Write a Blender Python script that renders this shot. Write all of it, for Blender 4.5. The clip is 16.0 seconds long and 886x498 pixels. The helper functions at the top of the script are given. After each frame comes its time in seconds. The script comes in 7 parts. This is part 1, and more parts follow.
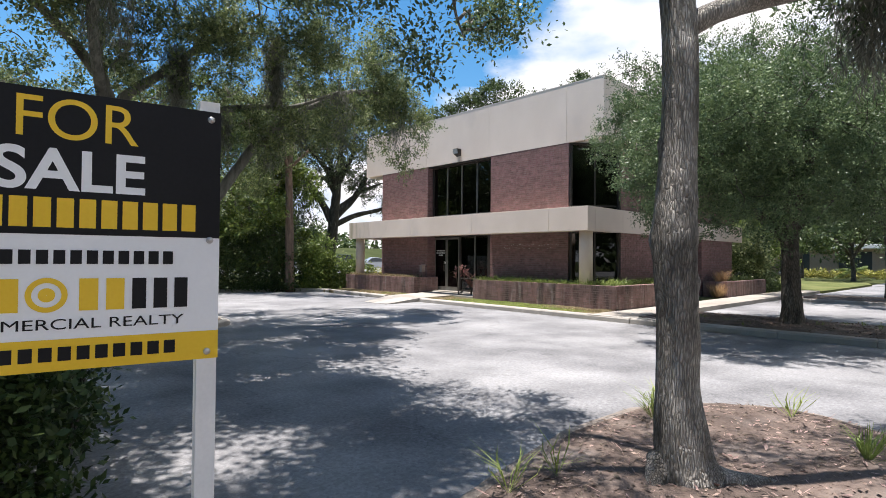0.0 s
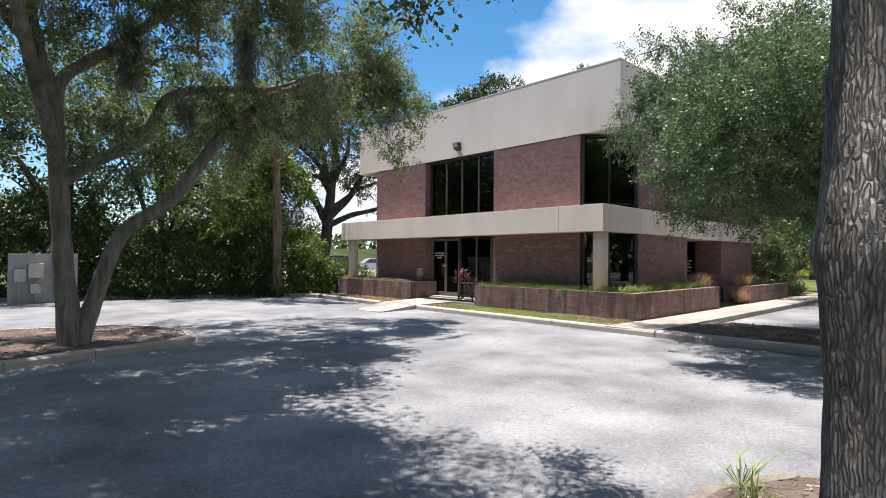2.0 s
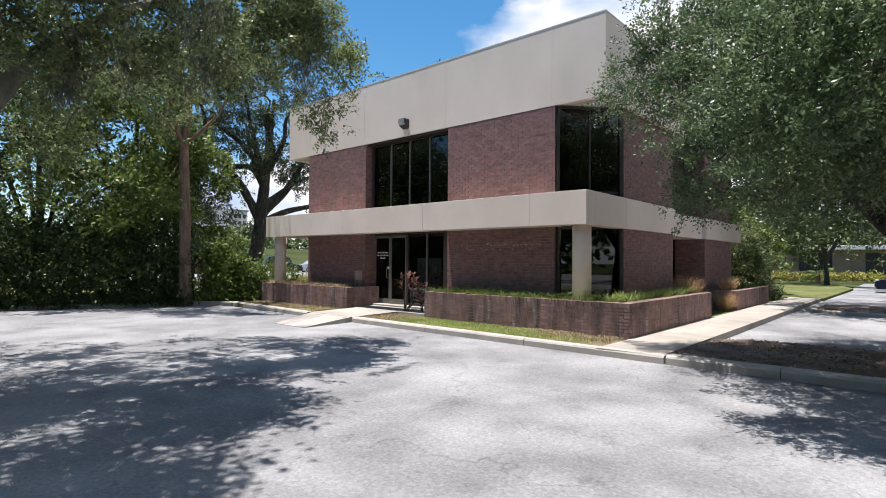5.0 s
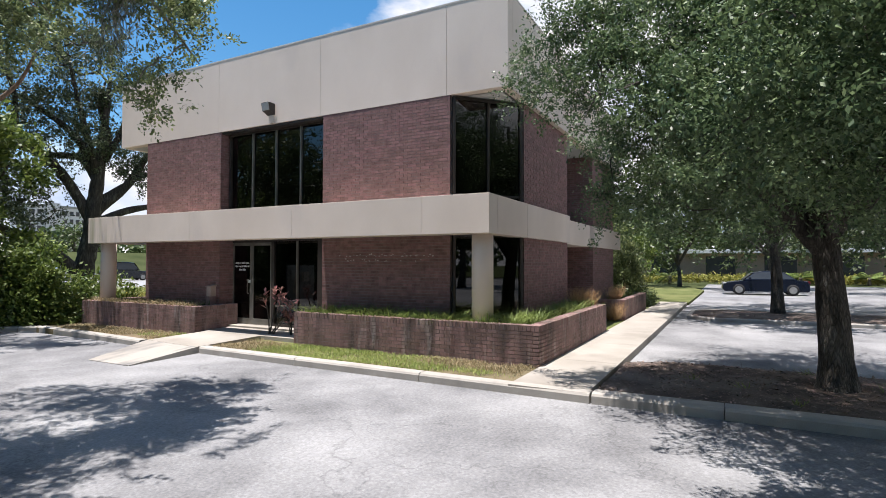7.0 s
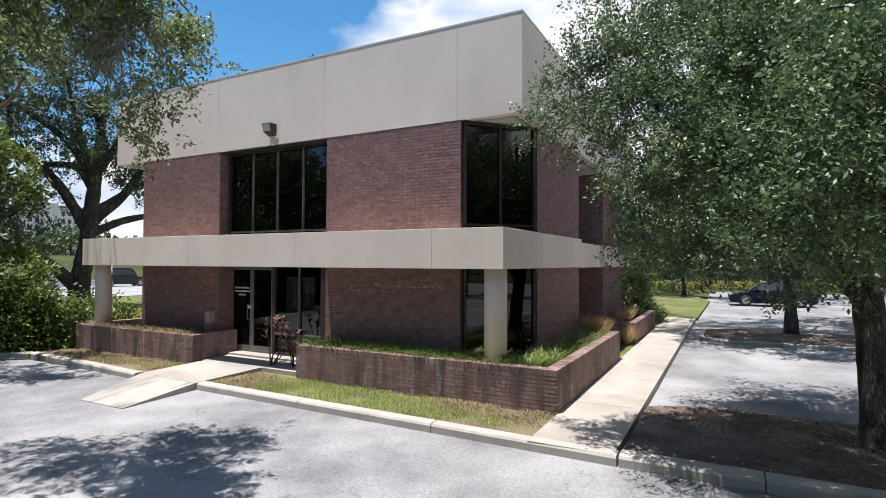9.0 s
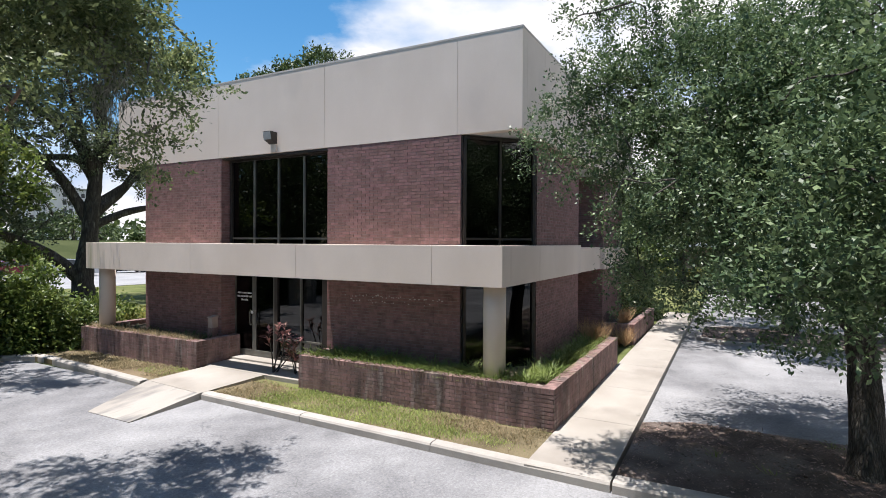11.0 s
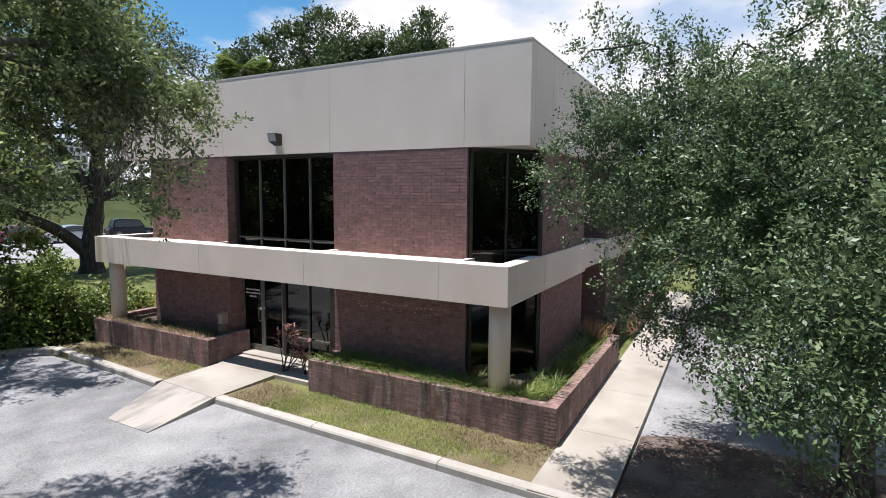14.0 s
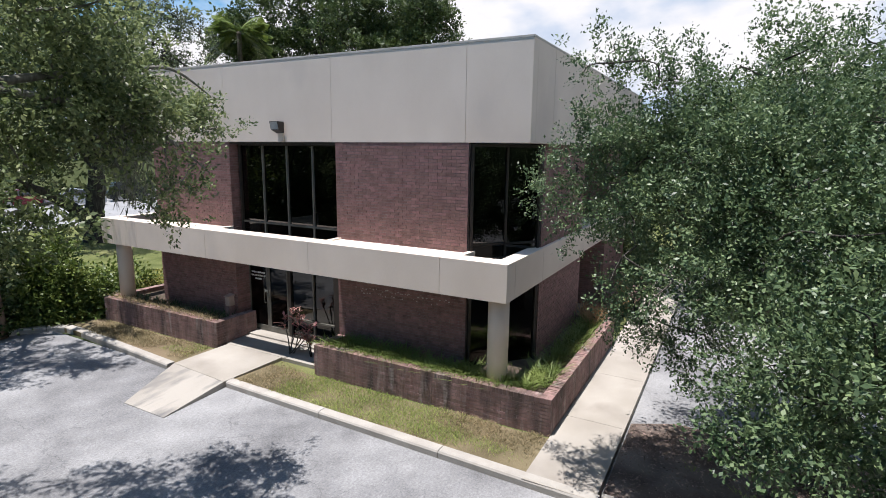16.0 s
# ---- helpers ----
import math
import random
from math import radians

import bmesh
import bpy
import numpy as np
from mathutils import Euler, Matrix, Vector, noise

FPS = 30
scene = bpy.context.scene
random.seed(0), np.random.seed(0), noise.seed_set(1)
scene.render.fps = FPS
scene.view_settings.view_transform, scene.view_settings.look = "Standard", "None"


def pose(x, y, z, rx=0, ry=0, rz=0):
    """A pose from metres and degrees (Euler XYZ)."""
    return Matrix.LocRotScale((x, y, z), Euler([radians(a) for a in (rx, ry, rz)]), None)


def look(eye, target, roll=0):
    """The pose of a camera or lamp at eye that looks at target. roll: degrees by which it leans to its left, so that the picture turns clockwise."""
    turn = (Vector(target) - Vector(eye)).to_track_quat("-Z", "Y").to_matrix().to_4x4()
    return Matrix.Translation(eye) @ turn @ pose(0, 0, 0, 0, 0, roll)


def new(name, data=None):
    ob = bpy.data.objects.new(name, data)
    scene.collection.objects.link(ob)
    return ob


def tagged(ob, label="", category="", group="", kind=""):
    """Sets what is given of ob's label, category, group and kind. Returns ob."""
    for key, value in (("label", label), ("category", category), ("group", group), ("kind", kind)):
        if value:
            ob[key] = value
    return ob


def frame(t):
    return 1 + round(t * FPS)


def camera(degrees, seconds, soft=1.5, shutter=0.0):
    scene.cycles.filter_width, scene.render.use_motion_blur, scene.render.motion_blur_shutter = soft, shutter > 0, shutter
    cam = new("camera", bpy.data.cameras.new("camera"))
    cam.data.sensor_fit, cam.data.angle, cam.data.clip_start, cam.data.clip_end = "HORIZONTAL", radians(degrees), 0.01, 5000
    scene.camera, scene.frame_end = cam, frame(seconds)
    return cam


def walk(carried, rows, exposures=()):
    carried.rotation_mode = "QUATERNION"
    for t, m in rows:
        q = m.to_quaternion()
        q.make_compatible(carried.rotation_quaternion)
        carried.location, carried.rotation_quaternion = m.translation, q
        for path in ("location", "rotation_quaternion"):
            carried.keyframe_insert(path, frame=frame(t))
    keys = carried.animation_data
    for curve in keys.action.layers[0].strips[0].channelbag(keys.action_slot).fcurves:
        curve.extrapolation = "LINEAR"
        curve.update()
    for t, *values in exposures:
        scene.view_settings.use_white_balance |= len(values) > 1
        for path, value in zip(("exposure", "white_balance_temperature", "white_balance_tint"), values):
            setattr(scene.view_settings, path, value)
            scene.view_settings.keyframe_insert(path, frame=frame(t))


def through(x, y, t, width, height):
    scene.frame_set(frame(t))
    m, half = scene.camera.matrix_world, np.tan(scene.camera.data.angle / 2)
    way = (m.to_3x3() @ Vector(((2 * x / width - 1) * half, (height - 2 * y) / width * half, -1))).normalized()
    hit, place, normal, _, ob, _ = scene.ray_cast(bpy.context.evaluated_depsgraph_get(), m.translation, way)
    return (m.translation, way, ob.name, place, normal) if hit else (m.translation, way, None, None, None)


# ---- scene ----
cam = camera(78.8, 16.0, 0.9)
PATH = [
    (0, (-0.92, -0.751, 1.566), (0.453, 0.703, 1.601), 0.5),
    (0.5, (-0.686, -0.481, 1.586), (0.687, 0.973, 1.621), 0.5),
    (1, (-0.404, -0.173, 1.624), (0.97, 1.28, 1.659), 0.6),
    (1.5, (-0.091, 0.136, 1.667), (1.283, 1.589, 1.703), 0.4),
    (2, (0.217, 0.433, 1.675), (1.592, 1.885, 1.71), 0.4),
    (2.5, (0.56, 0.772, 1.704), (1.937, 2.222, 1.737), 0.4),
    (3, (0.936, 1.116, 1.758), (2.311, 2.568, 1.788), 0.5),
    (5.5, (3.066, 3.067, 1.643), (4.675, 4.253, 1.694), 0.3),
    (6, (3.462, 3.422, 1.642), (5.186, 4.435, 1.694), 0.1),
    (6.5, (3.845, 3.741, 1.746), (5.587, 4.721, 1.797), 0.2),
    (7, (4.169, 4.067, 1.897), (5.934, 5.007, 1.948), 0.1),
    (7.5, (4.403, 4.348, 2.026), (6.171, 5.28, 2.079), 0.1),
    (8, (4.518, 4.485, 2.197), (6.286, 5.418, 2.251), 0.1),
    (8.5, (4.522, 4.522, 2.387), (6.29, 5.456, 2.438), 0.2),
    (9, (4.499, 4.495, 2.563), (6.266, 5.431, 2.611), 0.2),
    (9.5, (4.436, 4.47, 2.729), (6.203, 5.405, 2.771), 0.2),
    (12, (4.42, 4.413, 3.629), (6.181, 5.357, 3.535), 0.4),
    (12.5, (4.426, 4.45, 3.856), (6.185, 5.393, 3.727), 0.4),
    (13, (4.426, 4.473, 4.052), (6.183, 5.416, 3.901), 0.4),
    (13.5, (4.403, 4.47, 4.252), (6.158, 5.416, 4.094), 0.4),
    (14, (4.359, 4.469, 4.406), (6.11, 5.414, 4.209), 0.5),
    (14.5, (4.306, 4.452, 4.606), (6.057, 5.397, 4.406), 0.5),
    (15, (4.258, 4.435, 4.811), (6.009, 5.379, 4.61), 0.5),
    (15.5, (4.215, 4.415, 4.965), (5.963, 5.359, 4.731), 0.7),
    (16, (4.204, 4.407, 5.178), (5.936, 5.342, 4.821), 0.7),
]
walk(cam, [(t, look(eye, target, roll)) for t, eye, target, roll in PATH], exposures=[(0.0, 1.04, 6620, 14.5), (3.0, 0.97, 6570, 14.5), (6.5, 0.92, 6550, 14.5), (9.5, 0.89, 6500, 14.3), (12.5, 0.82, 6460, 14.2), (16.0, 0.70, 6420, 14.0)])

# ---------------------------------------------------------------- world and sun
SUN_ELEVATION, SUN_TOWARDS = radians(81.2), Vector((-0.77, 0.64, 0)).normalized()   # the side the sun stands on
world = bpy.data.worlds.new("sky")
scene.world = world
world.use_nodes = True
wn, wl = world.node_tree.nodes, world.node_tree.links
wn.clear()
w_out = wn.new("ShaderNodeOutputWorld")
w_bg = wn.new("ShaderNodeBackground")
w_sky = wn.new("ShaderNodeTexSky")
w_sky.sky_type, w_sky.sun_disc = "NISHITA", False
w_sky.sun_elevation = SUN_ELEVATION
w_sky.sun_rotation = math.atan2(SUN_TOWARDS.x, SUN_TOWARDS.y)
w_sky.air_density, w_sky.dust_density, w_sky.ozone_density = 1.0, 0.6, 1.6
w_co = wn.new("ShaderNodeTexCoord")
w_map = wn.new("ShaderNodeMapping")
w_map.inputs["Scale"].default_value = (1.0, 1.0, 2.2)
w_map.inputs["Location"].default_value = (0.35, 0.2, 0.0)
w_noise = wn.new("ShaderNodeTexNoise")
w_noise.inputs["Scale"].default_value = 1.7
w_noise.inputs["Detail"].default_value = 8.0
w_noise.inputs["Roughness"].default_value = 0.55
w_lean = wn.new("ShaderNodeVectorMath")            # more cloud to the south-east
w_lean.operation = "DOT_PRODUCT"
w_lean.inputs[1].default_value = (0.62, -0.55, -1.20)
w_sum = wn.new("ShaderNodeMath")
w_sum.operation = "MULTIPLY_ADD"
w_sum.inputs[1].default_value = 0.8
w_ramp = wn.new("ShaderNodeValToRGB")
w_ramp.color_ramp.elements[0].position, w_ramp.color_ramp.elements[1].position = 0.155, 0.235
w_shade = wn.new("ShaderNodeTexNoise")
w_shade.inputs["Scale"].default_value = 4.0
w_shade.inputs["Detail"].default_value = 6.0
w_cloud = wn.new("ShaderNodeMix")
w_cloud.data_type = "RGBA"
w_cloud.inputs[6].default_value, w_cloud.inputs[7].default_value = (6.8, 8.8, 11.6, 1), (14.0, 14.0, 14.1, 1)
w_mix = wn.new("ShaderNodeMix")
w_mix.data_type = "RGBA"
w_blue = wn.new("ShaderNodeHueSaturation")
w_blue.inputs["Saturation"].default_value, w_blue.inputs["Value"].default_value = 1.36, 2.1
w_blue.inputs["Hue"].default_value = 0.49
wl.new(w_co.outputs["Generated"], w_map.inputs["Vector"])
wl.new(w_map.outputs["Vector"], w_noise.inputs["Vector"])
wl.new(w_map.outputs["Vector"], w_shade.inputs["Vector"])
wl.new(w_co.outputs["Generated"], w_lean.inputs[0])
wl.new(w_lean.outputs["Value"], w_sum.inputs[0])
wl.new(w_noise.outputs["Fac"], w_sum.inputs[2])
wl.new(w_sum.outputs[0], w_ramp.inputs["Fac"])
w_tone = wn.new("ShaderNodeMapRange")
w_tone.inputs["From Min"].default_value, w_tone.inputs["From Max"].default_value = 0.36, 0.54
wl.new(w_shade.outputs["Fac"], w_tone.inputs["Value"])
wl.new(w_tone.outputs["Result"], w_cloud.inputs[0])
wl.new(w_cloud.outputs[2], w_mix.inputs[7])
wl.new(w_ramp.outputs["Color"], w_mix.inputs[0])
wl.new(w_sky.outputs["Color"], w_blue.inputs["Color"])
wl.new(w_blue.outputs["Color"], w_mix.inputs[6])
wl.new(w_mix.outputs[2], w_bg.inputs["Color"])
w_bg.inputs["Strength"].default_value = 0.044
wl.new(w_bg.outputs["Background"], w_out.inputs["Surface"])

sun_data = bpy.data.lights.new("sun", "SUN")
sun_data.energy, sun_data.angle, sun_data.color = 5.0, radians(0.55), (1.0, 0.975, 0.94)
sun = new("sun", sun_data)
SUN_DIR = SUN_TOWARDS * math.cos(SUN_ELEVATION) + Vector((0, 0, math.sin(SUN_ELEVATION)))
sun.matrix_world = look(SUN_DIR * 40, (0, 0, 0))

# ---------------------------------------------------------------- materials


def material(name, low, high, scale=3.0, grain=60.0, rough=0.8, bump=0.3, metal=0.0, spec=0.4, each="", spread=0.25, stretch=(1, 1, 1),
             through=0.0, depth=0.01, stain=None, stain_scale=0.7, stain_edges=(0.5, 0.72), wash=None):
    """A surface with a broad and a fine variation, on world positions. each: 'object' or 'island', which varies the brightness piece by piece."""
    m = bpy.data.materials.new(name)
    m.use_nodes = True
    n, l = m.node_tree.nodes, m.node_tree.links
    n.clear()
    out, bsdf = n.new("ShaderNodeOutputMaterial"), n.new("ShaderNodeBsdfPrincipled")
    geo, mapping = n.new("ShaderNodeNewGeometry"), n.new("ShaderNodeMapping")
    mapping.inputs["Scale"].default_value = stretch
    l.new(geo.outputs["Position"], mapping.inputs["Vector"])
    broad, fine = n.new("ShaderNodeTexNoise"), n.new("ShaderNodeTexNoise")
    for node, size, detail in ((broad, scale, 5.0), (fine, grain, 3.0)):
        node.inputs["Scale"].default_value = size
        node.inputs["Detail"].default_value = detail
        l.new(mapping.outputs["Vector"], node.inputs["Vector"])
    add = n.new("ShaderNodeMath")
    add.operation = "MULTIPLY_ADD"
    l.new(fine.outputs["Fac"], add.inputs[0])
    add.inputs[1].default_value = 0.45
    l.new(broad.outputs["Fac"], add.inputs[2])
    ramp = n.new("ShaderNodeValToRGB")
    ramp.color_ramp.elements[0].position, ramp.color_ramp.elements[1].position = 0.5, 0.95
    ramp.color_ramp.elements[0].color, ramp.color_ramp.elements[1].color = (*low, 1), (*high, 1)
    l.new(add.outputs[0], ramp.inputs["Fac"])
    colour = ramp.outputs["Color"]
    if stain:
        spots, cut, mix = n.new("ShaderNodeTexNoise"), n.new("ShaderNodeMapRange"), n.new("ShaderNodeMix")
        spots.inputs["Scale"].default_value, spots.inputs["Detail"].default_value = stain_scale, 6.0
        l.new(mapping.outputs["Vector"], spots.inputs["Vector"])
        cut.inputs["From Min"].default_value, cut.inputs["From Max"].default_value = stain_edges
        l.new(spots.outputs["Fac"], cut.inputs["Value"])
        mix.data_type = "RGBA"
        mix.inputs[7].default_value = (*stain, 1)
        l.new(cut.outputs["Result"], mix.inputs[0])
        l.new(colour, mix.inputs[6])
        colour = mix.outputs[2]
    if wash:                                       # pale salts washed down the face
        tint, size, lo, hi = wash
        moved, spots, cut, mix = n.new("ShaderNodeMapping"), n.new("ShaderNodeTexNoise"), n.new("ShaderNodeMapRange"), n.new("ShaderNodeMix")
        moved.inputs["Location"].default_value = (7.3, 2.1, 4.7)
        l.new(mapping.outputs["Vector"], moved.inputs["Vector"])
        spots.inputs["Scale"].default_value, spots.inputs["Detail"].default_value = size, 7.0
        l.new(moved.outputs["Vector"], spots.inputs["Vector"])
        cut.inputs["From Min"].default_value, cut.inputs["From Max"].default_value = lo, hi
        l.new(spots.outputs["Fac"], cut.inputs["Value"])
        mix.data_type = "RGBA"
        mix.inputs[7].default_value = (*tint, 1)
        l.new(cut.outputs["Result"], mix.inputs[0])
        l.new(colour, mix.inputs[6])
        colour = mix.outputs[2]
    if each:
        if each == "object":
            value = n.new("ShaderNodeObjectInfo").outputs["Random"]
        else:
            value = geo.outputs["Random Per Island"]
        span, hsv = n.new("ShaderNodeMapRange"), n.new("ShaderNodeHueSaturation")
        span.inputs["To Min"].default_value, span.inputs["To Max"].default_value = 1 - spread, 1 + spread
        l.new(value, span.inputs["Value"])
        l.new(span.outputs["Result"], hsv.inputs["Value"])
        shift = n.new("ShaderNodeMapRange")
        shift.inputs["To Min"].default_value, shift.inputs["To Max"].default_value = 0.5 + 0.05 * spread, 0.5 - 0.05 * spread
        l.new(value, shift.inputs["Value"])
        l.new(shift.outputs["Result"], hsv.inputs["Hue"])
        l.new(colour, hsv.inputs["Color"])
        colour = hsv.outputs["Color"]
    l.new(colour, bsdf.inputs["Base Color"])
    bsdf.inputs["Roughness"].default_value, bsdf.inputs["Metallic"].default_value = rough, metal
    bsdf.inputs["Specular IOR Level"].default_value = spec
    if bump:
        relief = n.new("ShaderNodeBump")
        relief.inputs["Strength"].default_value, relief.inputs["Distance"].default_value = bump, depth
        l.new(add.outputs[0], relief.inputs["Height"])
        l.new(relief.outputs["Normal"], bsdf.inputs["Normal"])
    surface = bsdf.outputs["BSDF"]
    if through:
        thin, blend = n.new("ShaderNodeBsdfTranslucent"), n.new("ShaderNodeMixShader")
        l.new(colour, thin.inputs["Color"])
        blend.inputs["Fac"].default_value = through
        l.new(surface, blend.inputs[1])
        l.new(thin.outputs["BSDF"], blend.inputs[2])
        surface = blend.outputs["Shader"]
    l.new(surface, out.inputs["Surface"])
    return m


def asphalt(name):
    """Old sun-bleached asphalt: pale worn patches, exposed stones, fine cracks."""
    m = material(name, (0.125, 0.125, 0.128), (0.245, 0.245, 0.247), 1.1, 26, 0.93, 0.0, spec=0.2, stain=(0.285, 0.285, 0.285), stain_scale=0.42, stain_edges=(0.47, 0.68))
    n, l = m.node_tree.nodes, m.node_tree.links
    bsdf = next(k for k in n if k.type == "BSDF_PRINCIPLED")
    before = bsdf.inputs["Base Color"].links[0].from_socket
    geo = n.new("ShaderNodeNewGeometry")
    stones, cracks, warp, speck = n.new("ShaderNodeTexVoronoi"), n.new("ShaderNodeTexVoronoi"), n.new("ShaderNodeTexNoise"), n.new("ShaderNodeTexNoise")
    stones.inputs["Scale"].default_value = 48
    cracks.feature = "DISTANCE_TO_EDGE"
    cracks.inputs["Scale"].default_value = 0.38
    warp.inputs["Scale"].default_value, warp.inputs["Detail"].default_value = 2.2, 6
    speck.inputs["Scale"].default_value, speck.inputs["Detail"].default_value = 20, 9
    speck.inputs["Roughness"].default_value = 0.72
    bend = n.new("ShaderNodeVectorMath")
    bend.operation = "MULTIPLY_ADD"
    bend.inputs[1].default_value = (1.1, 1.1, 0)
    l.new(geo.outputs["Position"], stones.inputs["Vector"])
    l.new(geo.outputs["Position"], warp.inputs["Vector"])
    l.new(geo.outputs["Position"], speck.inputs["Vector"])
    l.new(warp.outputs["Color"], bend.inputs[0])
    l.new(geo.outputs["Position"], bend.inputs[2])
    l.new(bend.outputs["Vector"], cracks.inputs["Vector"])
    line, dots, stone_tone = n.new("ShaderNodeMapRange"), n.new("ShaderNodeMapRange"), n.new("ShaderNodeMapRange")
    line.inputs["From Max"].default_value, line.inputs["To Min"].default_value = 0.006, 0.74
    dots.inputs["From Min"].default_value, dots.inputs["From Max"].default_value = 0.35, 0.65
    dots.inputs["To Min"].default_value, dots.inputs["To Max"].default_value = 0.84, 1.12
    stone_tone.inputs["To Min"].default_value, stone_tone.inputs["To Max"].default_value = 0.84, 1.14
    l.new(cracks.outputs["Distance"], line.inputs["Value"])
    l.new(speck.outputs["Fac"], dots.inputs["Value"])
    l.new(stones.outputs["Color"], stone_tone.inputs["Value"])
    product, product2 = n.new("ShaderNodeMath"), n.new("ShaderNodeMath")
    product.operation = product2.operation = "MULTIPLY"
    l.new(line.outputs["Result"], product.inputs[0])
    l.new(dots.outputs["Result"], product.inputs[1])
    l.new(product.outputs[0], product2.inputs[0])
    l.new(stone_tone.outputs["Result"], product2.inputs[1])
    scale = n.new("ShaderNodeHueSaturation")
    l.new(before, scale.inputs["Color"])
    l.new(product2.outputs[0], scale.inputs["Value"])
    l.new(scale.outputs["Color"], bsdf.inputs["Base Color"])
    relief = n.new("ShaderNodeBump")
    relief.inputs["Strength"].default_value, relief.inputs["Distance"].default_value = 0.5, 0.006
    l.new(product2.outputs[0], relief.inputs["Height"])
    l.new(relief.outputs["Normal"], bsdf.inputs["Normal"])
    return m


def bark(name, low, high, scale, lichen, run=0.11, blotch=None):
    """Furrowed bark: long plates with dark cracks, and pale lichen."""
    m = material(name, low, high, 6, 70, 0.95, 0.0, stretch=(1, 1, 0.35), stain=lichen, stain_scale=5.0, stain_edges=(0.56, 0.72), wash=blotch)
    n, l = m.node_tree.nodes, m.node_tree.links
    bsdf = next(k for k in n if k.type == "BSDF_PRINCIPLED")
    before = bsdf.inputs["Base Color"].links[0].from_socket
    geo, mapping, warp, mixed = n.new("ShaderNodeNewGeometry"), n.new("ShaderNodeMapping"), n.new("ShaderNodeTexNoise"), n.new("ShaderNodeVectorMath")
    warp.inputs["Scale"].default_value, warp.inputs["Detail"].default_value = 9, 4
    mixed.operation = "MULTIPLY_ADD"
    mixed.inputs[1].default_value = (0.03, 0.03, 0.08)
    l.new(geo.outputs["Position"], warp.inputs["Vector"])
    l.new(warp.outputs["Color"], mixed.inputs[0])
    l.new(geo.outputs["Position"], mixed.inputs[2])
    mapping.inputs["Scale"].default_value = (1, 1, run)
    l.new(mixed.outputs["Vector"], mapping.inputs["Vector"])
    plates, fine = n.new("ShaderNodeTexVoronoi"), n.new("ShaderNodeTexNoise")
    plates.feature = "DISTANCE_TO_EDGE"
    plates.inputs["Scale"].default_value = scale
    fine.inputs["Scale"].default_value, fine.inputs["Detail"].default_value = scale * 2.5, 6
    l.new(mapping.outputs["Vector"], plates.inputs["Vector"])
    l.new(mapping.outputs["Vector"], fine.inputs["Vector"])
    span = n.new("ShaderNodeMapRange")
    span.inputs["From Max"].default_value = 0.28
    l.new(plates.outputs["Distance"], span.inputs["Value"])
    total = n.new("ShaderNodeMath")
    total.operation = "MULTIPLY_ADD"
    total.inputs[1].default_value = 0.8
    l.new(fine.outputs["Fac"], total.inputs[0])
    l.new(span.outputs["Result"], total.inputs[2])
    tone, scaled = n.new("ShaderNodeMapRange"), n.new("ShaderNodeHueSaturation")
    tone.inputs["From Min"].default_value, tone.inputs["From Max"].default_value = 0.3, 1.3
    tone.inputs["To Min"].default_value, tone.inputs["To Max"].default_value = 0.5, 1.2
    l.new(total.outputs[0], tone.inputs["Value"])
    l.new(before, scaled.inputs["Color"])
    l.new(tone.outputs["Result"], scaled.inputs["Value"])
    l.new(scaled.outputs["Color"], bsdf.inputs["Base Color"])
    relief = n.new("ShaderNodeBump")
    relief.inputs["Strength"].default_value, relief.inputs["Distance"].default_value = 0.9, 0.014
    l.new(total.outputs[0], relief.inputs["Height"])
    l.new(relief.outputs["Normal"], bsdf.inputs["Normal"])
    return m


def tinted_glass(name, tint):
    m = bpy.data.materials.new(name)
    m.use_nodes = True
    n, l = m.node_tree.nodes, m.node_tree.links
    n.clear()
    out, mix = n.new("ShaderNodeOutputMaterial"), n.new("ShaderNodeMixShader")
    clear, gloss, edge = n.new("ShaderNodeBsdfTransparent"), n.new("ShaderNodeBsdfGlossy"), n.new("ShaderNodeFresnel")
    clear.inputs["Color"].default_value = (*tint, 1)
    gloss.inputs["Roughness"].default_value = 0.015
    edge.inputs["IOR"].default_value = 1.7
    l.new(edge.outputs["Fac"], mix.inputs["Fac"])
    l.new(clear.outputs["BSDF"], mix.inputs[1])
    l.new(gloss.outputs["BSDF"], mix.inputs[2])
    l.new(mix.outputs["Shader"], out.inputs["Surface"])
    return m


M_BRICK = material("brick", (0.150, 0.080, 0.073), (0.245, 0.142, 0.128), 9, 120, 0.85, 0.35, each="object", spread=0.19, depth=0.004)
M_BRICK_RUN = material("brick_run", (0.150, 0.080, 0.073), (0.245, 0.142, 0.128), 9, 120, 0.85, 0.35, each="island", spread=0.19, depth=0.004)
M_BRICK_OLD = material("planter_brick", (0.165, 0.095, 0.085), (0.31, 0.20, 0.178), 7, 100, 0.88, 0.4, each="object", spread=0.18, depth=0.004,
                       stain=(0.065, 0.05, 0.044), stain_scale=2.6, stretch=(1, 1, 0.17), stain_edges=(0.5, 0.7), wash=((0.40, 0.345, 0.315), 5.5, 0.54, 0.8))
M_BRICK_OLD_RUN = material("planter_brick_run", (0.165, 0.095, 0.085), (0.31, 0.20, 0.178), 7, 100, 0.88, 0.4, each="island", spread=0.18, depth=0.004,
                           stain=(0.065, 0.05, 0.044), stain_scale=2.6, stretch=(1, 1, 0.17), stain_edges=(0.5, 0.7), wash=((0.40, 0.345, 0.315), 5.5, 0.54, 0.8))
M_MORTAR = material("mortar", (0.16, 0.118, 0.108), (0.27, 0.21, 0.19), 5, 150, 0.95, 0.4, depth=0.004)
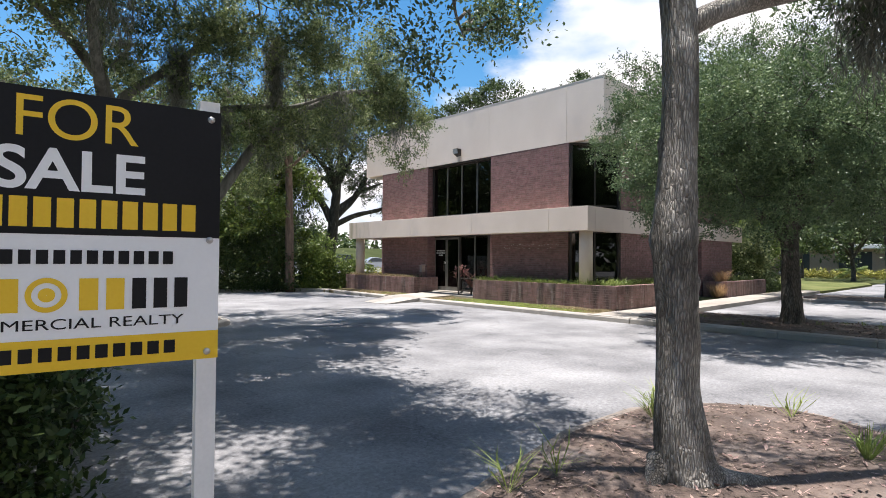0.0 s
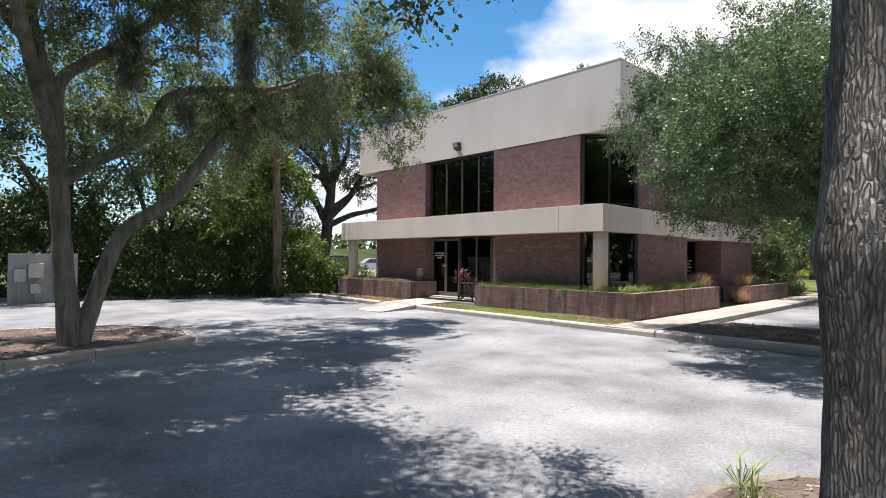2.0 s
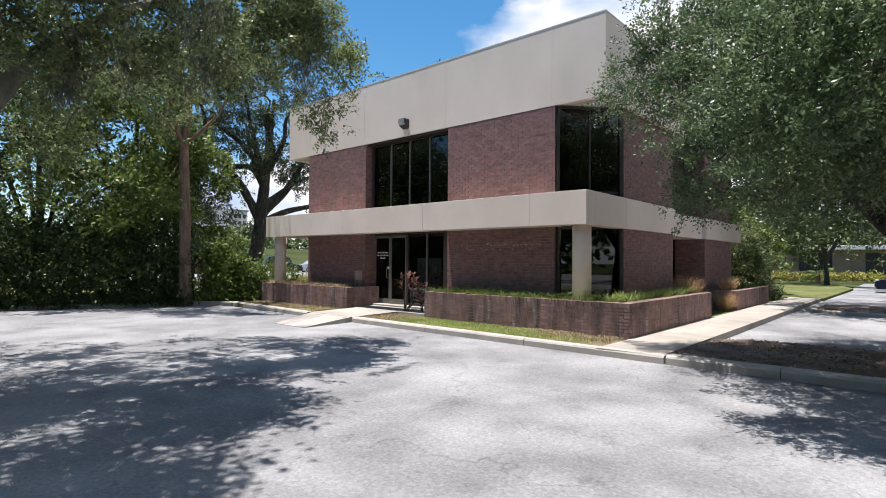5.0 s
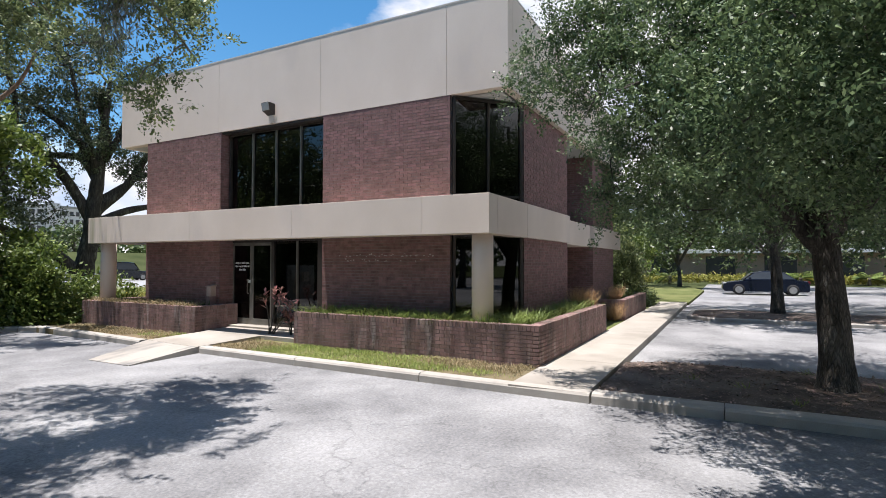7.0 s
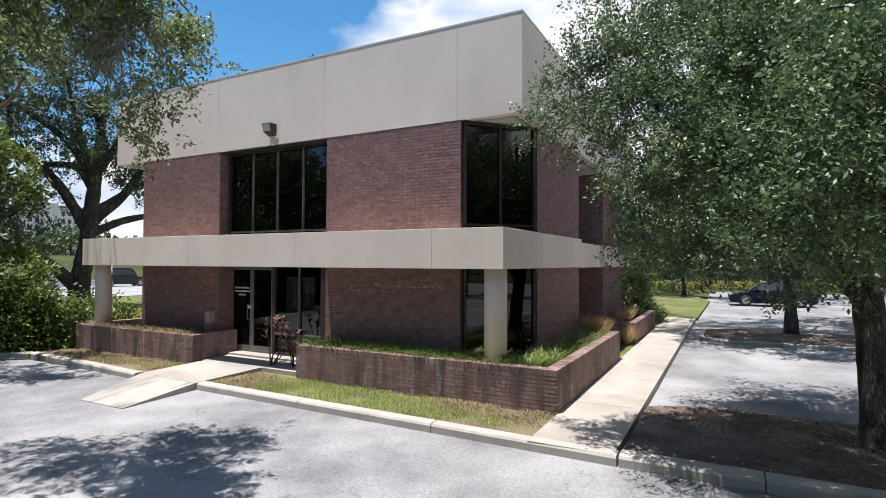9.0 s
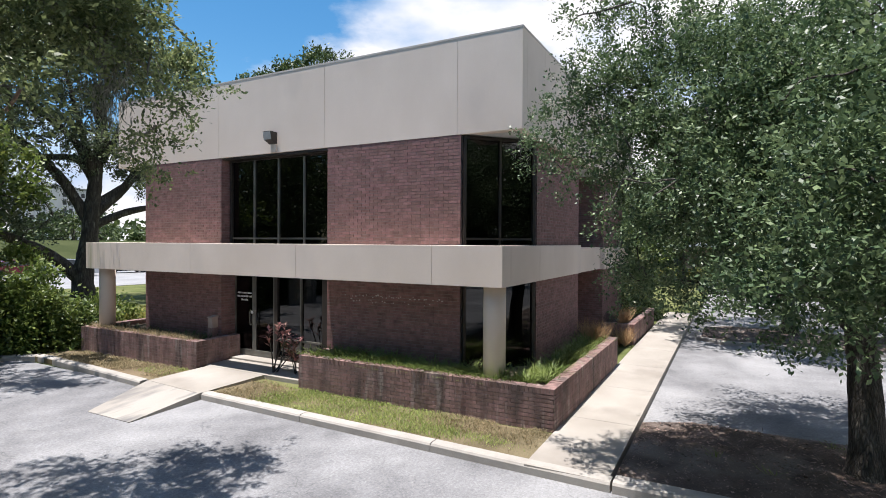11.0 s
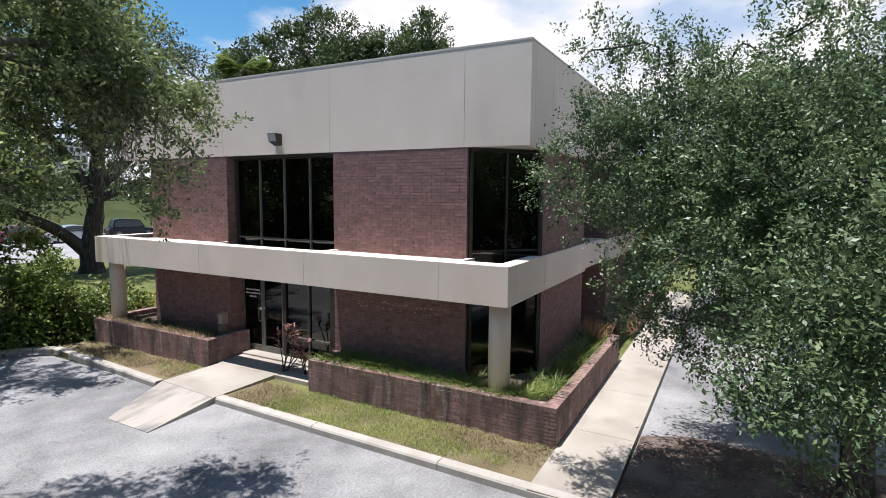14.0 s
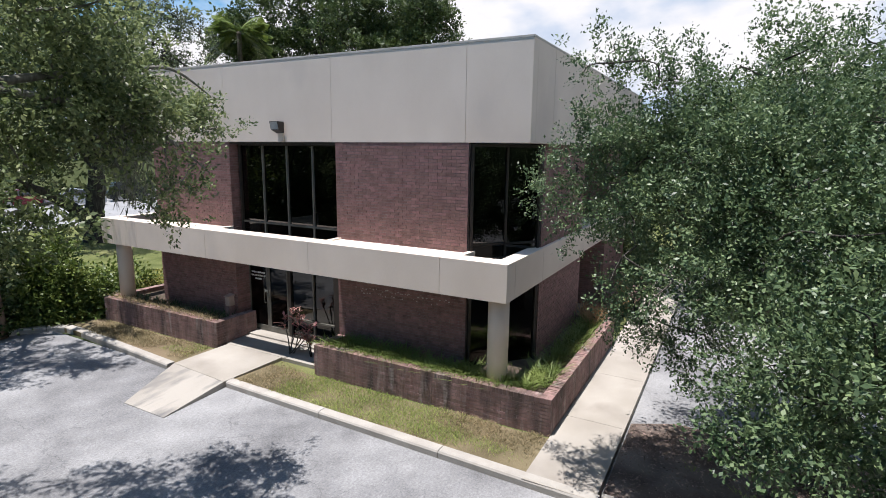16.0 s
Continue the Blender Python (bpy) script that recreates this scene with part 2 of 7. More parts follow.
M_STUCCO = material("beige_stucco", (0.61, 0.52, 0.435), (0.70, 0.605, 0.515), 0.8, 90, 0.9, 0.25, depth=0.003,
                    stain=(0.48, 0.42, 0.37), stain_scale=0.5, stretch=(1, 1, 0.6), stain_edges=(0.55, 0.85))
M_STAINED = material("mildewed_stucco", (0.61, 0.52, 0.435), (0.70, 0.605, 0.515), 0.9, 90, 0.9, 0.25, depth=0.003,
                     stain=(0.25, 0.25, 0.15), stain_scale=2.4, stretch=(1, 1, 0.16), stain_edges=(0.53, 0.78))
M_COPING = material("coping_metal", (0.40, 0.37, 0.33), (0.52, 0.485, 0.435), 1.5, 40, 0.75, 0.05, spec=0.2)
M_ROOF = material("roof_membrane", (0.35, 0.35, 0.34), (0.5, 0.5, 0.48), 0.8, 30, 0.9, 0.2)
M_ASPHALT = asphalt("bleached_asphalt")
M_ROAD = material("far_asphalt", (0.2, 0.2, 0.2), (0.3, 0.3, 0.3), 0.4, 60, 0.92, 0.3)
M_CONCRETE = material("walk_concrete", (0.265, 0.24, 0.205), (0.36, 0.333, 0.292), 0.9, 140, 0.9, 0.25, depth=0.003,
                      stain=(0.21, 0.185, 0.158), stain_scale=0.8, stain_edges=(0.55, 0.8))
M_RAMP = material("worn_ramp_concrete", (0.25, 0.23, 0.20), (0.35, 0.325, 0.288), 0.9, 140, 0.9, 0.35, depth=0.004,
                  stain=(0.15, 0.145, 0.14), stain_scale=2.4, stain_edges=(0.5, 0.68), stretch=(0.35, 1, 1))
M_EDGE = material("muddy_edge", (0.13, 0.105, 0.085), (0.27, 0.235, 0.20), 2.2, 80, 0.95, 0.5, depth=0.006)
M_KERB = material("kerb_concrete", (0.27, 0.25, 0.222), (0.40, 0.375, 0.335), 1.6, 110, 0.92, 0.4, depth=0.005, each="object", spread=0.08,
                  stain=(0.22, 0.20, 0.175), stain_scale=1.6, stain_edges=(0.55, 0.78))
M_MULCH = material("mulch_soil", (0.058, 0.042, 0.034), (0.155, 0.115, 0.094), 2.6, 45, 0.97, 0.9, depth=0.03,
                   stain=(0.22, 0.185, 0.16), stain_scale=0.9, stain_edges=(0.5, 0.7))
M_LITTER = material("leaf_litter", (0.105, 0.072, 0.056), (0.35, 0.265, 0.215), 5, 40, 0.9, 0.2, each="island", spread=0.6, through=0.1)
M_SOIL = material("planter_soil", (0.05, 0.036, 0.027), (0.10, 0.075, 0.055), 4, 60, 0.97, 0.8, depth=0.02)
M_LAWN = material("lawn", (0.095, 0.078, 0.046), (0.20, 0.165, 0.10), 1.1, 50, 0.95, 0.7, depth=0.03, spec=0.05,
                  stain=(0.21, 0.155, 0.105), stain_scale=0.55, stain_edges=(0.52, 0.72))
M_LAWN_GREEN = material("green_lawn", (0.07, 0.085, 0.03), (0.14, 0.155, 0.06), 1.1, 50, 0.95, 0.7, spec=0.05, depth=0.03, stain=(0.16, 0.16, 0.07), stain_scale=0.4)
M_FIELD = material("field", (0.034, 0.045, 0.02), (0.066, 0.076, 0.035), 0.2, 12, 1.0, 0.4, spec=0.0)
M_BLADE = material("grass_blade", (0.16, 0.22, 0.045), (0.33, 0.385, 0.12), 1.2, 30, 0.7, 0, each="island", spread=0.35, through=0.3)
M_BLADE_DRY = material("dry_grass_blade", (0.19, 0.155, 0.08), (0.31, 0.25, 0.14), 1.2, 30, 0.8, 0, each="island", spread=0.35, through=0.25)
M_STRAP = material("liriope_blade", (0.085, 0.135, 0.03), (0.235, 0.29, 0.085), 1.6, 30, 0.5, 0, each="island", spread=0.4, through=0.3)
M_TAN = material("straw_blade", (0.30, 0.19, 0.09), (0.52, 0.36, 0.20), 2, 30, 0.8, 0, each="island", spread=0.35, through=0.3)
M_BARK = bark("grey_oak_bark", (0.17, 0.155, 0.133), (0.47, 0.435, 0.383), 64, (0.53, 0.50, 0.455), 0.13, ((0.105, 0.096, 0.083), 4.5, 0.5, 0.66))
M_BARK_MOSSY = material("mossy_oak_bark", (0.085, 0.083, 0.068), (0.25, 0.242, 0.205), 10, 46, 0.95, 0.9, stretch=(1, 1, 0.2), depth=0.012, stain=(0.07, 0.068, 0.055), stain_scale=5, stain_edges=(0.52, 0.68))
M_BARK_RED = material("reddish_bark", (0.10, 0.068, 0.05), (0.22, 0.155, 0.115), 10, 46, 0.95, 0.9, stretch=(1, 1, 0.2), depth=0.012)
M_BARK_DARK = bark("dark_bark", (0.055, 0.047, 0.038), (0.125, 0.11, 0.092), 30, (0.17, 0.16, 0.138), 0.2, ((0.03, 0.026, 0.021), 3.0, 0.52, 0.68))
M_BARK_OLD = bark("blackish_bark", (0.03, 0.025, 0.021), (0.075, 0.066, 0.056), 12, (0.14, 0.135, 0.115))
M_LEAF = material("oak_leaf", (0.080, 0.114, 0.044), (0.230, 0.278, 0.118), 1.3, 25, 0.45, 0, each="island", spread=0.5, through=0.42, spec=0.4)
M_LEAF_GREY = material("oak_leaf_grey", (0.052, 0.094, 0.040), (0.158, 0.222, 0.100), 1.3, 25, 0.45, 0, each="island", spread=0.5, through=0.28, spec=0.38)
M_LEAF_FAR = material("tree_leaf", (0.034, 0.060, 0.020), (0.098, 0.138, 0.045), 0.8, 20, 0.5, 0, each="island", spread=0.45, through=0.25)
M_LEAF_OLD = material("old_oak_leaf", (0.040, 0.058, 0.030), (0.105, 0.130, 0.070), 0.8, 20, 0.5, 0, each="island", spread=0.5, through=0.25)
M_LEAF_BRIGHT = material("bright_leaf", (0.060, 0.100, 0.020), (0.165, 0.220, 0.050), 0.9, 20, 0.45, 0, each="island", spread=0.45, through=0.3)
M_HEDGE = material("hedge_leaf", (0.028, 0.055, 0.016), (0.072, 0.11, 0.03), 0.9, 20, 0.45, 0, each="island", spread=0.5, through=0.25)
M_YELLOW = material("yellow_shrub_leaf", (0.20, 0.21, 0.045), (0.38, 0.36, 0.09), 2, 20, 0.6, 0, each="island", spread=0.35, through=0.3)
M_RED_LEAF = material("cordyline_leaf", (0.13, 0.04, 0.04), (0.55, 0.30, 0.26), 6, 30, 0.45, 0, each="island", spread=0.5, through=0.25)
M_MOSS = material("spanish_moss", (0.12, 0.125, 0.10), (0.26, 0.265, 0.22), 3, 40, 0.95, 0, each="island", spread=0.35, through=0.3)
M_GLASS = tinted_glass("tinted_glass", (0.10, 0.115, 0.11))
M_GLASS_PALE = tinted_glass("pale_tinted_glass", (0.2, 0.22, 0.2))
M_BRONZE = material("bronze_frame", (0.032, 0.027, 0.023), (0.06, 0.05, 0.043), 3, 60, 0.45, 0.05, metal=0.3)
M_MULLION = material("worn_mullion", (0.10, 0.095, 0.08), (0.2, 0.19, 0.165), 3, 60, 0.5, 0.05, metal=0.3)
M_ALU = material("worn_aluminium", (0.30, 0.30, 0.30), (0.45, 0.45, 0.44), 4, 60, 0.4, 0.05, metal=0.6)
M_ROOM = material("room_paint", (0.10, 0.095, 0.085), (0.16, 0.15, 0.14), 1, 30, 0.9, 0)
M_BLIND = material("grey_blind", (0.30, 0.31, 0.27), (0.42, 0.43, 0.38), 1.5, 60, 0.85, 0.1)
M_WHITE = material("white_paint", (0.72, 0.72, 0.71), (0.82, 0.82, 0.81), 2, 60, 0.5, 0.05, stain=(0.55, 0.54, 0.5), stain_scale=3, stain_edges=(0.62, 0.9))
M_SIGN_BLACK = material("sign_black", (0.008, 0.008, 0.010), (0.013, 0.013, 0.015), 2, 60, 0.5, 0.0, spec=0.2)
M_SIGN_WHITE = material("sign_white", (0.82, 0.83, 0.84), (0.87, 0.88, 0.89), 2, 60, 0.35, 0.0)
M_SIGN_YELLOW = material("sign_yellow", (0.80, 0.50, 0.02), (0.87, 0.57, 0.035), 2, 60, 0.35, 0.0)
M_STEEL = material("zinc_bolt", (0.4, 0.4, 0.4), (0.6, 0.6, 0.6), 30, 90, 0.35, 0.05, metal=0.9)
M_BEIGE_BOX = material("beige_enamel", (0.42, 0.38, 0.32), (0.52, 0.47, 0.40), 3, 50, 0.55, 0.05)
M_TAN_BOX = material("tan_enamel", (0.33, 0.25, 0.21), (0.43, 0.34, 0.29), 3, 50, 0.55, 0.05)
M_GREY_BOX = material("grey_enamel", (0.22, 0.23, 0.22), (0.32, 0.33, 0.32), 3, 50, 0.5, 0.05)
M_LENS = material("lamp_lens", (0.35, 0.35, 0.33), (0.5, 0.5, 0.48), 8, 60, 0.2, 0.1)
M_NAVY = material("navy_car_paint", (0.006, 0.008, 0.016), (0.009, 0.012, 0.022), 1, 30, 0.22, 0, metal=0.0, spec=0.4)
M_SILVER = material("silver_car_paint", (0.42, 0.43, 0.44), (0.5, 0.51, 0.52), 1, 30, 0.25, 0, metal=0.5, spec=0.6)
M_BLACKCAR = material("black_car_paint", (0.012, 0.013, 0.015), (0.02, 0.021, 0.024), 1, 30, 0.2, 0, metal=0.3, spec=0.6)
M_REDCAR = material("maroon_car_paint", (0.13, 0.012, 0.02), (0.17, 0.018, 0.026), 1, 30, 0.2, 0, metal=0.3, spec=0.6)
M_TYRE = material("tyre", (0.015, 0.015, 0.016), (0.03, 0.03, 0.03), 9, 60, 0.9, 0.2)
M_FARWALL = material("far_white_wall", (0.5, 0.51, 0.52), (0.62, 0.62, 0.62), 0.1, 4, 0.8, 0)
M_FARBROWN = material("far_brown_wall", (0.22, 0.155, 0.115), (0.31, 0.23, 0.175), 0.5, 8, 0.9, 0.1)
M_FARWINDOW = material("far_window", (0.03, 0.035, 0.04), (0.05, 0.055, 0.06), 0.3, 4, 0.15, 0)
M_ADHESIVE = material("old_adhesive", (0.34, 0.29, 0.27), (0.50, 0.45, 0.42), 9, 60, 0.8, 0.2)
M_BARS = material("lettering", (0.62, 0.62, 0.60), (0.7, 0.7, 0.68), 4, 40, 0.6, 0)

# ---------------------------------------------------------------- builders


class Form:
    """Collects vertices and faces in world places."""

    def __init__(self):
        self.v, self.f = [], []

    def add(self, verts, faces):
        k = len(self.v)
        self.v += [tuple(p) for p in verts]
        self.f += [tuple(k + i for i in face) for face in faces]
        return self

    def box(self, lo, hi, c=0.0):
        """A box, with its edges cut back by c."""
        (a, b, d), (e, g, h) = lo, hi
        if not c:
            return self.add([(a, b, d), (e, b, d), (e, g, d), (a, g, d), (a, b, h), (e, b, h), (e, g, h), (a, g, h)],
                            [(3, 2, 1, 0), (4, 5, 6, 7), (0, 1, 5, 4), (1, 2, 6, 5), (2, 3, 7, 6), (3, 0, 4, 7)])
        bm = bmesh.new()
        bmesh.ops.create_cube(bm, size=1.0)
        for v in bm.verts:
            v.co = Vector(((a + e) / 2 + v.co.x * (e - a), (b + g) / 2 + v.co.y * (g - b), (d + h) / 2 + v.co.z * (h - d)))
        bmesh.ops.bevel(bm, geom=list(bm.edges), offset=c, segments=2, profile=0.6, affect="EDGES")
        bm.verts.index_update()
        self.add([v.co for v in bm.verts], [[v.index for v in f.verts] for f in bm.faces])
        bm.free()
        return self

    def prism(self, poly, z0, z1):
        """An upright prism over a plan polygon, anticlockwise; z0 and z1 may be lists, corner by corner."""
        n = len(poly)
        z0 = z0 if isinstance(z0, (list, tuple)) else [z0] * n
        z1 = z1 if isinstance(z1, (list, tuple)) else [z1] * n
        verts = [(x, y, z) for (x, y), z in zip(poly, z0)] + [(x, y, z) for (x, y), z in zip(poly, z1)]
        faces = [tuple(range(n - 1, -1, -1)), tuple(range(n, 2 * n))] + [(i, (i + 1) % n, n + (i + 1) % n, n + i) for i in range(n)]
        return self.add(verts, faces)

    def lathe(self, centre, profile, seg=24, axis="z"):
        """Turned round an axis: profile of (radius, height)."""
        cx, cy, cz = centre
        verts, faces = [], []
        for r, h in profile:
            for i in range(seg):
                a = 2 * math.pi * i / seg
                if axis == "z":
                    verts.append((cx + r * math.cos(a), cy + r * math.sin(a), cz + h))
                elif axis == "y":
                    verts.append((cx + r * math.cos(a), cy + h, cz + r * math.sin(a)))
                else:
                    verts.append((cx + h, cy + r * math.cos(a), cz + r * math.sin(a)))
        for k in range(len(profile) - 1):
            for i in range(seg):
                j = (i + 1) % seg
                faces.append((k * seg + i, k * seg + j, (k + 1) * seg + j, (k + 1) * seg + i))
        faces.append(tuple(range(seg - 1, -1, -1)))
        faces.append(tuple((len(profile) - 1) * seg + i for i in range(seg)))
        return self.add(verts, faces)

    def tube(self, path, radii, seg=10, amp=0.0, step=0.0, ridge=7.0, knots=()):
        """A tapered tube along a smooth path; amp: how deep its bark is furrowed."""
        pts = [Vector(p) for p in path]
        fine, size = [], []
        for i in range(len(pts) - 1):
            p0, p1, p2, p3 = pts[max(i - 1, 0)], pts[i], pts[i + 1], pts[min(i + 2, len(pts) - 1)]
            steps = max(2, int((p2 - p1).length / step)) if step else 3
            for s in range(steps):
                t = s / steps
                fine.append(0.5 * ((2 * p1) + (p2 - p0) * t + (2 * p0 - 5 * p1 + 4 * p2 - p3) * t * t + (3 * p1 - p0 - 3 * p2 + p3) * t ** 3))
                size.append(radii[i] + (radii[i + 1] - radii[i]) * t)
        fine.append(pts[-1])
        size.append(radii[-1])
        verts, faces = [], []
        side = None
        for i, p in enumerate(fine):
            along = (fine[min(i + 1, len(fine) - 1)] - fine[max(i - 1, 0)]).normalized()
            if side is None:
                side = along.orthogonal().normalized()
            side = (side - along * side.dot(along)).normalized()
            other = along.cross(side)
            for k in range(seg):
                a = 2 * math.pi * k / seg
                way = side * math.cos(a) + other * math.sin(a)
                r = size[i]
                if amp:
                    q = p + way * r
                    r *= 1 + amp * (noise.noise(Vector((q.x * ridge * 2, q.y * ridge * 2, q.z * ridge * 0.5))) + 0.8 * noise.noise(q * 1.9))
                for place, wide, high in knots:        # burls and branch scars
                    r += high * math.exp(-((p + way * r - Vector(place)).length / wide) ** 2)
                verts.append(p + way * r)
        for i in range(len(fine) - 1):
            for k in range(seg):
                j = (k + 1) % seg
                faces.append((i * seg + k, i * seg + j, (i + 1) * seg + j, (i + 1) * seg + k))
        faces.append(tuple(range(seg - 1, -1, -1)))
        faces.append(tuple((len(fine) - 1) * seg + k for k in range(seg)))
        return self.add(verts, faces)

    def mesh(self, name, base=(0, 0, 0), smooth=False):
        me = bpy.data.meshes.new(name)
        b = Vector(base)
        me.from_pydata([Vector(p) - b for p in self.v], [], self.f)
        if smooth:
            me.shade_smooth()
        return me


def quads(name, verts, base=(0, 0, 0)):
    """A mesh of separate four-cornered leaves, from an array (n, 4, 3)."""
    n = len(verts)
    me = bpy.data.meshes.new(name)
    me.vertices.add(4 * n)
    me.vertices.foreach_set("co", (verts - np.array(base)).astype(np.float32).ravel())
    me.loops.add(4 * n)
    me.loops.foreach_set("vertex_index", np.arange(4 * n, dtype=np.int32))
    me.polygons.add(n)
    me.polygons.foreach_set("loop_start", np.arange(0, 4 * n, 4, dtype=np.int32))
    me.update(calc_edges=True)
    return me


def thing(name, base, label, category="", group="", kind=""):
    ob = new(name)
    ob.location = base
    ob.empty_display_size = 0.2
    return tagged(ob, label, category, group, kind)


def origin_of(ob):
    p = Vector(ob.location)
    while ob.parent:
        ob = ob.parent
        p += Vector(ob.location)
    return p


def part(name, shape, mat, parent, label="", smooth=False):
    """One mesh object under a thing or a part; its form is given in world places."""
    me = shape.mesh(name, origin_of(parent), smooth) if isinstance(shape, Form) else shape
    me.materials.append(mat)
    ob = new(name, me)
    ob.parent = parent
    return tagged(ob, label)


def single(name, shape, mat, label, category="", group="", kind="", smooth=False, base=(0, 0, 0)):
    me = shape.mesh(name, base, smooth) if isinstance(shape, Form) else shape
    me.materials.append(mat)
    ob = new(name, me)
    ob.location = base
    return tagged(ob, label, category, group, kind)


RNG = np.random.default_rng(7)


def unit(a):
    return a / np.maximum(np.linalg.norm(a, axis=-1, keepdims=True), 1e-9)


def sprigs(points, ways, length, per, size, wide=0.5, jitter=0.09, rng=RNG):
    """Leaves along short twigs: an array (n, 4, 3)."""
    n = len(points)
    p, d = np.repeat(points, per, 0), np.repeat(unit(ways), per, 0)
    u = rng.random((n * per, 1))
    run = np.repeat(length * rng.uniform(0.6, 1.3, (n, 1)), per, 0)
    at = p + d * run * u + rng.normal(0, jitter, (n * per, 3))
    way = unit(d * 0.7 + rng.normal(0, 0.75, (n * per, 3)))
    side = unit(np.cross(way, rng.normal(0, 0.62, (n * per, 3)) + np.array((0, 0, 1.0))))
    big = size * rng.uniform(0.65, 1.35, (n * per, 1))
    return np.stack([at, at + way * big * 0.5 + side * big * wide * 0.5, at + way * big, at + way * big * 0.5 - side * big * wide * 0.5], 1)


def blades(points, height, wide, lean, rng=RNG):
    """Upright grass blades that bend outwards, each one narrow leaf."""
    n = len(points)
    a = rng.uniform(0, 2 * np.pi, n)
    out = np.stack([np.cos(a), np.sin(a), np.zeros(n)], 1)
    side = np.stack([-np.sin(a), np.cos(a), np.zeros(n)], 1)
    h = (height * rng.uniform(0.5, 1.3, n))[:, None]
    up = np.array([0, 0, 1.0])
    tip = points + up * h + out * h * (lean * rng.uniform(0.2, 1.4, n))[:, None]
    mid = points + up * h * 0.6 + out * h * 0.25 * lean
    w = wide * rng.uniform(0.7, 1.3, (n, 1))
    return np.stack([points - side * w * 0.3, mid - side * w * 0.5, tip, mid + side * w * 0.5], 1)


def crown_points(lobes, hollow=0.5, gap=-0.12, seed=0.0, rng=RNG, bunch=1, radius=0.0, grain=0.85, flat=0.7):
    """Twig places in a crown of lobes (x, y, z, rx, ry, rz, n), with an uneven outline and gaps; the twigs stand in bunches."""
    at, ways = [], []
    for x, y, z, rx, ry, rz, n in lobes:
        count = max(1, int(n / bunch))
        d = unit(rng.normal(0, 1, (count, 3)))
        r = hollow + (1 - hollow) * rng.random((count, 1)) ** 0.7
        for k in range(count):
            v = Vector(d[k])
            swell = 0.82 + 0.42 * noise.noise(v * 2.1 + Vector((x, y, z + seed)))
            p = np.array((x, y, z)) + d[k] * np.array((rx, ry, rz)) * r[k] * swell
            if noise.noise(Vector(p) * grain + Vector((seed, 3, 5))) < gap:
                continue
            if bunch == 1:
                at.append(p)
                ways.append(d[k] * 0.8 + np.array((0, 0, 0.35)))
                continue
            size = radius * rng.uniform(0.6, 1.4)
            for _ in range(max(2, int(bunch * rng.uniform(0.6, 1.4)))):
                o = rng.normal(0, 0.62, 3) * np.array((1, 1, flat))
                at.append(p + o * size)
                ways.append(o + d[k] * 0.6 + np.array((0, 0, 0.4)))
    ways = np.array(ways)
    return np.array(at), ways + rng.normal(0, 0.4, ways.shape)


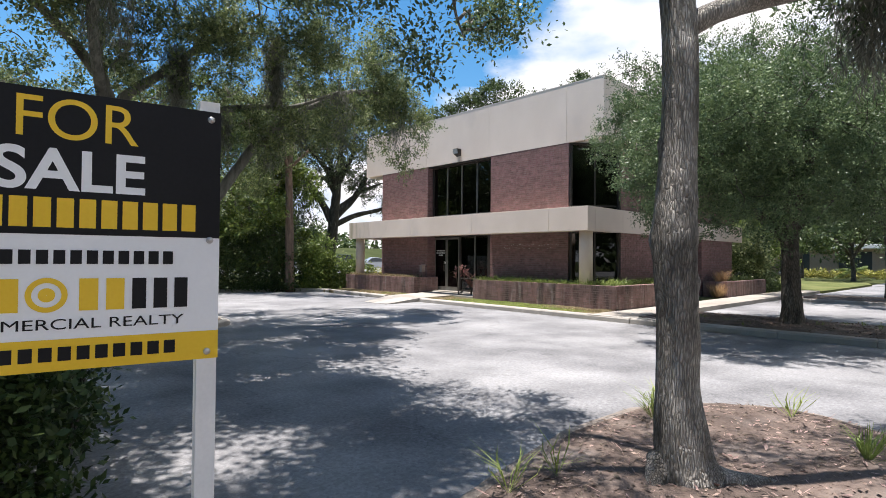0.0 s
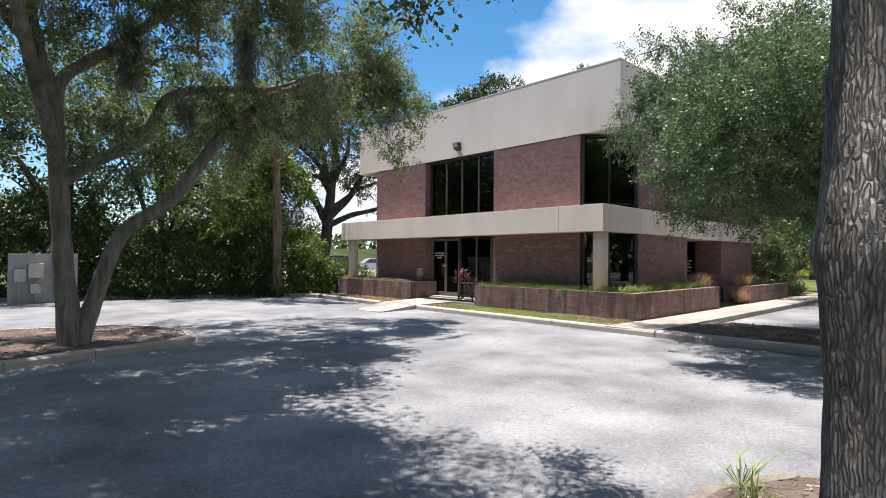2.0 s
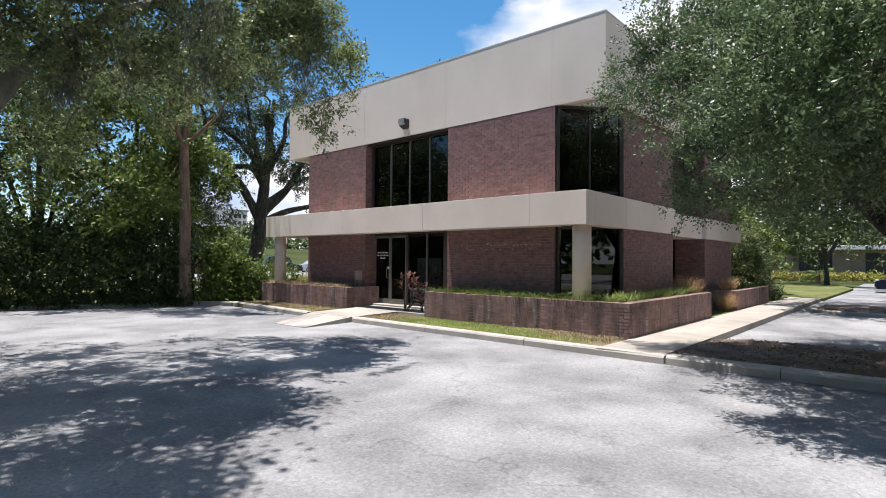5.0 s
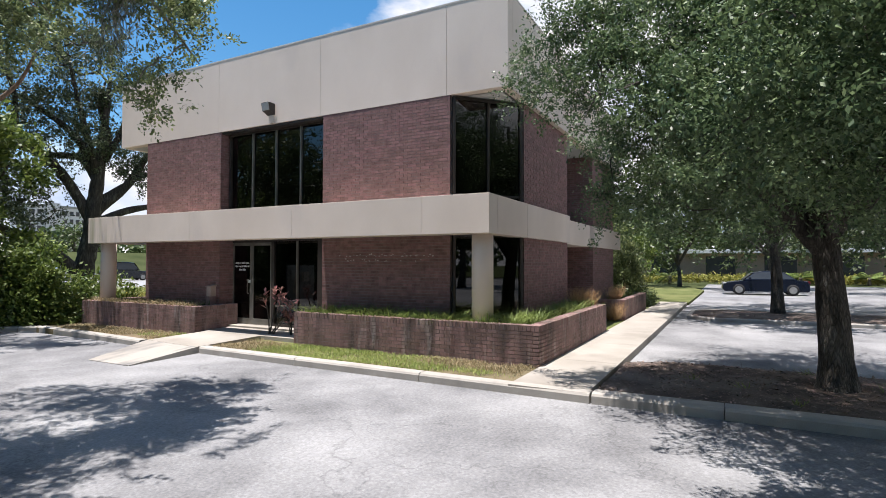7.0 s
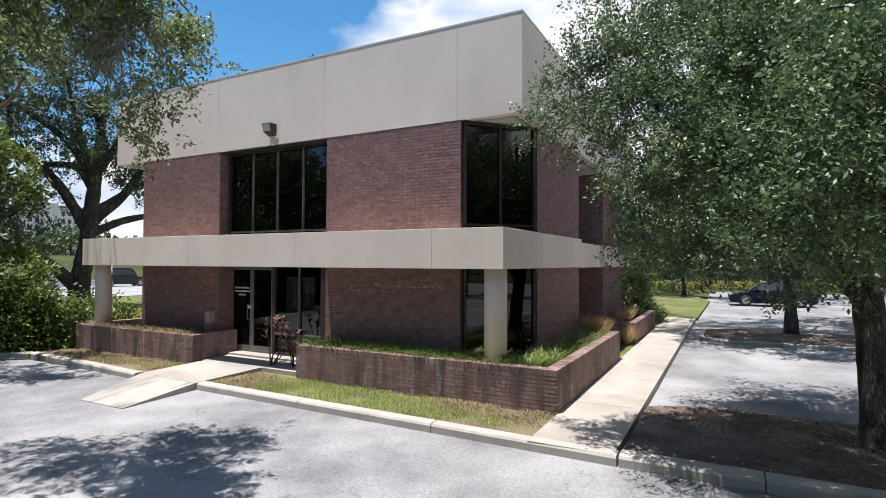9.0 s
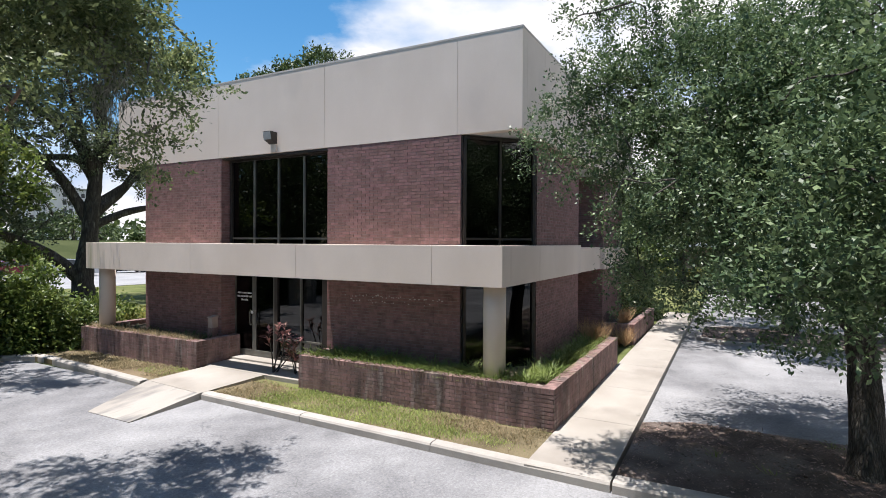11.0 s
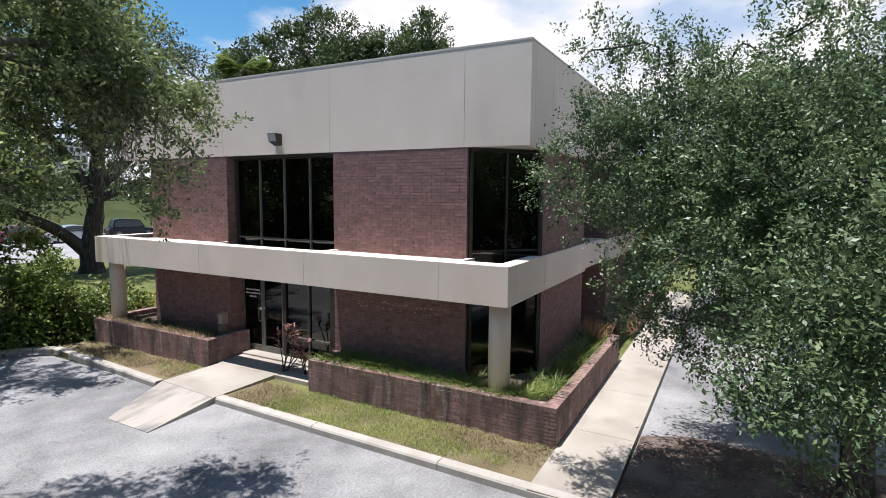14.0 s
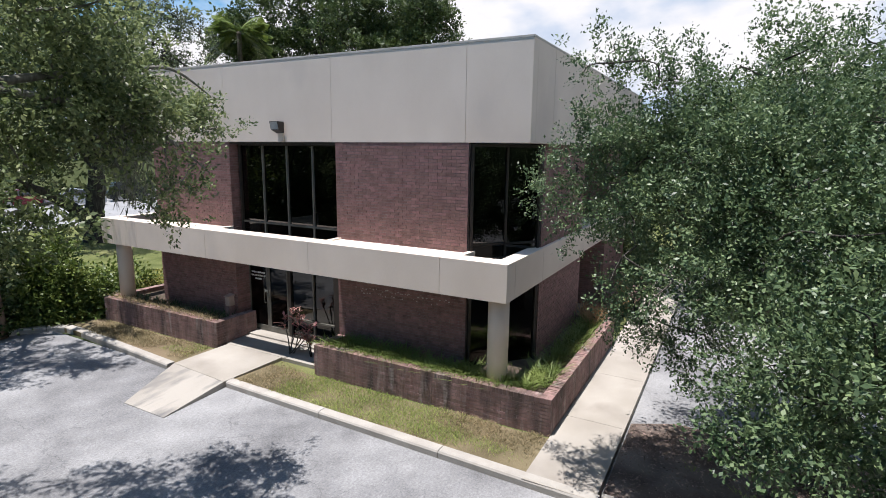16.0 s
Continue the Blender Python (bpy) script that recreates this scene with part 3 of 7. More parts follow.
def tree(name, base, label, limbs, lobes, leaf, bark, per=40, size=0.08, length=0.45, twigs=120, bark_seg=12, amp=0.10, step=0.25,
         hollow=0.5, gap=-0.12, jitter=0.09, moss=(), seed=0.0, group="", reach=2.2, tufted=0, dense=(), dense_size=0.17, bunch=1, radius=0.0, grain=0.85, knots=(), bough=1.0, dense_per=20, dense_gap=-0.11):
    """A tree: limbs as (path, radii), a crown of leaves in lobes, boughs that reach into the crown, and hanging moss."""
    rng = np.random.default_rng(int(seed * 10) + 11)
    root = thing(name, base, label, "tree", group)
    wood = Form()
    for k, (path, radii) in enumerate(limbs):
        wood.tube(path, radii, bark_seg, amp, step, knots=knots if k == 0 else ())
    at, ways = crown_points(lobes, hollow, gap, seed, rng, bunch, radius, grain)
    if tufted:                                     # small bunches that stand out of the crown
        d = np.linalg.norm(at - at.mean(0), axis=1)
        pick = rng.choice(len(at), tufted, replace=False, p=d ** 2 / (d ** 2).sum())
        extra = [(*(at[k] + (at[k] - at.mean(0)) * 0.03 + np.array((0, 0, 0.15))), *([rng.uniform(0.2, 0.42)] * 2), rng.uniform(0.45, 0.85), 22) for k in pick]
        more, more_ways = crown_points(extra, 0.2, -1.0, seed, rng)
        at, ways = np.concatenate([at, more]), np.concatenate([ways, more_ways])
    nodes = []
    for path, radii in limbs:
        for i in range(len(path) - 1):
            for t in (0.0, 0.25, 0.5, 0.75):
                if i or t > 0.5 or len(path) < 3:
                    nodes.append(np.array(path[i]) * (1 - t) + np.array(path[i + 1]) * t)
        nodes.append(np.array(path[-1]))
    # boughs grow from the limbs outwards, each from the nearest wood that stands already
    nodes = [tuple(q) for q in nodes]
    picked = at[rng.choice(len(at), min(twigs, len(at)), replace=False)]
    span = np.min(np.linalg.norm(picked[:, None, :] - np.array(nodes)[None], axis=2), axis=1)
    for k in np.argsort(span):
        p, stock = picked[k], np.array(nodes)
        near = stock[np.argmin(np.linalg.norm((stock - p) * np.array((1, 1, 1.3)), axis=1))]
        far = np.linalg.norm(p - near)
        if not 0.2 < far < reach:
            continue
        mids = [near + (p - near) * t + rng.normal(0, 0.10 * far, 3) + np.array((0, 0, 0.10 * far * (1 - t))) for t in (0.35, 0.7)]
        thick = (0.010 + 0.016 * far) * bough
        wood.tube([near, *mids, p], [thick, thick * 0.8, thick * 0.55, 0.005], 5)
        nodes += [tuple(q) for q in mids] + [tuple(p)]
    part("trunk", wood, bark, root, smooth=True)
    part("crown", quads("crown", sprigs(at, ways, length, per, size, jitter=jitter, rng=rng), base), leaf, root)
    if len(dense):
        thick, thick_ways = crown_points(dense, 0.2, dense_gap, seed + 1, rng)
        part("upper_crown", quads("upper_crown", sprigs(thick, thick_ways, 0.45, dense_per, dense_size, jitter=0.13, rng=rng), base), leaf, root)
    if len(moss):
        starts, ways = [], []
        for x, y, z, spread, drop, n in moss:
            p = np.array((x, y, z)) + rng.normal(0, 1, (n, 3)) * np.array((spread, spread, 0.12))
            starts.append(p)
            ways.append(np.tile((0, 0, -drop), (n, 1)))
        starts, ways = np.concatenate(starts), np.concatenate(ways)
        drops = np.linalg.norm(ways, axis=1, keepdims=True)
        per_m = 26
        u = rng.random((len(starts) * per_m, 1)) ** 1.3
        p = np.repeat(starts, per_m, 0) + np.repeat(ways, per_m, 0) * u + rng.normal(0, 0.03, (len(starts) * per_m, 3)) * (1.2 - u)
        way = unit(np.array((0, 0, -1.0)) + rng.normal(0, 0.35, p.shape))
        side = unit(np.cross(way, rng.normal(0, 1, p.shape)))
        big = rng.uniform(0.08, 0.2, (len(p), 1))
        part("moss", quads("moss", np.stack([p, p + way * big * 0.5 + side * 0.006, p + way * big, p + way * big * 0.5 - side * 0.006], 1), base),
             M_MOSS, root, "grey Spanish moss hanging in strands")
    return root

# ---------------------------------------------------------------- ground
FX, PY0, PY1, PX1 = 13.96, 7.85, 20.32, 26.45        # building front, sides and back
TOP, EAVE, BAND0, BAND1 = 7.25, 5.35, 2.44, 3.172

ground = Form().prism([(-300, -300), (500, -300), (500, 500), (-300, 500)], -0.4, -0.03)
single("ground", ground, M_FIELD, "flat green grassland round the office", "ground", kind="structure")
lot = Form().prism([(-8, -45), (58, -45), (58, 5.9), (11.7, 5.9), (11.9, 22.0), (5.9, 24.2), (0, 26.5), (-8, 29.3)], -0.3, 0.0)
single("parking_lot", lot, M_ASPHALT, "sun-bleached grey asphalt of a parking lot", "pavement", kind="structure")
pad = Form().prism([(11.7, 6.95), (13.0, 6.95), (13.0, 24.0), (11.9, 22.0), (12.02, 20.5), (11.95, 18.7)], -0.3, 0.11)
single("verge", pad, M_LAWN, "narrow strip of patchy grass before the planters", "grass", kind="structure")
lawn_side = Form().prism([(13.0, 6.95), (31.0, 6.95), (31.0, 60), (6, 60), (-6, 29.0), (0, 26.5), (5.9, 24.2), (11.9, 22.0), (13.0, 22.0)], -0.3, 0.10)
single("lawn", lawn_side, M_LAWN_GREEN, "green lawn beside and behind the office", "grass", kind="structure")
lawn_far = Form().prism([(31.0, 5.75), (43.5, 5.6), (52, 7.5), (58, 14), (58, 60), (31, 60)], -0.3, 0.115)
single("lawn_east", lawn_far, M_LAWN_GREEN, "sunlit green lawn at the car park's edge", "grass", kind="structure")
road_far = Form().prism([(16, 42.5), (60, 38.5), (70, 57.5), (18, 62)], -0.2, 0.13)
single("far_lot", road_far, M_ROAD, "bright far parking lot behind the trees", "road", kind="structure")
bank = Form().add([(-30, 63, 0), (90, 58, 0), (100, 76, 3.2), (-30, 80, 3.2), (110, 140, 3.2), (-30, 140, 3.2)], [(0, 1, 2, 3), (3, 2, 4, 5)])
single("grass_bank", bank, M_FIELD, "green grass bank beyond the far parking lot", "grass", kind="structure")


def slab_walk(name, pieces, label, worn=False):
    root = thing(name, (*pieces[0][0][0], 0), label, "path", kind="structure")
    for k, (poly, z0, z1) in enumerate(pieces):
        part("slab", Form().prism(poly, z0, z1), M_RAMP if worn and k == 0 else M_CONCRETE, root)


slab_walk("entrance_walk", [
    ([(10.2, 13.78), (11.72, 13.9), (11.86, 15.78), (10.2, 15.05)], -0.1, [0.012, 0.135, 0.135, 0.012]),
    ([(11.726, 13.9), (13.3, 13.75), (13.3, 15.62), (11.866, 15.78)], -0.1, [0.137, 0.19, 0.19, 0.137]),
    ([(13.306, 12.72), (14.55, 12.72), (14.55, 16.02), (13.306, 15.72)], -0.1, [0.19, 0.235, 0.235, 0.19]),
], "pale concrete entrance walk with a short worn ramp to the asphalt", True)
slab_walk("side_walk", [([(x0 + 0.004, 5.80), (min(x0 + 2.4, 30.9) - 0.004, 5.80), (min(x0 + 2.4, 30.9) - 0.004, 6.94), (x0 + 0.004, 6.94)], -0.1, 0.135)
                        for x0 in [11.58 + 2.4 * k for k in range(8)]], "pale concrete walk along the side of the office")
single("door_step", Form().box((14.05, 12.9, 0.1), (14.5, 16.0, 0.262), 0.008), M_CONCRETE, "pale concrete door sill", "step", kind="structure")


def kerb_line(points, width, height, label, stone=2.4, base=0.0, mat=M_KERB):
    """Kerb stones in a row along a line; the road is on the line's right hand."""
    root = thing("kerb", (*points[0], 0), label, "kerb", kind="structure")
    pts = [Vector((x, y, 0)) for x, y in points]
    for a, b in zip(pts, pts[1:]):
        count = max(1, round((b - a).length / stone))
        for k in range(count):
            p, q = a.lerp(b, k / count), a.lerp(b, (k + 1) / count)
            along = (q - p).normalized()
            p, q = p + along * 0.006, q - along * 0.006
            left = Vector((-along.y, along.x, 0))
            profile = [(0.0, -0.15), (0.0, height * 0.72), (0.022, height * 0.93), (0.055, height), (width, height), (width, -0.15)]
            f = Form()
            ring = [[end + left * u + Vector((0, 0, w + base + noise.noise(end * 3) * 0.006)) for u, w in profile] for end in (p, q)]
            n = len(profile)
            f.add(ring[0] + ring[1], [tuple(range(n)), tuple(range(2 * n - 1, n - 1, -1))] + [(i, n + i, n + (i + 1) % n, (i + 1) % n) for i in range(n)])
            part("kerb_stone", f, mat, root)


kerb_line([(11.75, 13.88), (11.55, 5.76)], 0.2, 0.14, "pale weathered concrete kerb before the grass verge")
kerb_line([(11.55, 5.74), (11.6, -7.0)], 0.26, 0.15, "stained concrete kerb round the mulched tree island", 1.5)
kerb_line([(-8, 29.0), (0, 26.3), (5.75, 24.0), (8.7, 22.6), (11.2, 21.6), (11.75, 21.25), (12.0, 20.8), (12.02, 20.3), (11.92, 18.7), (11.72, 15.85)], 0.2, 0.14,
          "weathered concrete kerb along the hedge", 2.2)
NEAR = [(4.5, -6), (4.95, -2), (5.2, -0.2), (5.5, 0.6), (5.42, 1.1), (4.98, 1.66), (4.3, 1.98), (3.2, 2.02), (1.94, 1.78), (0.6, 1.45), (-3, 0.9)]
LEFT = [(-3, 9.7), (1.0, 10.5), (2.2, 10.85), (3.46, 11.05), (4.05, 11.6), (4.2, 12.4), (4.0, 13.6), (3.3, 14.4), (1.57, 15.0), (-3, 15.6)]
kerb_line(NEAR, 0.12, 0.06, "low muddy concrete edge round the near tree island", 1.2, mat=M_EDGE)
kerb_line(LEFT, 0.16, 0.13, "concrete kerb round the left tree island", 1.2)
RIGHT = [(11.7, -7), (14.7, -7), (14.7, 5.0), (14.3, 5.74), (11.7, 5.74)]
FAR_ISLE = [(24.0, -1.5), (27.4, -1.5), (27.6, 4.6), (26.8, 5.4), (24.4, 5.4), (23.8, 4.6)]
kerb_line(FAR_ISLE + FAR_ISLE[:1], 0.14, 0.12, "concrete kerb round a small tree island", 1.5)


def mulch(name, poly, label, height, litter, seed):
    """A mulched bed that swells a little, and fallen leaves on it."""
    rng = np.random.default_rng(seed)
    xs, ys = [p[0] for p in poly], [p[1] for p in poly]
    bm = bmesh.new()
    bm.faces.new([bm.verts.new((x, y, 0)) for x, y in poly])
    bmesh.ops.triangulate(bm, faces=bm.faces[:])
    for _ in range(4):
        bmesh.ops.subdivide_edges(bm, edges=[e for e in bm.edges if e.calc_length() > 0.45], cuts=1, use_grid_fill=False)
        bmesh.ops.triangulate(bm, faces=bm.faces[:])
    rim = {v for e in bm.edges if e.is_boundary for v in e.verts}
    for v in bm.verts:
        v.co.z = height + (0.0 if v in rim else 0.035 + 0.05 * noise.noise(v.co * 0.9) + 0.025 * noise.noise(v.co * 3.1))
    me = bpy.data.meshes.new(name)
    bm.to_mesh(me)
    tri = [[v.co.copy() for v in f.verts] for f in bm.faces]
    area = np.array([f.calc_area() for f in bm.faces])
    bm.free()
    me.materials.append(M_MULCH)
    root = tagged(new(name, me), label, "mulch", kind="structure")
    pick = rng.choice(len(tri), litter, p=area / area.sum())
    w = rng.dirichlet((1, 1, 1), litter)
    t = np.array([[tuple(c) for c in tri[k]] for k in pick])
    at = (t * w[:, :, None]).sum(1) + np.array((0, 0, 0.006))
    a = rng.uniform(0, 2 * np.pi, litter)
    way = np.stack([np.cos(a), np.sin(a), rng.normal(0, 0.25, litter)], 1)
    side = np.stack([-np.sin(a), np.cos(a), rng.normal(0, 0.35, litter)], 1)
    size = rng.uniform(0.022, 0.07, (litter, 1))
    wide = rng.choice([0.1, 0.3, 0.4], (litter, 1))
    long = np.where(wide < 0.2, size * 1.9, size)
    leaf = np.stack([at, at + way * long * 0.5 + side * size * wide * 0.6, at + way * long, at + way * long * 0.5 - side * size * wide * 0.6], 1)
    single("leaf_litter", quads("leaf_litter", leaf), M_LITTER, "brown fallen oak leaves and pine straw on the mulch", "leaves", kind="stuff")
    return root


mulch("mulch_near", [(4.4, -6), (4.83, -2), (5.08, -0.2), (5.38, 0.6), (5.3, 1.05), (4.9, 1.55), (4.27, 1.86), (3.2, 1.9), (1.94, 1.66), (0.6, 1.33), (-3, 0.78), (-3, -6)],
      "brown mulch and soil of the near tree island", 0.07, 20000, 3)
mulch("mulch_left", [(-3, 9.86), (1.0, 10.66), (2.2, 11.0), (3.4, 11.2), (3.9, 11.7), (4.04, 12.4), (3.86, 13.5), (3.2, 14.25), (1.57, 14.84), (-3, 15.44)],
      "brown mulch round the forked oak", 0.11, 8000, 4)
mulch("mulch_right", [(11.86, -7), (14.7, -7), (14.7, 5.0), (14.3, 5.74), (11.81, 5.74)], "dark brown mulch round the oak by the side walk", 0.12, 16000, 5)
mulch("mulch_far", [(24.1, -1.4), (27.3, -1.4), (27.48, 4.55), (26.75, 5.28), (24.5, 5.28), (23.95, 4.55)], "dark mulch of a small tree island", 0.10, 2500, 6)

# ---------------------------------------------------------------- brickwork
COURSE, LONG = 0.0667, 0.2127


def brick_mesh(length, name="brick"):
    f = Form().box((-length / 2, -0.045, -0.0285), (length / 2, 0.02, 0.0285))
    return f.mesh(name)


BRICK_FULL, BRICK_OLD = brick_mesh(0.203), brick_mesh(0.203)
BRICK_FULL.materials.append(M_BRICK)
BRICK_OLD.materials.append(M_BRICK_OLD)


def brickwork(wall, p0, p1, z0, z1, pieces=0, old=False, first=0.0):
    """Running bond on the face from p0 to p1 (its outer side on the right hand). pieces: how many of the bricks become parts, from first metres on."""
    a, b = Vector((*p0, 0)), Vector((*p1, 0))
    long = (b - a).length
    along = (b - a).normalized()
    out = Vector((along.y, -along.x, 0))
    turn = math.atan2(along.y, along.x)
    home = origin_of(wall)
    rest = Form()
    rows = int((z1 - z0) / COURSE + 0.5)
    full = BRICK_OLD if old else BRICK_FULL
    spots = []
    for r in range(rows):
        z = z0 + (r + 0.5) * (z1 - z0) / rows
        s = -(LONG / 2) * (r % 2)
        while s < long - 0.02:
            u0, u1 = max(s, 0.0), min(s + LONG - 0.0095, long)
            if u1 - u0 > 0.03:
                spots.append((abs((u0 + u1) / 2 - first), u0, u1, z))
            s += LONG
    order = sorted(range(len(spots)), key=lambda k: spots[k][0])
    chosen = set([k for k in order if spots[k][2] - spots[k][1] > 0.202][:pieces])
    for k, (_, u0, u1, z) in enumerate(spots):
        push = random.uniform(-0.001, 0.002)
        centre = a + along * ((u0 + u1) / 2) + out * push + Vector((0, 0, z))
        if k in chosen:
            ob = new("brick", full)
            ob.parent = wall
            ob.location = centre - home
            ob.rotation_euler = (0, random.uniform(-0.006, 0.006), turn)
        else:
            h, w = (u1 - u0) / 2, 0.0285
            c = [centre + along * i + Vector((0, 0, j)) for i, j in ((-h, -w), (h, -w), (h, w), (-h, w))]
            rest.add([q + out * 0.005 for q in c] + [q - out * 0.02 for q in c], [(0, 1, 2, 3), (4, 5, 1, 0), (5, 6, 2, 1), (6, 7, 3, 2), (7, 4, 0, 3)])
    if rest.v:
        tagged(part("brick_course", rest, M_BRICK_OLD_RUN if old else M_BRICK_RUN, wall, "dark red bricks with recessed joints"), kind="stuff")


# the brick face of an object piece stands 45 mm before its middle, so its middle lies that far inside
def wall_of(name, body, label, faces):
    root = thing(name, body.v[0], label, "wall", kind="structure")
    part("mortar_body", body, M_MORTAR, root)
    for p0, p1, z0, z1, pieces, first in faces:
        brickwork(root, p0, p1, z0, z1, pieces, False, first)
    return root


for me in (BRICK_FULL, BRICK_OLD):
    for v in me.vertices:
        v.co.y = 0.02 if v.co.y > 0 else -0.005
CORNER_R, CORNER_L = 9.12, 19.06
WIN0, WIN1 = 12.47, 15.95
L_BRICK = "dark red brick wall in running bond with grey mortar joints"
# front piers: outer side looks to -x, so the face runs from +y to -y
wall_of("wall_1", Form().box((FX, CORNER_R, -0.1), (FX + 0.3, WIN0, EAVE)), L_BRICK,
        [((FX, WIN0), (FX, CORNER_R), 3.12, EAVE, 300, 3.0), ((FX, WIN0), (FX, CORNER_R), 0.12, 2.52, 300, 3.0),
         ((FX + 0.3, WIN0), (FX, WIN0), 0.12, EAVE, 0, 0)])
wall_of("wall_2", Form().box((FX, WIN1, -0.1), (FX + 0.45, CORNER_L, EAVE)), L_BRICK,
        [((FX, CORNER_L), (FX, WIN1), 3.12, EAVE, 300, 3.0), ((FX, CORNER_L), (FX, WIN1), 0.12, 2.52, 300, 3.0),
         ((FX, WIN1), (FX + 0.45, WIN1), 0.12, EAVE, 0, 0)])
spots, mark_rng = Form(), random.Random(9)
for row, z in enumerate((2.06, 1.95)):
    y = 11.95
    while y > 9.5:
        if mark_rng.random() < (0.75 if row == 0 else 0.35):
            c, w, h = (y, z + mark_rng.uniform(-0.03, 0.03)), mark_rng.uniform(0.012, 0.04), mark_rng.uniform(0.008, 0.022)
            n = 7
            ring = [(c[0] + w * mark_rng.uniform(0.6, 1.1) * math.cos(2 * math.pi * i / n), c[1] + h * mark_rng.uniform(0.6, 1.1) * math.sin(2 * math.pi * i / n)) for i in range(n)]
            spots.add([(FX - 0.011, u, v) for u, v in ring] + [(FX - 0.004, u, v) for u, v in ring], [tuple(range(n))] + [(i, n + i, n + (i + 1) % n, (i + 1) % n) for i in range(n)])
        y -= mark_rng.uniform(0.03, 0.10)
tagged(part("adhesive_spots", spots, M_ADHESIVE, bpy.data.objects["wall_1"], "pale adhesive spots left by removed lettering"), kind="stuff")
SX0, SX1, WX0, WX1, SY = 15.22, 18.7, 21.8, 25.2, 7.98
wall_of("wall_3", Form().box((SX0, SY, -0.1), (SX1, SY + 0.3, EAVE)), L_BRICK,
        [((SX0, SY), (SX1, SY), 3.12, EAVE, 300, 0.0), ((SX0, SY), (SX1, SY), 0.12, 2.5, 300, 0.0), ((SX1, SY), (SX1, SY + 0.3), 0.12, EAVE, 0, 0)])
wall_of("wall_4", Form().box((WX0, SY, -0.1), (WX1, SY + 0.3, EAVE)), L_BRICK,
        [((WX0, SY), (WX1, SY), 3.08, EAVE, 120, 0.0), ((WX0, SY), (WX1, SY), 0.12, 2.42, 120, 0.0)])
wall_of("wall_5", Form().box((WX0, SY + 0.3, -0.1), (WX0 + 0.3, 8.92, EAVE)).box((WX0, 9.95, -0.1), (WX0 + 0.3, 10.6, EAVE)).box((WX0, 8.92, 2.42), (WX0 + 0.3, 9.95, EAVE)), L_BRICK,
        [((WX0, 8.92), (WX0, SY), 0.12, 2.42, 150, 0.9), ((WX0, 10.6), (WX0, SY), 3.08, EAVE, 100, 2.6)])
wall_of("wall_6", Form().box((SX1, 10.6, -0.1), (WX0 + 0.3, 10.9, EAVE)), L_BRICK, [((SX1, 10.6), (WX0, 10.6), 0.12, EAVE, 0, 0)])
wall_of("wall_7", Form().box((SX1 - 0.3, SY + 0.3, -0.1), (SX1, 10.6, EAVE)), L_BRICK, [])
wall_of("wall_8", Form().box((SX0, 19.9, -0.1), (WX1, 20.2, EAVE)), L_BRICK, [((SX0 + 1.2, 20.2), (SX0, 20.2), 0.12, EAVE, 0, 0)])
wall_of("wall_9", Form().box((26.1, 9.1, -0.1), (26.4, 19.06, EAVE)), L_BRICK, [])
single("rear_corner_wall", Form().prism([(25.2, 8.0), (26.4, 9.1), (26.1, 9.1), (25.2, 8.3)], -0.1, EAVE).prism([(25.2, 19.9), (26.1, 19.06), (26.4, 19.06), (25.2, 20.2)], -0.1, EAVE),
       M_BRICK_RUN, "dark red brick slanting corner wall", "wall", kind="structure")
single("left_corner_wall", Form().prism([(13.96, 19.06), (14.3, 19.06), (15.22, 19.9), (15.22, 20.2)], -0.1, EAVE), M_BRICK_RUN, "dark red brick slanting corner wall", "wall", kind="structure")

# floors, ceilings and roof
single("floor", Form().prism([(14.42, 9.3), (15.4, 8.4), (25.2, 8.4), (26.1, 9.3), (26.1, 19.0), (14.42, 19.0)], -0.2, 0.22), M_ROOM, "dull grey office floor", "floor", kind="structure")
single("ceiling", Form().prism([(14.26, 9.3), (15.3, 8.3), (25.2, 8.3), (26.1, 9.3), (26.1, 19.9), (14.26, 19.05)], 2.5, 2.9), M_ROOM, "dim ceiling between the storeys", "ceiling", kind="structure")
single("roof", Form().box((FX + 0.2, PY0 + 0.2, EAVE), (PX1 - 0.2, PY1 - 0.2, 6.3)), M_ROOF, "flat grey membrane roof", "roof", kind="structure")
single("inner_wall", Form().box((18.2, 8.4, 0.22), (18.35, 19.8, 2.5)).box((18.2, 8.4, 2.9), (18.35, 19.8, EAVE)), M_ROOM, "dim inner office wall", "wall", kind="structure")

# parapet: four stucco panels per side with open joints, and a metal coping
parapet = thing("parapet", (FX, PY0, EAVE), "smooth beige stucco parapet band with fine joints", "parapet", kind="structure")
cuts = [PY0, 9.2, 12.56, 16.04, 19.0, PY1]
for y0, y1 in zip(cuts, cuts[1:]):
    part("panel", Form().box((FX - 0.012, y0 + (0.003 if y0 > PY0 else 0), EAVE), (FX + 0.25, y1 - (0.003 if y1 < PY1 else 0), TOP), 0.003), M_STUCCO, parapet)
cuts = [FX + 0.25, 15.3, 18.7, 21.8, 25.1, PX1]
for x0, x1 in zip(cuts, cuts[1:]):
    part("panel", Form().box((x0 + 0.005, PY0, EAVE), (x1 - 0.005, PY0 + 0.25, TOP), 0.006), M_STUCCO, parapet)
part("panel", Form().box((FX + 0.25, PY1 - 0.25, EAVE), (PX1, PY1, TOP), 0.006), M_STUCCO, parapet)
part("panel", Form().box((PX1 - 0.25, PY0 + 0.25, EAVE), (PX1, PY1 - 0.25, TOP), 0.006), M_STUCCO, parapet)
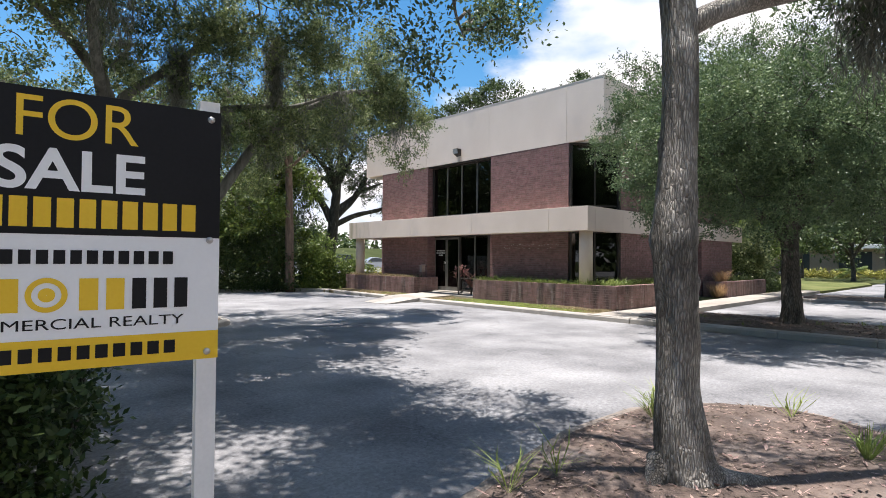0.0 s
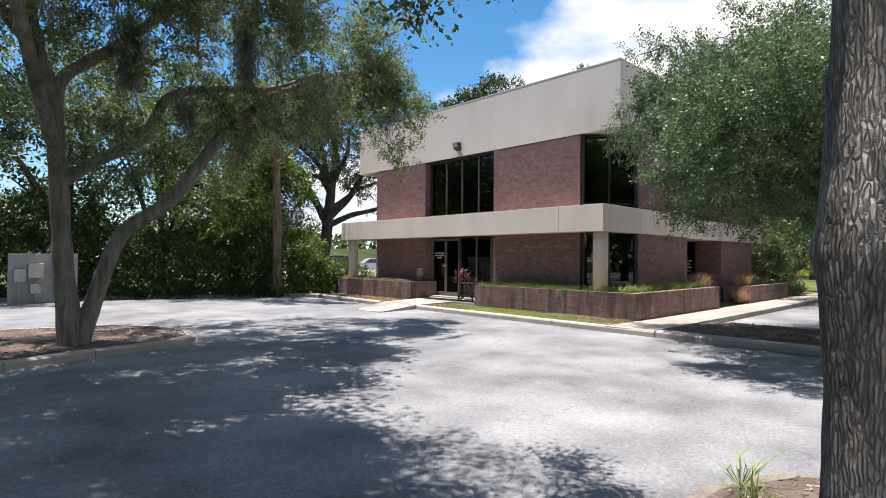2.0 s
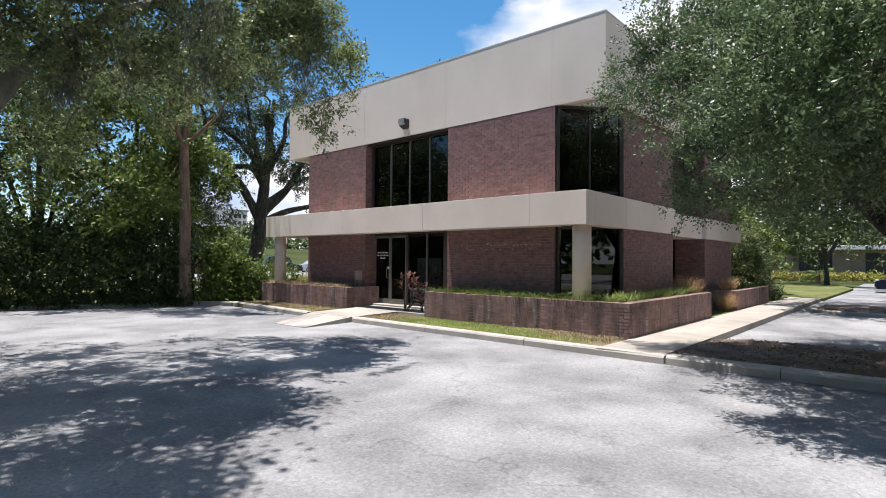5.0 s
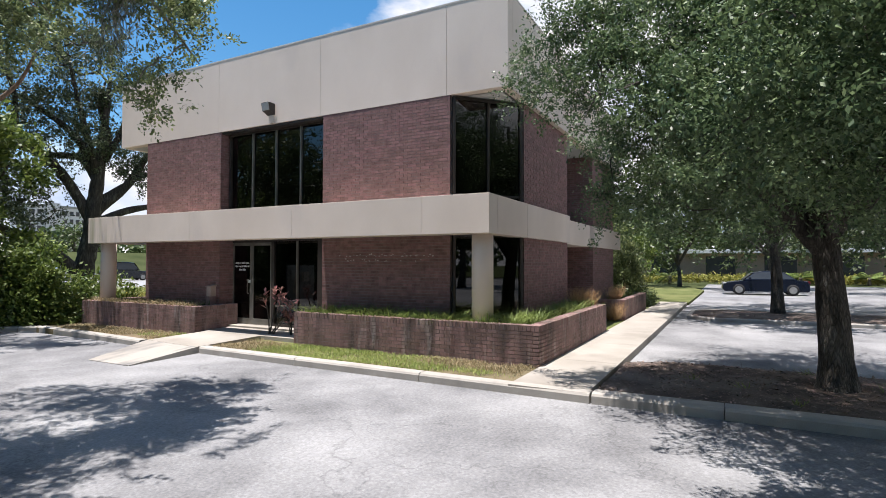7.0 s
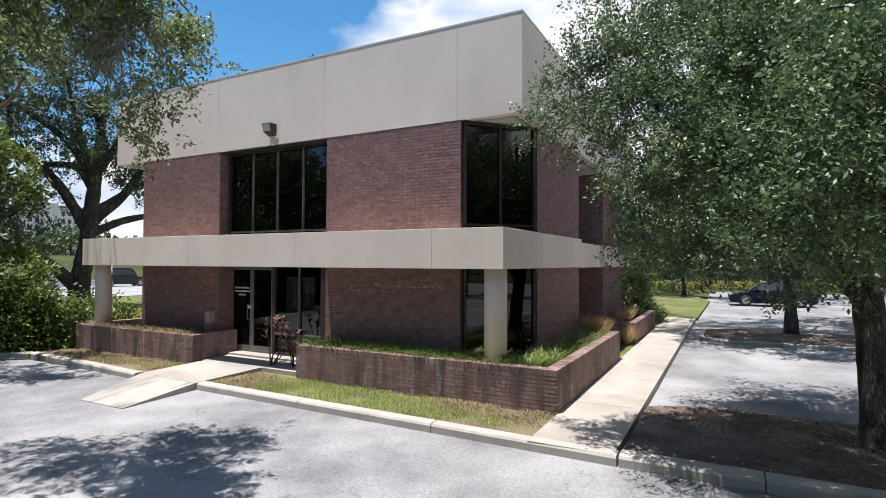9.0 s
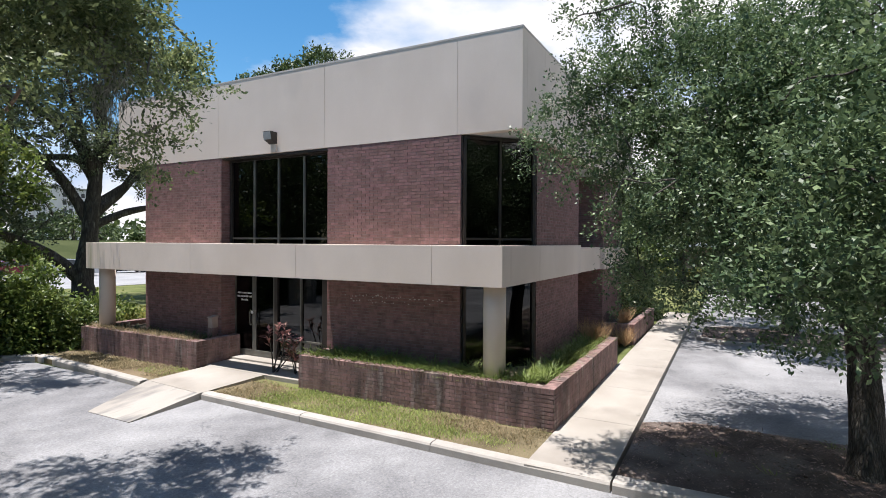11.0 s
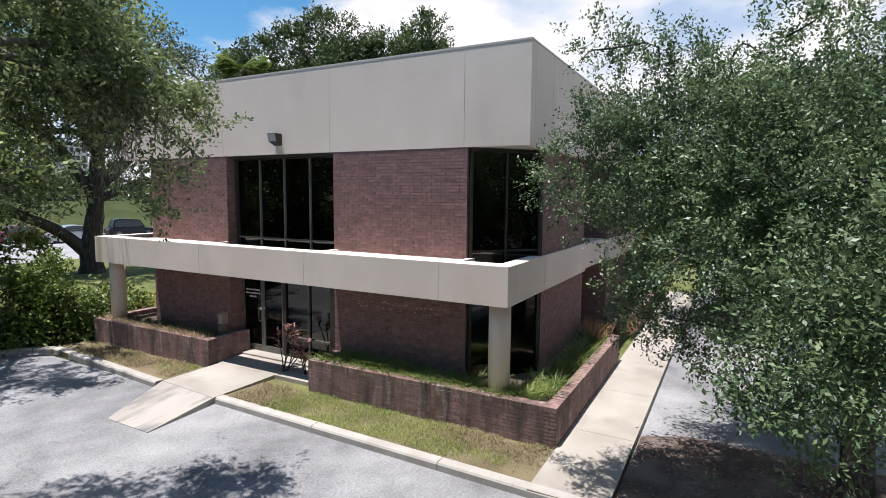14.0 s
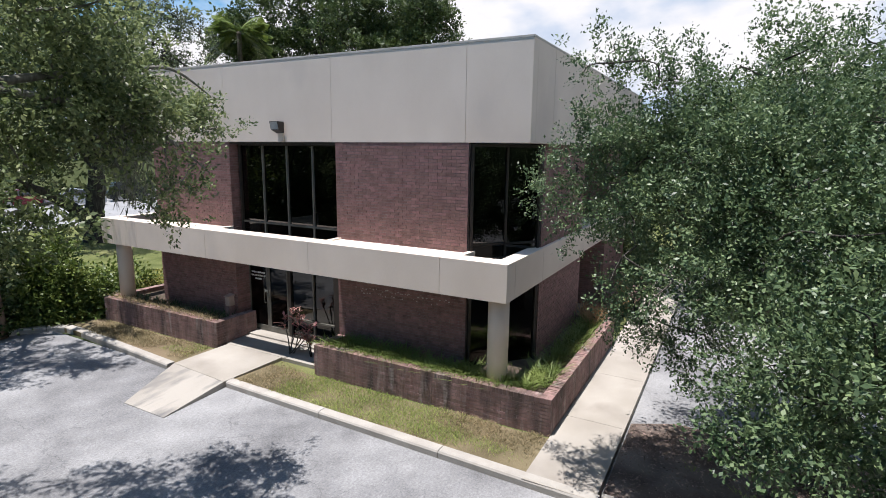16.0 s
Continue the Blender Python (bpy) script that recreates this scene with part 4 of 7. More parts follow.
part("joint_filler", Form().box((FX + 0.02, PY0 + 0.02, EAVE + 0.01), (FX + 0.2, PY1 - 0.02, TOP - 0.01)).box((FX + 0.2, PY0 + 0.02, EAVE + 0.01), (PX1 - 0.02, PY0 + 0.2, TOP - 0.01)), M_STUCCO, parapet)
cop = Form()
cop.box((FX - 0.018, PY0 - 0.006, TOP - 0.025), (FX + 0.29, PY1 + 0.006, TOP + 0.018), 0.004)
cop.box((FX + 0.29, PY0 - 0.006, TOP - 0.025), (PX1 + 0.006, PY0 + 0.29, TOP + 0.018), 0.004)
cop.box((FX + 0.29, PY1 - 0.29, TOP - 0.025), (PX1 + 0.006, PY1 + 0.006, TOP + 0.018), 0.004)
part("coping", cop, M_COPING, parapet, "thin grey metal coping")
soffit = Form().prism([(FX + 0.25, PY0 + 0.25), (SX0 + 0.3, PY0 + 0.25), (SX0 + 0.3, SY + 0.1), (FX + 0.25, CORNER_R + 0.2)], EAVE + 0.005, EAVE + 0.06)
soffit.prism([(SX1, PY0 + 0.25), (WX0, PY0 + 0.25), (WX0, 10.6), (SX1, 10.6)], EAVE + 0.005, EAVE + 0.06)
part("soffit", soffit, M_STUCCO, parapet)

# the lower stucco band, standing before the wall on round columns
BX, BY0, BY1 = 13.128, 7.9, 20.5
band = thing("canopy_band", (BX, BY0, BAND0), "beige stucco band canopy along the storey line", "canopy", kind="structure")
cuts = [BY0, 9.3, 12.64, 16.05, 18.9, BY1]
for k, (y0, y1) in enumerate(zip(cuts, cuts[1:])):
    part("panel", Form().box((BX, y0 + (0.003 if k else 0), BAND0), (BX + 0.42, y1 - (0.003 if y1 < BY1 else 0), BAND1), 0.005), M_STAINED if k == 4 else M_STUCCO, band)
part("joint_filler", Form().box((BX + 0.03, BY0 + 0.02, BAND0 + 0.01), (BX + 0.4, BY1 - 0.02, BAND1 - 0.01)), M_STUCCO, band)
part("panel", Form().box((BX + 0.424, BY0, BAND0), (SX0, BY0 + 0.3, BAND1), 0.008), M_STUCCO, band)
part("panel", Form().box((SX0 + 0.006, BY0, BAND0), (SX1, SY + 0.05, BAND1), 0.008), M_STUCCO, band)
part("panel", Form().box((BX + 0.424, BY1 - 0.3, BAND0), (SX0, BY1, BAND1), 0.008), M_STUCCO, band)
part("panel", Form().box((SX0 + 0.006, 20.22, BAND0), (25.0, BY1, BAND1), 0.008), M_STUCCO, band)
part("panel", Form().box((WX0 - 0.08, SY - 0.08, BAND0 - 0.03), (WX0 + 0.02, 10.58, BAND1 - 0.08), 0.008), M_STUCCO, band)
part("panel", Form().box((WX0 + 0.022, SY - 0.08, BAND0 - 0.03), (26.3, SY + 0.02, BAND1 - 0.08), 0.008), M_STUCCO, band)
for y0, y1 in ((CORNER_R, WIN0), (WIN1, CORNER_L)):
    part("ledge", Form().box((BX + 0.424, y0 + 0.01, BAND0 + 0.02), (FX - 0.008, y1 - 0.01, BAND1 - 0.03), 0.006), M_STUCCO, band)
for y in (WIN0 - 0.12, WIN1, CORNER_R - 0.12):
    part("return", Form().box((BX + 0.424, y, BAND0 + 0.02), (FX + 0.16, y + 0.115, BAND1), 0.006), M_STUCCO, band)
part("return", Form().box((SX0 - 0.12, BY0 + 0.304, BAND0 + 0.02), (SX0 - 0.004, 8.5, BAND1), 0.006), M_STUCCO, band)


def column(y):
    root = thing("column", (13.52, y, 0.6), "round beige stucco column in a brick planter", "column", "columns under the canopy", "structure")
    part("shaft", Form().lathe((13.52, y, 0), [(0.205, 0.5), (0.205, 2.0), (0.203, BAND0 - 0.002)], 36), M_STUCCO, root, smooth=True)


column(8.2)
column(20.15)

# ---------------------------------------------------------------- planters


def planter(name, runs, soil, z, label, pieces):
    """A brick planter box; runs: outer face lines (p0, p1, its outer side on the right hand)."""
    root = thing(name, (*runs[0][0], 0.1), label, "planter", "brick planters", "structure")
    thick = 0.22
    for k, (p0, p1, share) in enumerate(runs):
        a, b = Vector((*p0, 0)), Vector((*p1, 0))
        along = (b - a).normalized()
        inn = Vector((-along.y, along.x, 0))
        poly = [a, b, b + inn * thick, a + inn * thick]
        part("mortar_body", Form().prism([(q.x, q.y) for q in poly], -0.1, z - 0.1), M_MORTAR, root)
        brickwork(root, p0, p1, 0.1 - 0.0667, z - 0.105, share, True, (b - a).length if k == 0 else 0.0)
        count = int((b - a).length / 0.0715)
        for i in range(count):
            s = (i + 0.5) * (b - a).length / count
            c = a + along * s + inn * (thick / 2 - 0.004) + Vector((0, 0, z - 0.05 + random.uniform(-0.003, 0.003)))
            if "cap" not in CAPS:
                CAPS["cap"] = Form().box((-0.031, -0.112, -0.05), (0.031, 0.112, 0.05), 0.004).mesh("cap_brick")
                CAPS["cap"].materials.append(M_BRICK_OLD)
            ob = new("cap_brick", CAPS["cap"])
            ob.parent = root
            ob.location = c - origin_of(root)
            ob.rotation_euler = (random.uniform(-0.01, 0.01), random.uniform(-0.01, 0.01), math.atan2(along.y, along.x))
        part("mortar_joint", Form().prism([(q.x, q.y) for q in (a + inn * 0.003, b + inn * 0.003, b + inn * (thick - 0.012), a + inn * (thick - 0.012))], z - 0.1, z - 0.008), M_MORTAR, root)
    part("soil", Form().prism(soil, 0.0, z - 0.14), M_SOIL, root)
    return root


CAPS = {}
planter("planter_right", [((13.06, 12.48), (13.06, 6.95), 300), ((13.06, 6.95), (18.69, 6.95), 200), ((18.69, 6.95), (18.69, 7.96), 0), ((13.95, 12.48), (13.06, 12.48), 0)],
        [(13.25, 7.15), (18.5, 7.15), (18.5, 7.97), (15.25, 7.97), (13.95, 9.1), (13.95, 12.3), (13.25, 12.3)], 0.82, "dark red brick planter with a soldier cap and water stains", 300)
planter("planter_left", [((13.06, 20.62), (13.06, 15.72), 300), ((13.06, 15.72), (14.36, 15.72), 60), ((15.0, 20.62), (13.06, 20.62), 0)],
        [(13.25, 15.9), (13.95, 15.9), (13.95, 19.0), (15.0, 20.0), (15.0, 20.45), (13.25, 20.45)], 0.80, "dark red brick planter with dry overhanging grass", 300)
planter("planter_far", [((21.75, 7.9), (21.75, 7.0), 80), ((21.75, 7.0), (26.6, 7.0), 150), ((26.6, 7.0), (26.6, 7.9), 0)],
        [(21.95, 7.2), (26.4, 7.2), (26.4, 7.95), (21.95, 7.95)], 0.74, "low dark red brick planter by the side door", 150)

# ---------------------------------------------------------------- windows and doors


def bar(p, q, z0, z1, wide, deep, mat_form):
    """A frame bar between two plan points."""
    a, b = Vector((*p, 0)), Vector((*q, 0))
    along = (b - a).normalized()
    side = Vector((-along.y, along.x, 0)) * deep / 2
    return mat_form.prism([(v.x, v.y) for v in (a - side, b - side, b + side, a + side)], z0, z1)


def glazing(name, a, b, z0, z1, stops, rails, label, mullion=M_MULLION, cat="window", glass=M_GLASS):
    """A glazed screen from a to b in plan: stops along it (0 to 1) part its panes, rails are heights of crossbars."""
    root = thing(name, (*a, z0), label, cat, kind="structure")
    va, vb = Vector((*a, 0)), Vector((*b, 0))
    long = (vb - va).length
    w = 0.05 / long
    outer = Form()
    for s0, s1 in ((0, w), (1 - w, 1)):
        p, q = va.lerp(vb, s0), va.lerp(vb, s1)
        bar((p.x, p.y), (q.x, q.y), z0, z1, 0, 0.11, outer)
    p, q = va.lerp(vb, w), va.lerp(vb, 1 - w)
    bar((p.x, p.y), (q.x, q.y), z0, z0 + 0.06, 0, 0.11, outer)
    bar((p.x, p.y), (q.x, q.y), z1 - 0.06, z1, 0, 0.11, outer)
    part("frame", outer, M_BRONZE, root)
    edges = [w] + list(stops) + [1 - w]
    for s in stops:
        p, q = va.lerp(vb, s - 0.022 / long), va.lerp(vb, s + 0.022 / long)
        part("mullion", bar((p.x, p.y), (q.x, q.y), z0 + 0.06, z1 - 0.06, 0, 0.10, Form()), mullion, root)
    for s0, s1 in zip(edges, edges[1:]):
        p, q = va.lerp(vb, s0 + 0.024 / long), va.lerp(vb, s1 - 0.024 / long)
        for z in rails:
            part("rail", bar((p.x, p.y), (q.x, q.y), z - 0.022, z + 0.022, 0, 0.09, Form()), mullion, root)
        pane = part("pane", bar((p.x, p.y), (q.x, q.y), z0 + 0.05, z1 - 0.05, 0, 0.012, Form()), glass, root)
        pane.visible_shadow = False
    return root


glazing("window_1", (14.24, WIN1 - 0.06), (14.24, WIN0 + 0.06), 2.96, EAVE - 0.03, (0.255, 0.5, 0.745), (3.3,), "dark tinted four-pane upper window in a bronze frame")
part("reveal", Form().box((FX + 0.02, WIN0 - 0.0, 5.30), (FX + 0.3, WIN1, 5.345)), M_BRONZE, bpy.data.objects["window_1"])
glazing("window_2", (FX + 0.05, CORNER_R - 0.03), (SX0 - 0.03, SY + 0.05), 2.96, EAVE - 0.02, (0.5,), (3.3,), "dark tinted slanting corner window, upper storey", M_BRONZE)
glazing("window_3", (FX + 0.05, CORNER_R - 0.03), (SX0 - 0.03, SY + 0.05), 0.3, 2.5, (0.5,), (), "dark tinted slanting corner window behind a column", M_BRONZE)
glazing("window_4", (SX1 + 0.02, 9.6), (WX0 - 0.02, 9.6), 3.2, EAVE - 0.02, (0.33, 0.66), (), "dark recessed side window, upper storey")
single("side_landing", Form().box((SX1, 8.05, -0.1), (WX0, 10.6, 0.14)), M_CONCRETE, "shaded concrete landing at the side door", "step", kind="structure")
single("side_slab", Form().box((SX1, 8.05, 2.42), (WX0, 10.6, 3.1)), M_STUCCO, "beige slab over the side entrance", "canopy", kind="structure")

DX = 14.42
glazing("window_5", (DX, 14.46), (DX, 12.92), 0.262, 2.5, (0.53,), (0.78,), "dark tinted sidelights beside the entrance doors", glass=M_GLASS_PALE)
doorway = thing("door_frame", (DX, 16.03, 0.26), "bronze frame of the glazed entrance doors", "door frame", kind="structure")
part("jamb", Form().box((DX - 0.055, 15.985, 0.262), (DX + 0.055, 16.035, 2.5)), M_BRONZE, doorway)
part("jamb", Form().box((DX - 0.055, 14.462, 0.262), (DX + 0.055, 14.512, 2.5)), M_BRONZE, doorway)
part("head", Form().box((DX - 0.055, 14.512, 2.42), (DX + 0.055, 15.985, 2.5)), M_BRONZE, doorway)
single("entrance_filler", Form().box((14.41, 16.04, 0.2), (14.6, 19.0, 2.5)).box((14.3, 12.47, 0.1), (14.6, 12.915, 2.5)), M_BRONZE, "dark wall beside the entrance", "wall", kind="structure")
single("blind", Form().box((DX + 0.14, 12.95, 0.3), (DX + 0.16, 14.4, 2.45)), M_BLIND, "grey blind behind the entrance sidelights", "blind")


def leaf_door(y0, y1, hinge_left, texts):
    root = thing("entrance_door", (DX, y0, 0.27), "closed dark glazed entrance door in a bronze frame" + (" with small white lettering" if texts else ""), "door", "entrance doors", "structure")
    f = Form()
    f.box((DX - 0.025, y0, 0.275), (DX + 0.025, y0 + 0.06, 2.415)).box((DX - 0.025, y1 - 0.06, 0.275), (DX + 0.025, y1, 2.415))
    f.box((DX - 0.025, y0 + 0.06, 0.275), (DX + 0.025, y1 - 0.06, 0.42)).box((DX - 0.025, y0 + 0.06, 2.34), (DX + 0.025, y1 - 0.06, 2.415))
    part("stile_frame", f, M_MULLION, root)
    pane = part("pane", Form().box((DX - 0.005, y0 + 0.055, 0.415), (DX + 0.005, y1 - 0.055, 2.345)), M_GLASS, root)
    pane.visible_shadow = False
    hy = y0 + 0.09 if hinge_left else y1 - 0.09
    part("pull_handle", Form().tube([(DX - 0.03, hy, 1.08), (DX - 0.075, hy, 1.1), (DX - 0.075, hy, 1.42), (DX - 0.03, hy, 1.44)], [0.010] * 4, 8), M_MULLION, root, "worn bronze pull handle", True)
    if texts:
        for z, w in ((1.86, 0.50), (1.77, 0.52), (1.68, 0.24)):
            letters = Form()
            y, end = (y0 + y1) / 2 + w / 2, (y0 + y1) / 2 - w / 2
            while y > end:
                step = random.uniform(0.02, 0.045)
                letters.box((DX - 0.0085, max(y - step, end), z), (DX - 0.0055, y, z + random.uniform(0.035, 0.05)))
                y -= step + random.choice((0.006, 0.006, 0.02))
            part("lettering", letters, M_BARS, root, "small white illegible lettering")


leaf_door(15.255, 15.98, True, True)
leaf_door(14.517, 15.245, False, False)
part("paper_notice", Form().box((DX - 0.032, 15.28, 1.36), (DX - 0.027, 15.36, 1.43)), M_WHITE, doorway, "small white notice")
side_door = thing("side_door", (WX0, 9.0, 0.14), "dark glazed side door with white lettering", "door", kind="structure")
part("stile_frame", Form().box((WX0 + 0.05, 8.93, 0.14), (WX0 + 0.1, 8.99, 2.4)).box((WX0 + 0.05, 9.88, 0.14), (WX0 + 0.1, 9.94, 2.4)).box((WX0 + 0.05, 8.99, 0.14), (WX0 + 0.1, 9.88, 0.3)), M_BRONZE, side_door)
part("pane", Form().box((WX0 + 0.07, 8.98, 0.29), (WX0 + 0.08, 9.89, 2.4)), M_GLASS, side_door)
for k in range(4):
    part("lettering", Form().box((WX0 + 0.064, 9.1 + 0.05 * (k % 2), 1.62 - 0.13 * k), (WX0 + 0.068, 9.72 - 0.08 * (k % 3), 1.68 - 0.13 * k)), M_BARS, side_door, "white illegible lettering")

# ---------------------------------------------------------------- fixtures on the wall
flood = thing("floodlight", (FX, 14.090, 5.580), "small beige box floodlight on the parapet", "wall lamp")
part("back_plate", Form().box((FX - 0.06, 14.010, 5.360), (FX - 0.014, 14.170, 5.550), 0.006), M_STUCCO, flood)
head = Form()
head.add([(FX - 0.05, 13.970, 5.550), (FX - 0.05, 14.215, 5.550), (FX - 0.05, 14.215, 5.820), (FX - 0.05, 13.970, 5.820),
          (FX - 0.23, 13.970, 5.630), (FX - 0.23, 14.215, 5.630), (FX - 0.27, 14.215, 5.820), (FX - 0.27, 13.970, 5.820)],
         [(0, 1, 5, 4), (1, 2, 6, 5), (2, 3, 7, 6), (3, 0, 4, 7), (3, 2, 1, 0)])
part("housing", head, M_BRONZE, flood, "dark bronze housing")
part("lens", Form().add([(FX - 0.232, 13.980, 5.635), (FX - 0.232, 14.205, 5.635), (FX - 0.27, 14.205, 5.810), (FX - 0.27, 13.980, 5.810),
                         (FX - 0.22, 13.980, 5.635), (FX - 0.22, 14.205, 5.635), (FX - 0.26, 14.205, 5.810), (FX - 0.26, 13.980, 5.810)],
                        [(0, 3, 2, 1), (0, 1, 5, 4), (1, 2, 6, 5), (2, 3, 7, 6), (3, 0, 4, 7)]), M_LENS, flood, "pale prismatic lens")
packet = thing("wall_pack", (WX0 - 0.08, 8.5, 2.75), "square beige wall lamp on the band by the side door", "wall lamp")
part("housing", Form().box((WX0 - 0.24, 8.36, 2.62), (WX0 - 0.081, 8.72, 2.96), 0.02), M_BEIGE_BOX, packet)
part("lens", Form().box((WX0 - 0.255, 8.40, 2.66), (WX0 - 0.241, 8.68, 2.90), 0.005), M_LENS, packet)
post_box = thing("mailbox", (13.9, 16.14, 0.8), "tan mailbox on a short brick pier beside the door", "mailbox")
part("pier", Form().box((13.76, 16.06, 0.68), (13.955, 16.22, 1.0), 0.004), M_BRICK_OLD_RUN, post_box)
part("box", Form().box((13.78, 16.07, 1.004), (13.955, 16.23, 1.26), 0.008), M_TAN_BOX, post_box)
part("lid", Form().prism([(13.755, 16.05), (13.955, 16.05), (13.955, 16.25), (13.755, 16.25)], 1.262, [1.272, 1.31, 1.31, 1.272]), M_TAN_BOX, post_box)

# ---------------------------------------------------------------- the trees
# the near oak: a single grey trunk beside the path
tree("oak_tree", (2.75, 0.86, 0.05), "grey-barked live oak with a swollen trunk in the near mulch island",
     [([(2.84, 0.76, -0.05), (2.80, 0.80, 0.25), (2.76, 0.82, 0.7), (2.72, 0.80, 1.2), (2.68, 0.81, 1.7), (2.72, 0.80, 2.3), (2.72, 0.79, 3.0), (2.68, 0.84, 3.7), (2.5, 1.0, 4.6), (2.3, 1.1, 5.6)],
       [0.28, 0.19, 0.147, 0.134, 0.142, 0.118, 0.116, 0.105, 0.085, 0.04]),
      ([(2.68, 0.84, 3.05), (2.9, 0.62, 3.25), (3.4, 0.22, 3.45), (4.0, -0.2, 3.75), (4.7, -0.6, 4.2)], [0.085, 0.075, 0.065, 0.05, 0.02]),
      ([(2.6, 0.9, 3.8), (2.0, 1.6, 4.5), (1.5, 2.2, 5.2)], [0.075, 0.05, 0.02]),
      ([(2.68, 0.84, 3.5), (2.6, 1.6, 4.1), (2.6, 2.4, 4.35), (2.75, 3.0, 4.15), (3.0, 3.1, 3.8)], [0.06, 0.05, 0.035, 0.02, 0.006])],
     [(2.0, 1.3, 6.1, 2.0, 1.7, 1.2, 300), (4.1, -0.6, 5.0, 1.5, 1.7, 1.1, 380), (0.4, 2.8, 6.0, 1.7, 1.6, 1.0, 420), (2.6, -1.8, 5.4, 1.8, 1.6, 1.1, 240), (-0.8, 1.0, 6.2, 1.8, 1.8, 1.0, 300), (1.6, 4.2, 6.8, 1.5, 1.6, 0.9, 420),
      (2.85, 3.1, 4.12, 0.45, 0.42, 0.36, 130), (2.3, 3.4, 4.3, 0.62, 0.58, 0.42, 170), (2.55, 3.15, 3.6, 0.15, 0.15, 0.34, 26), (3.08, 2.7, 3.88, 0.22, 0.2, 0.18, 30), (3.35, 3.5, 4.3, 0.35, 0.3, 0.28, 60), (2.4, 2.6, 4.6, 0.6, 0.5, 0.3, 90), (4.9, 0.0, 4.05, 0.7, 0.6, 0.32, 130)],
     M_LEAF_GREY, M_BARK, per=40, size=0.054, length=0.3, twigs=150, bark_seg=48, amp=0.055, step=0.03,
     knots=[((2.66, 0.95, 1.70), 0.07, 0.022), ((2.60, 0.72, 1.72), 0.12, 0.012), ((2.76, 0.66, 1.95), 0.04, 0.018), ((2.76, 0.67, 1.42), 0.04, 0.02), ((2.68, 0.93, 2.35), 0.05, 0.02), ((2.62, 0.68, 2.95), 0.08, 0.02), ((2.62, 0.70, 0.95), 0.08, 0.012)], moss=[(4.6, -0.7, 4.2, 0.16, 1.0, 130), (4.1, -1.0, 4.3, 0.2, 1.1, 110), (5.0, -0.8, 4.3, 0.2, 0.9, 90), (5.0, 0.0, 4.0, 0.2, 0.7, 130)], seed=1.0)
roots = Form()
roots.tube([(2.72, 0.82, 0.22), (2.95, 0.58, 0.10), (3.2, 0.38, 0.05), (3.4, 0.25, 0.0)], [0.12, 0.08, 0.05, 0.02], 14, 0.15, 0.05)
roots.tube([(2.70, 0.9, 0.2), (2.52, 0.87, 0.08), (2.3, 0.84, 0.02)], [0.11, 0.06, 0.02], 14, 0.15, 0.05)
roots.tube([(2.78, 0.9, 0.2), (2.95, 1.05, 0.1), (3.2, 1.2, 0.03)], [0.10, 0.06, 0.02], 14, 0.15, 0.05)
part("root", roots, M_BARK, bpy.data.objects["oak_tree"], "grey surface roots", True)

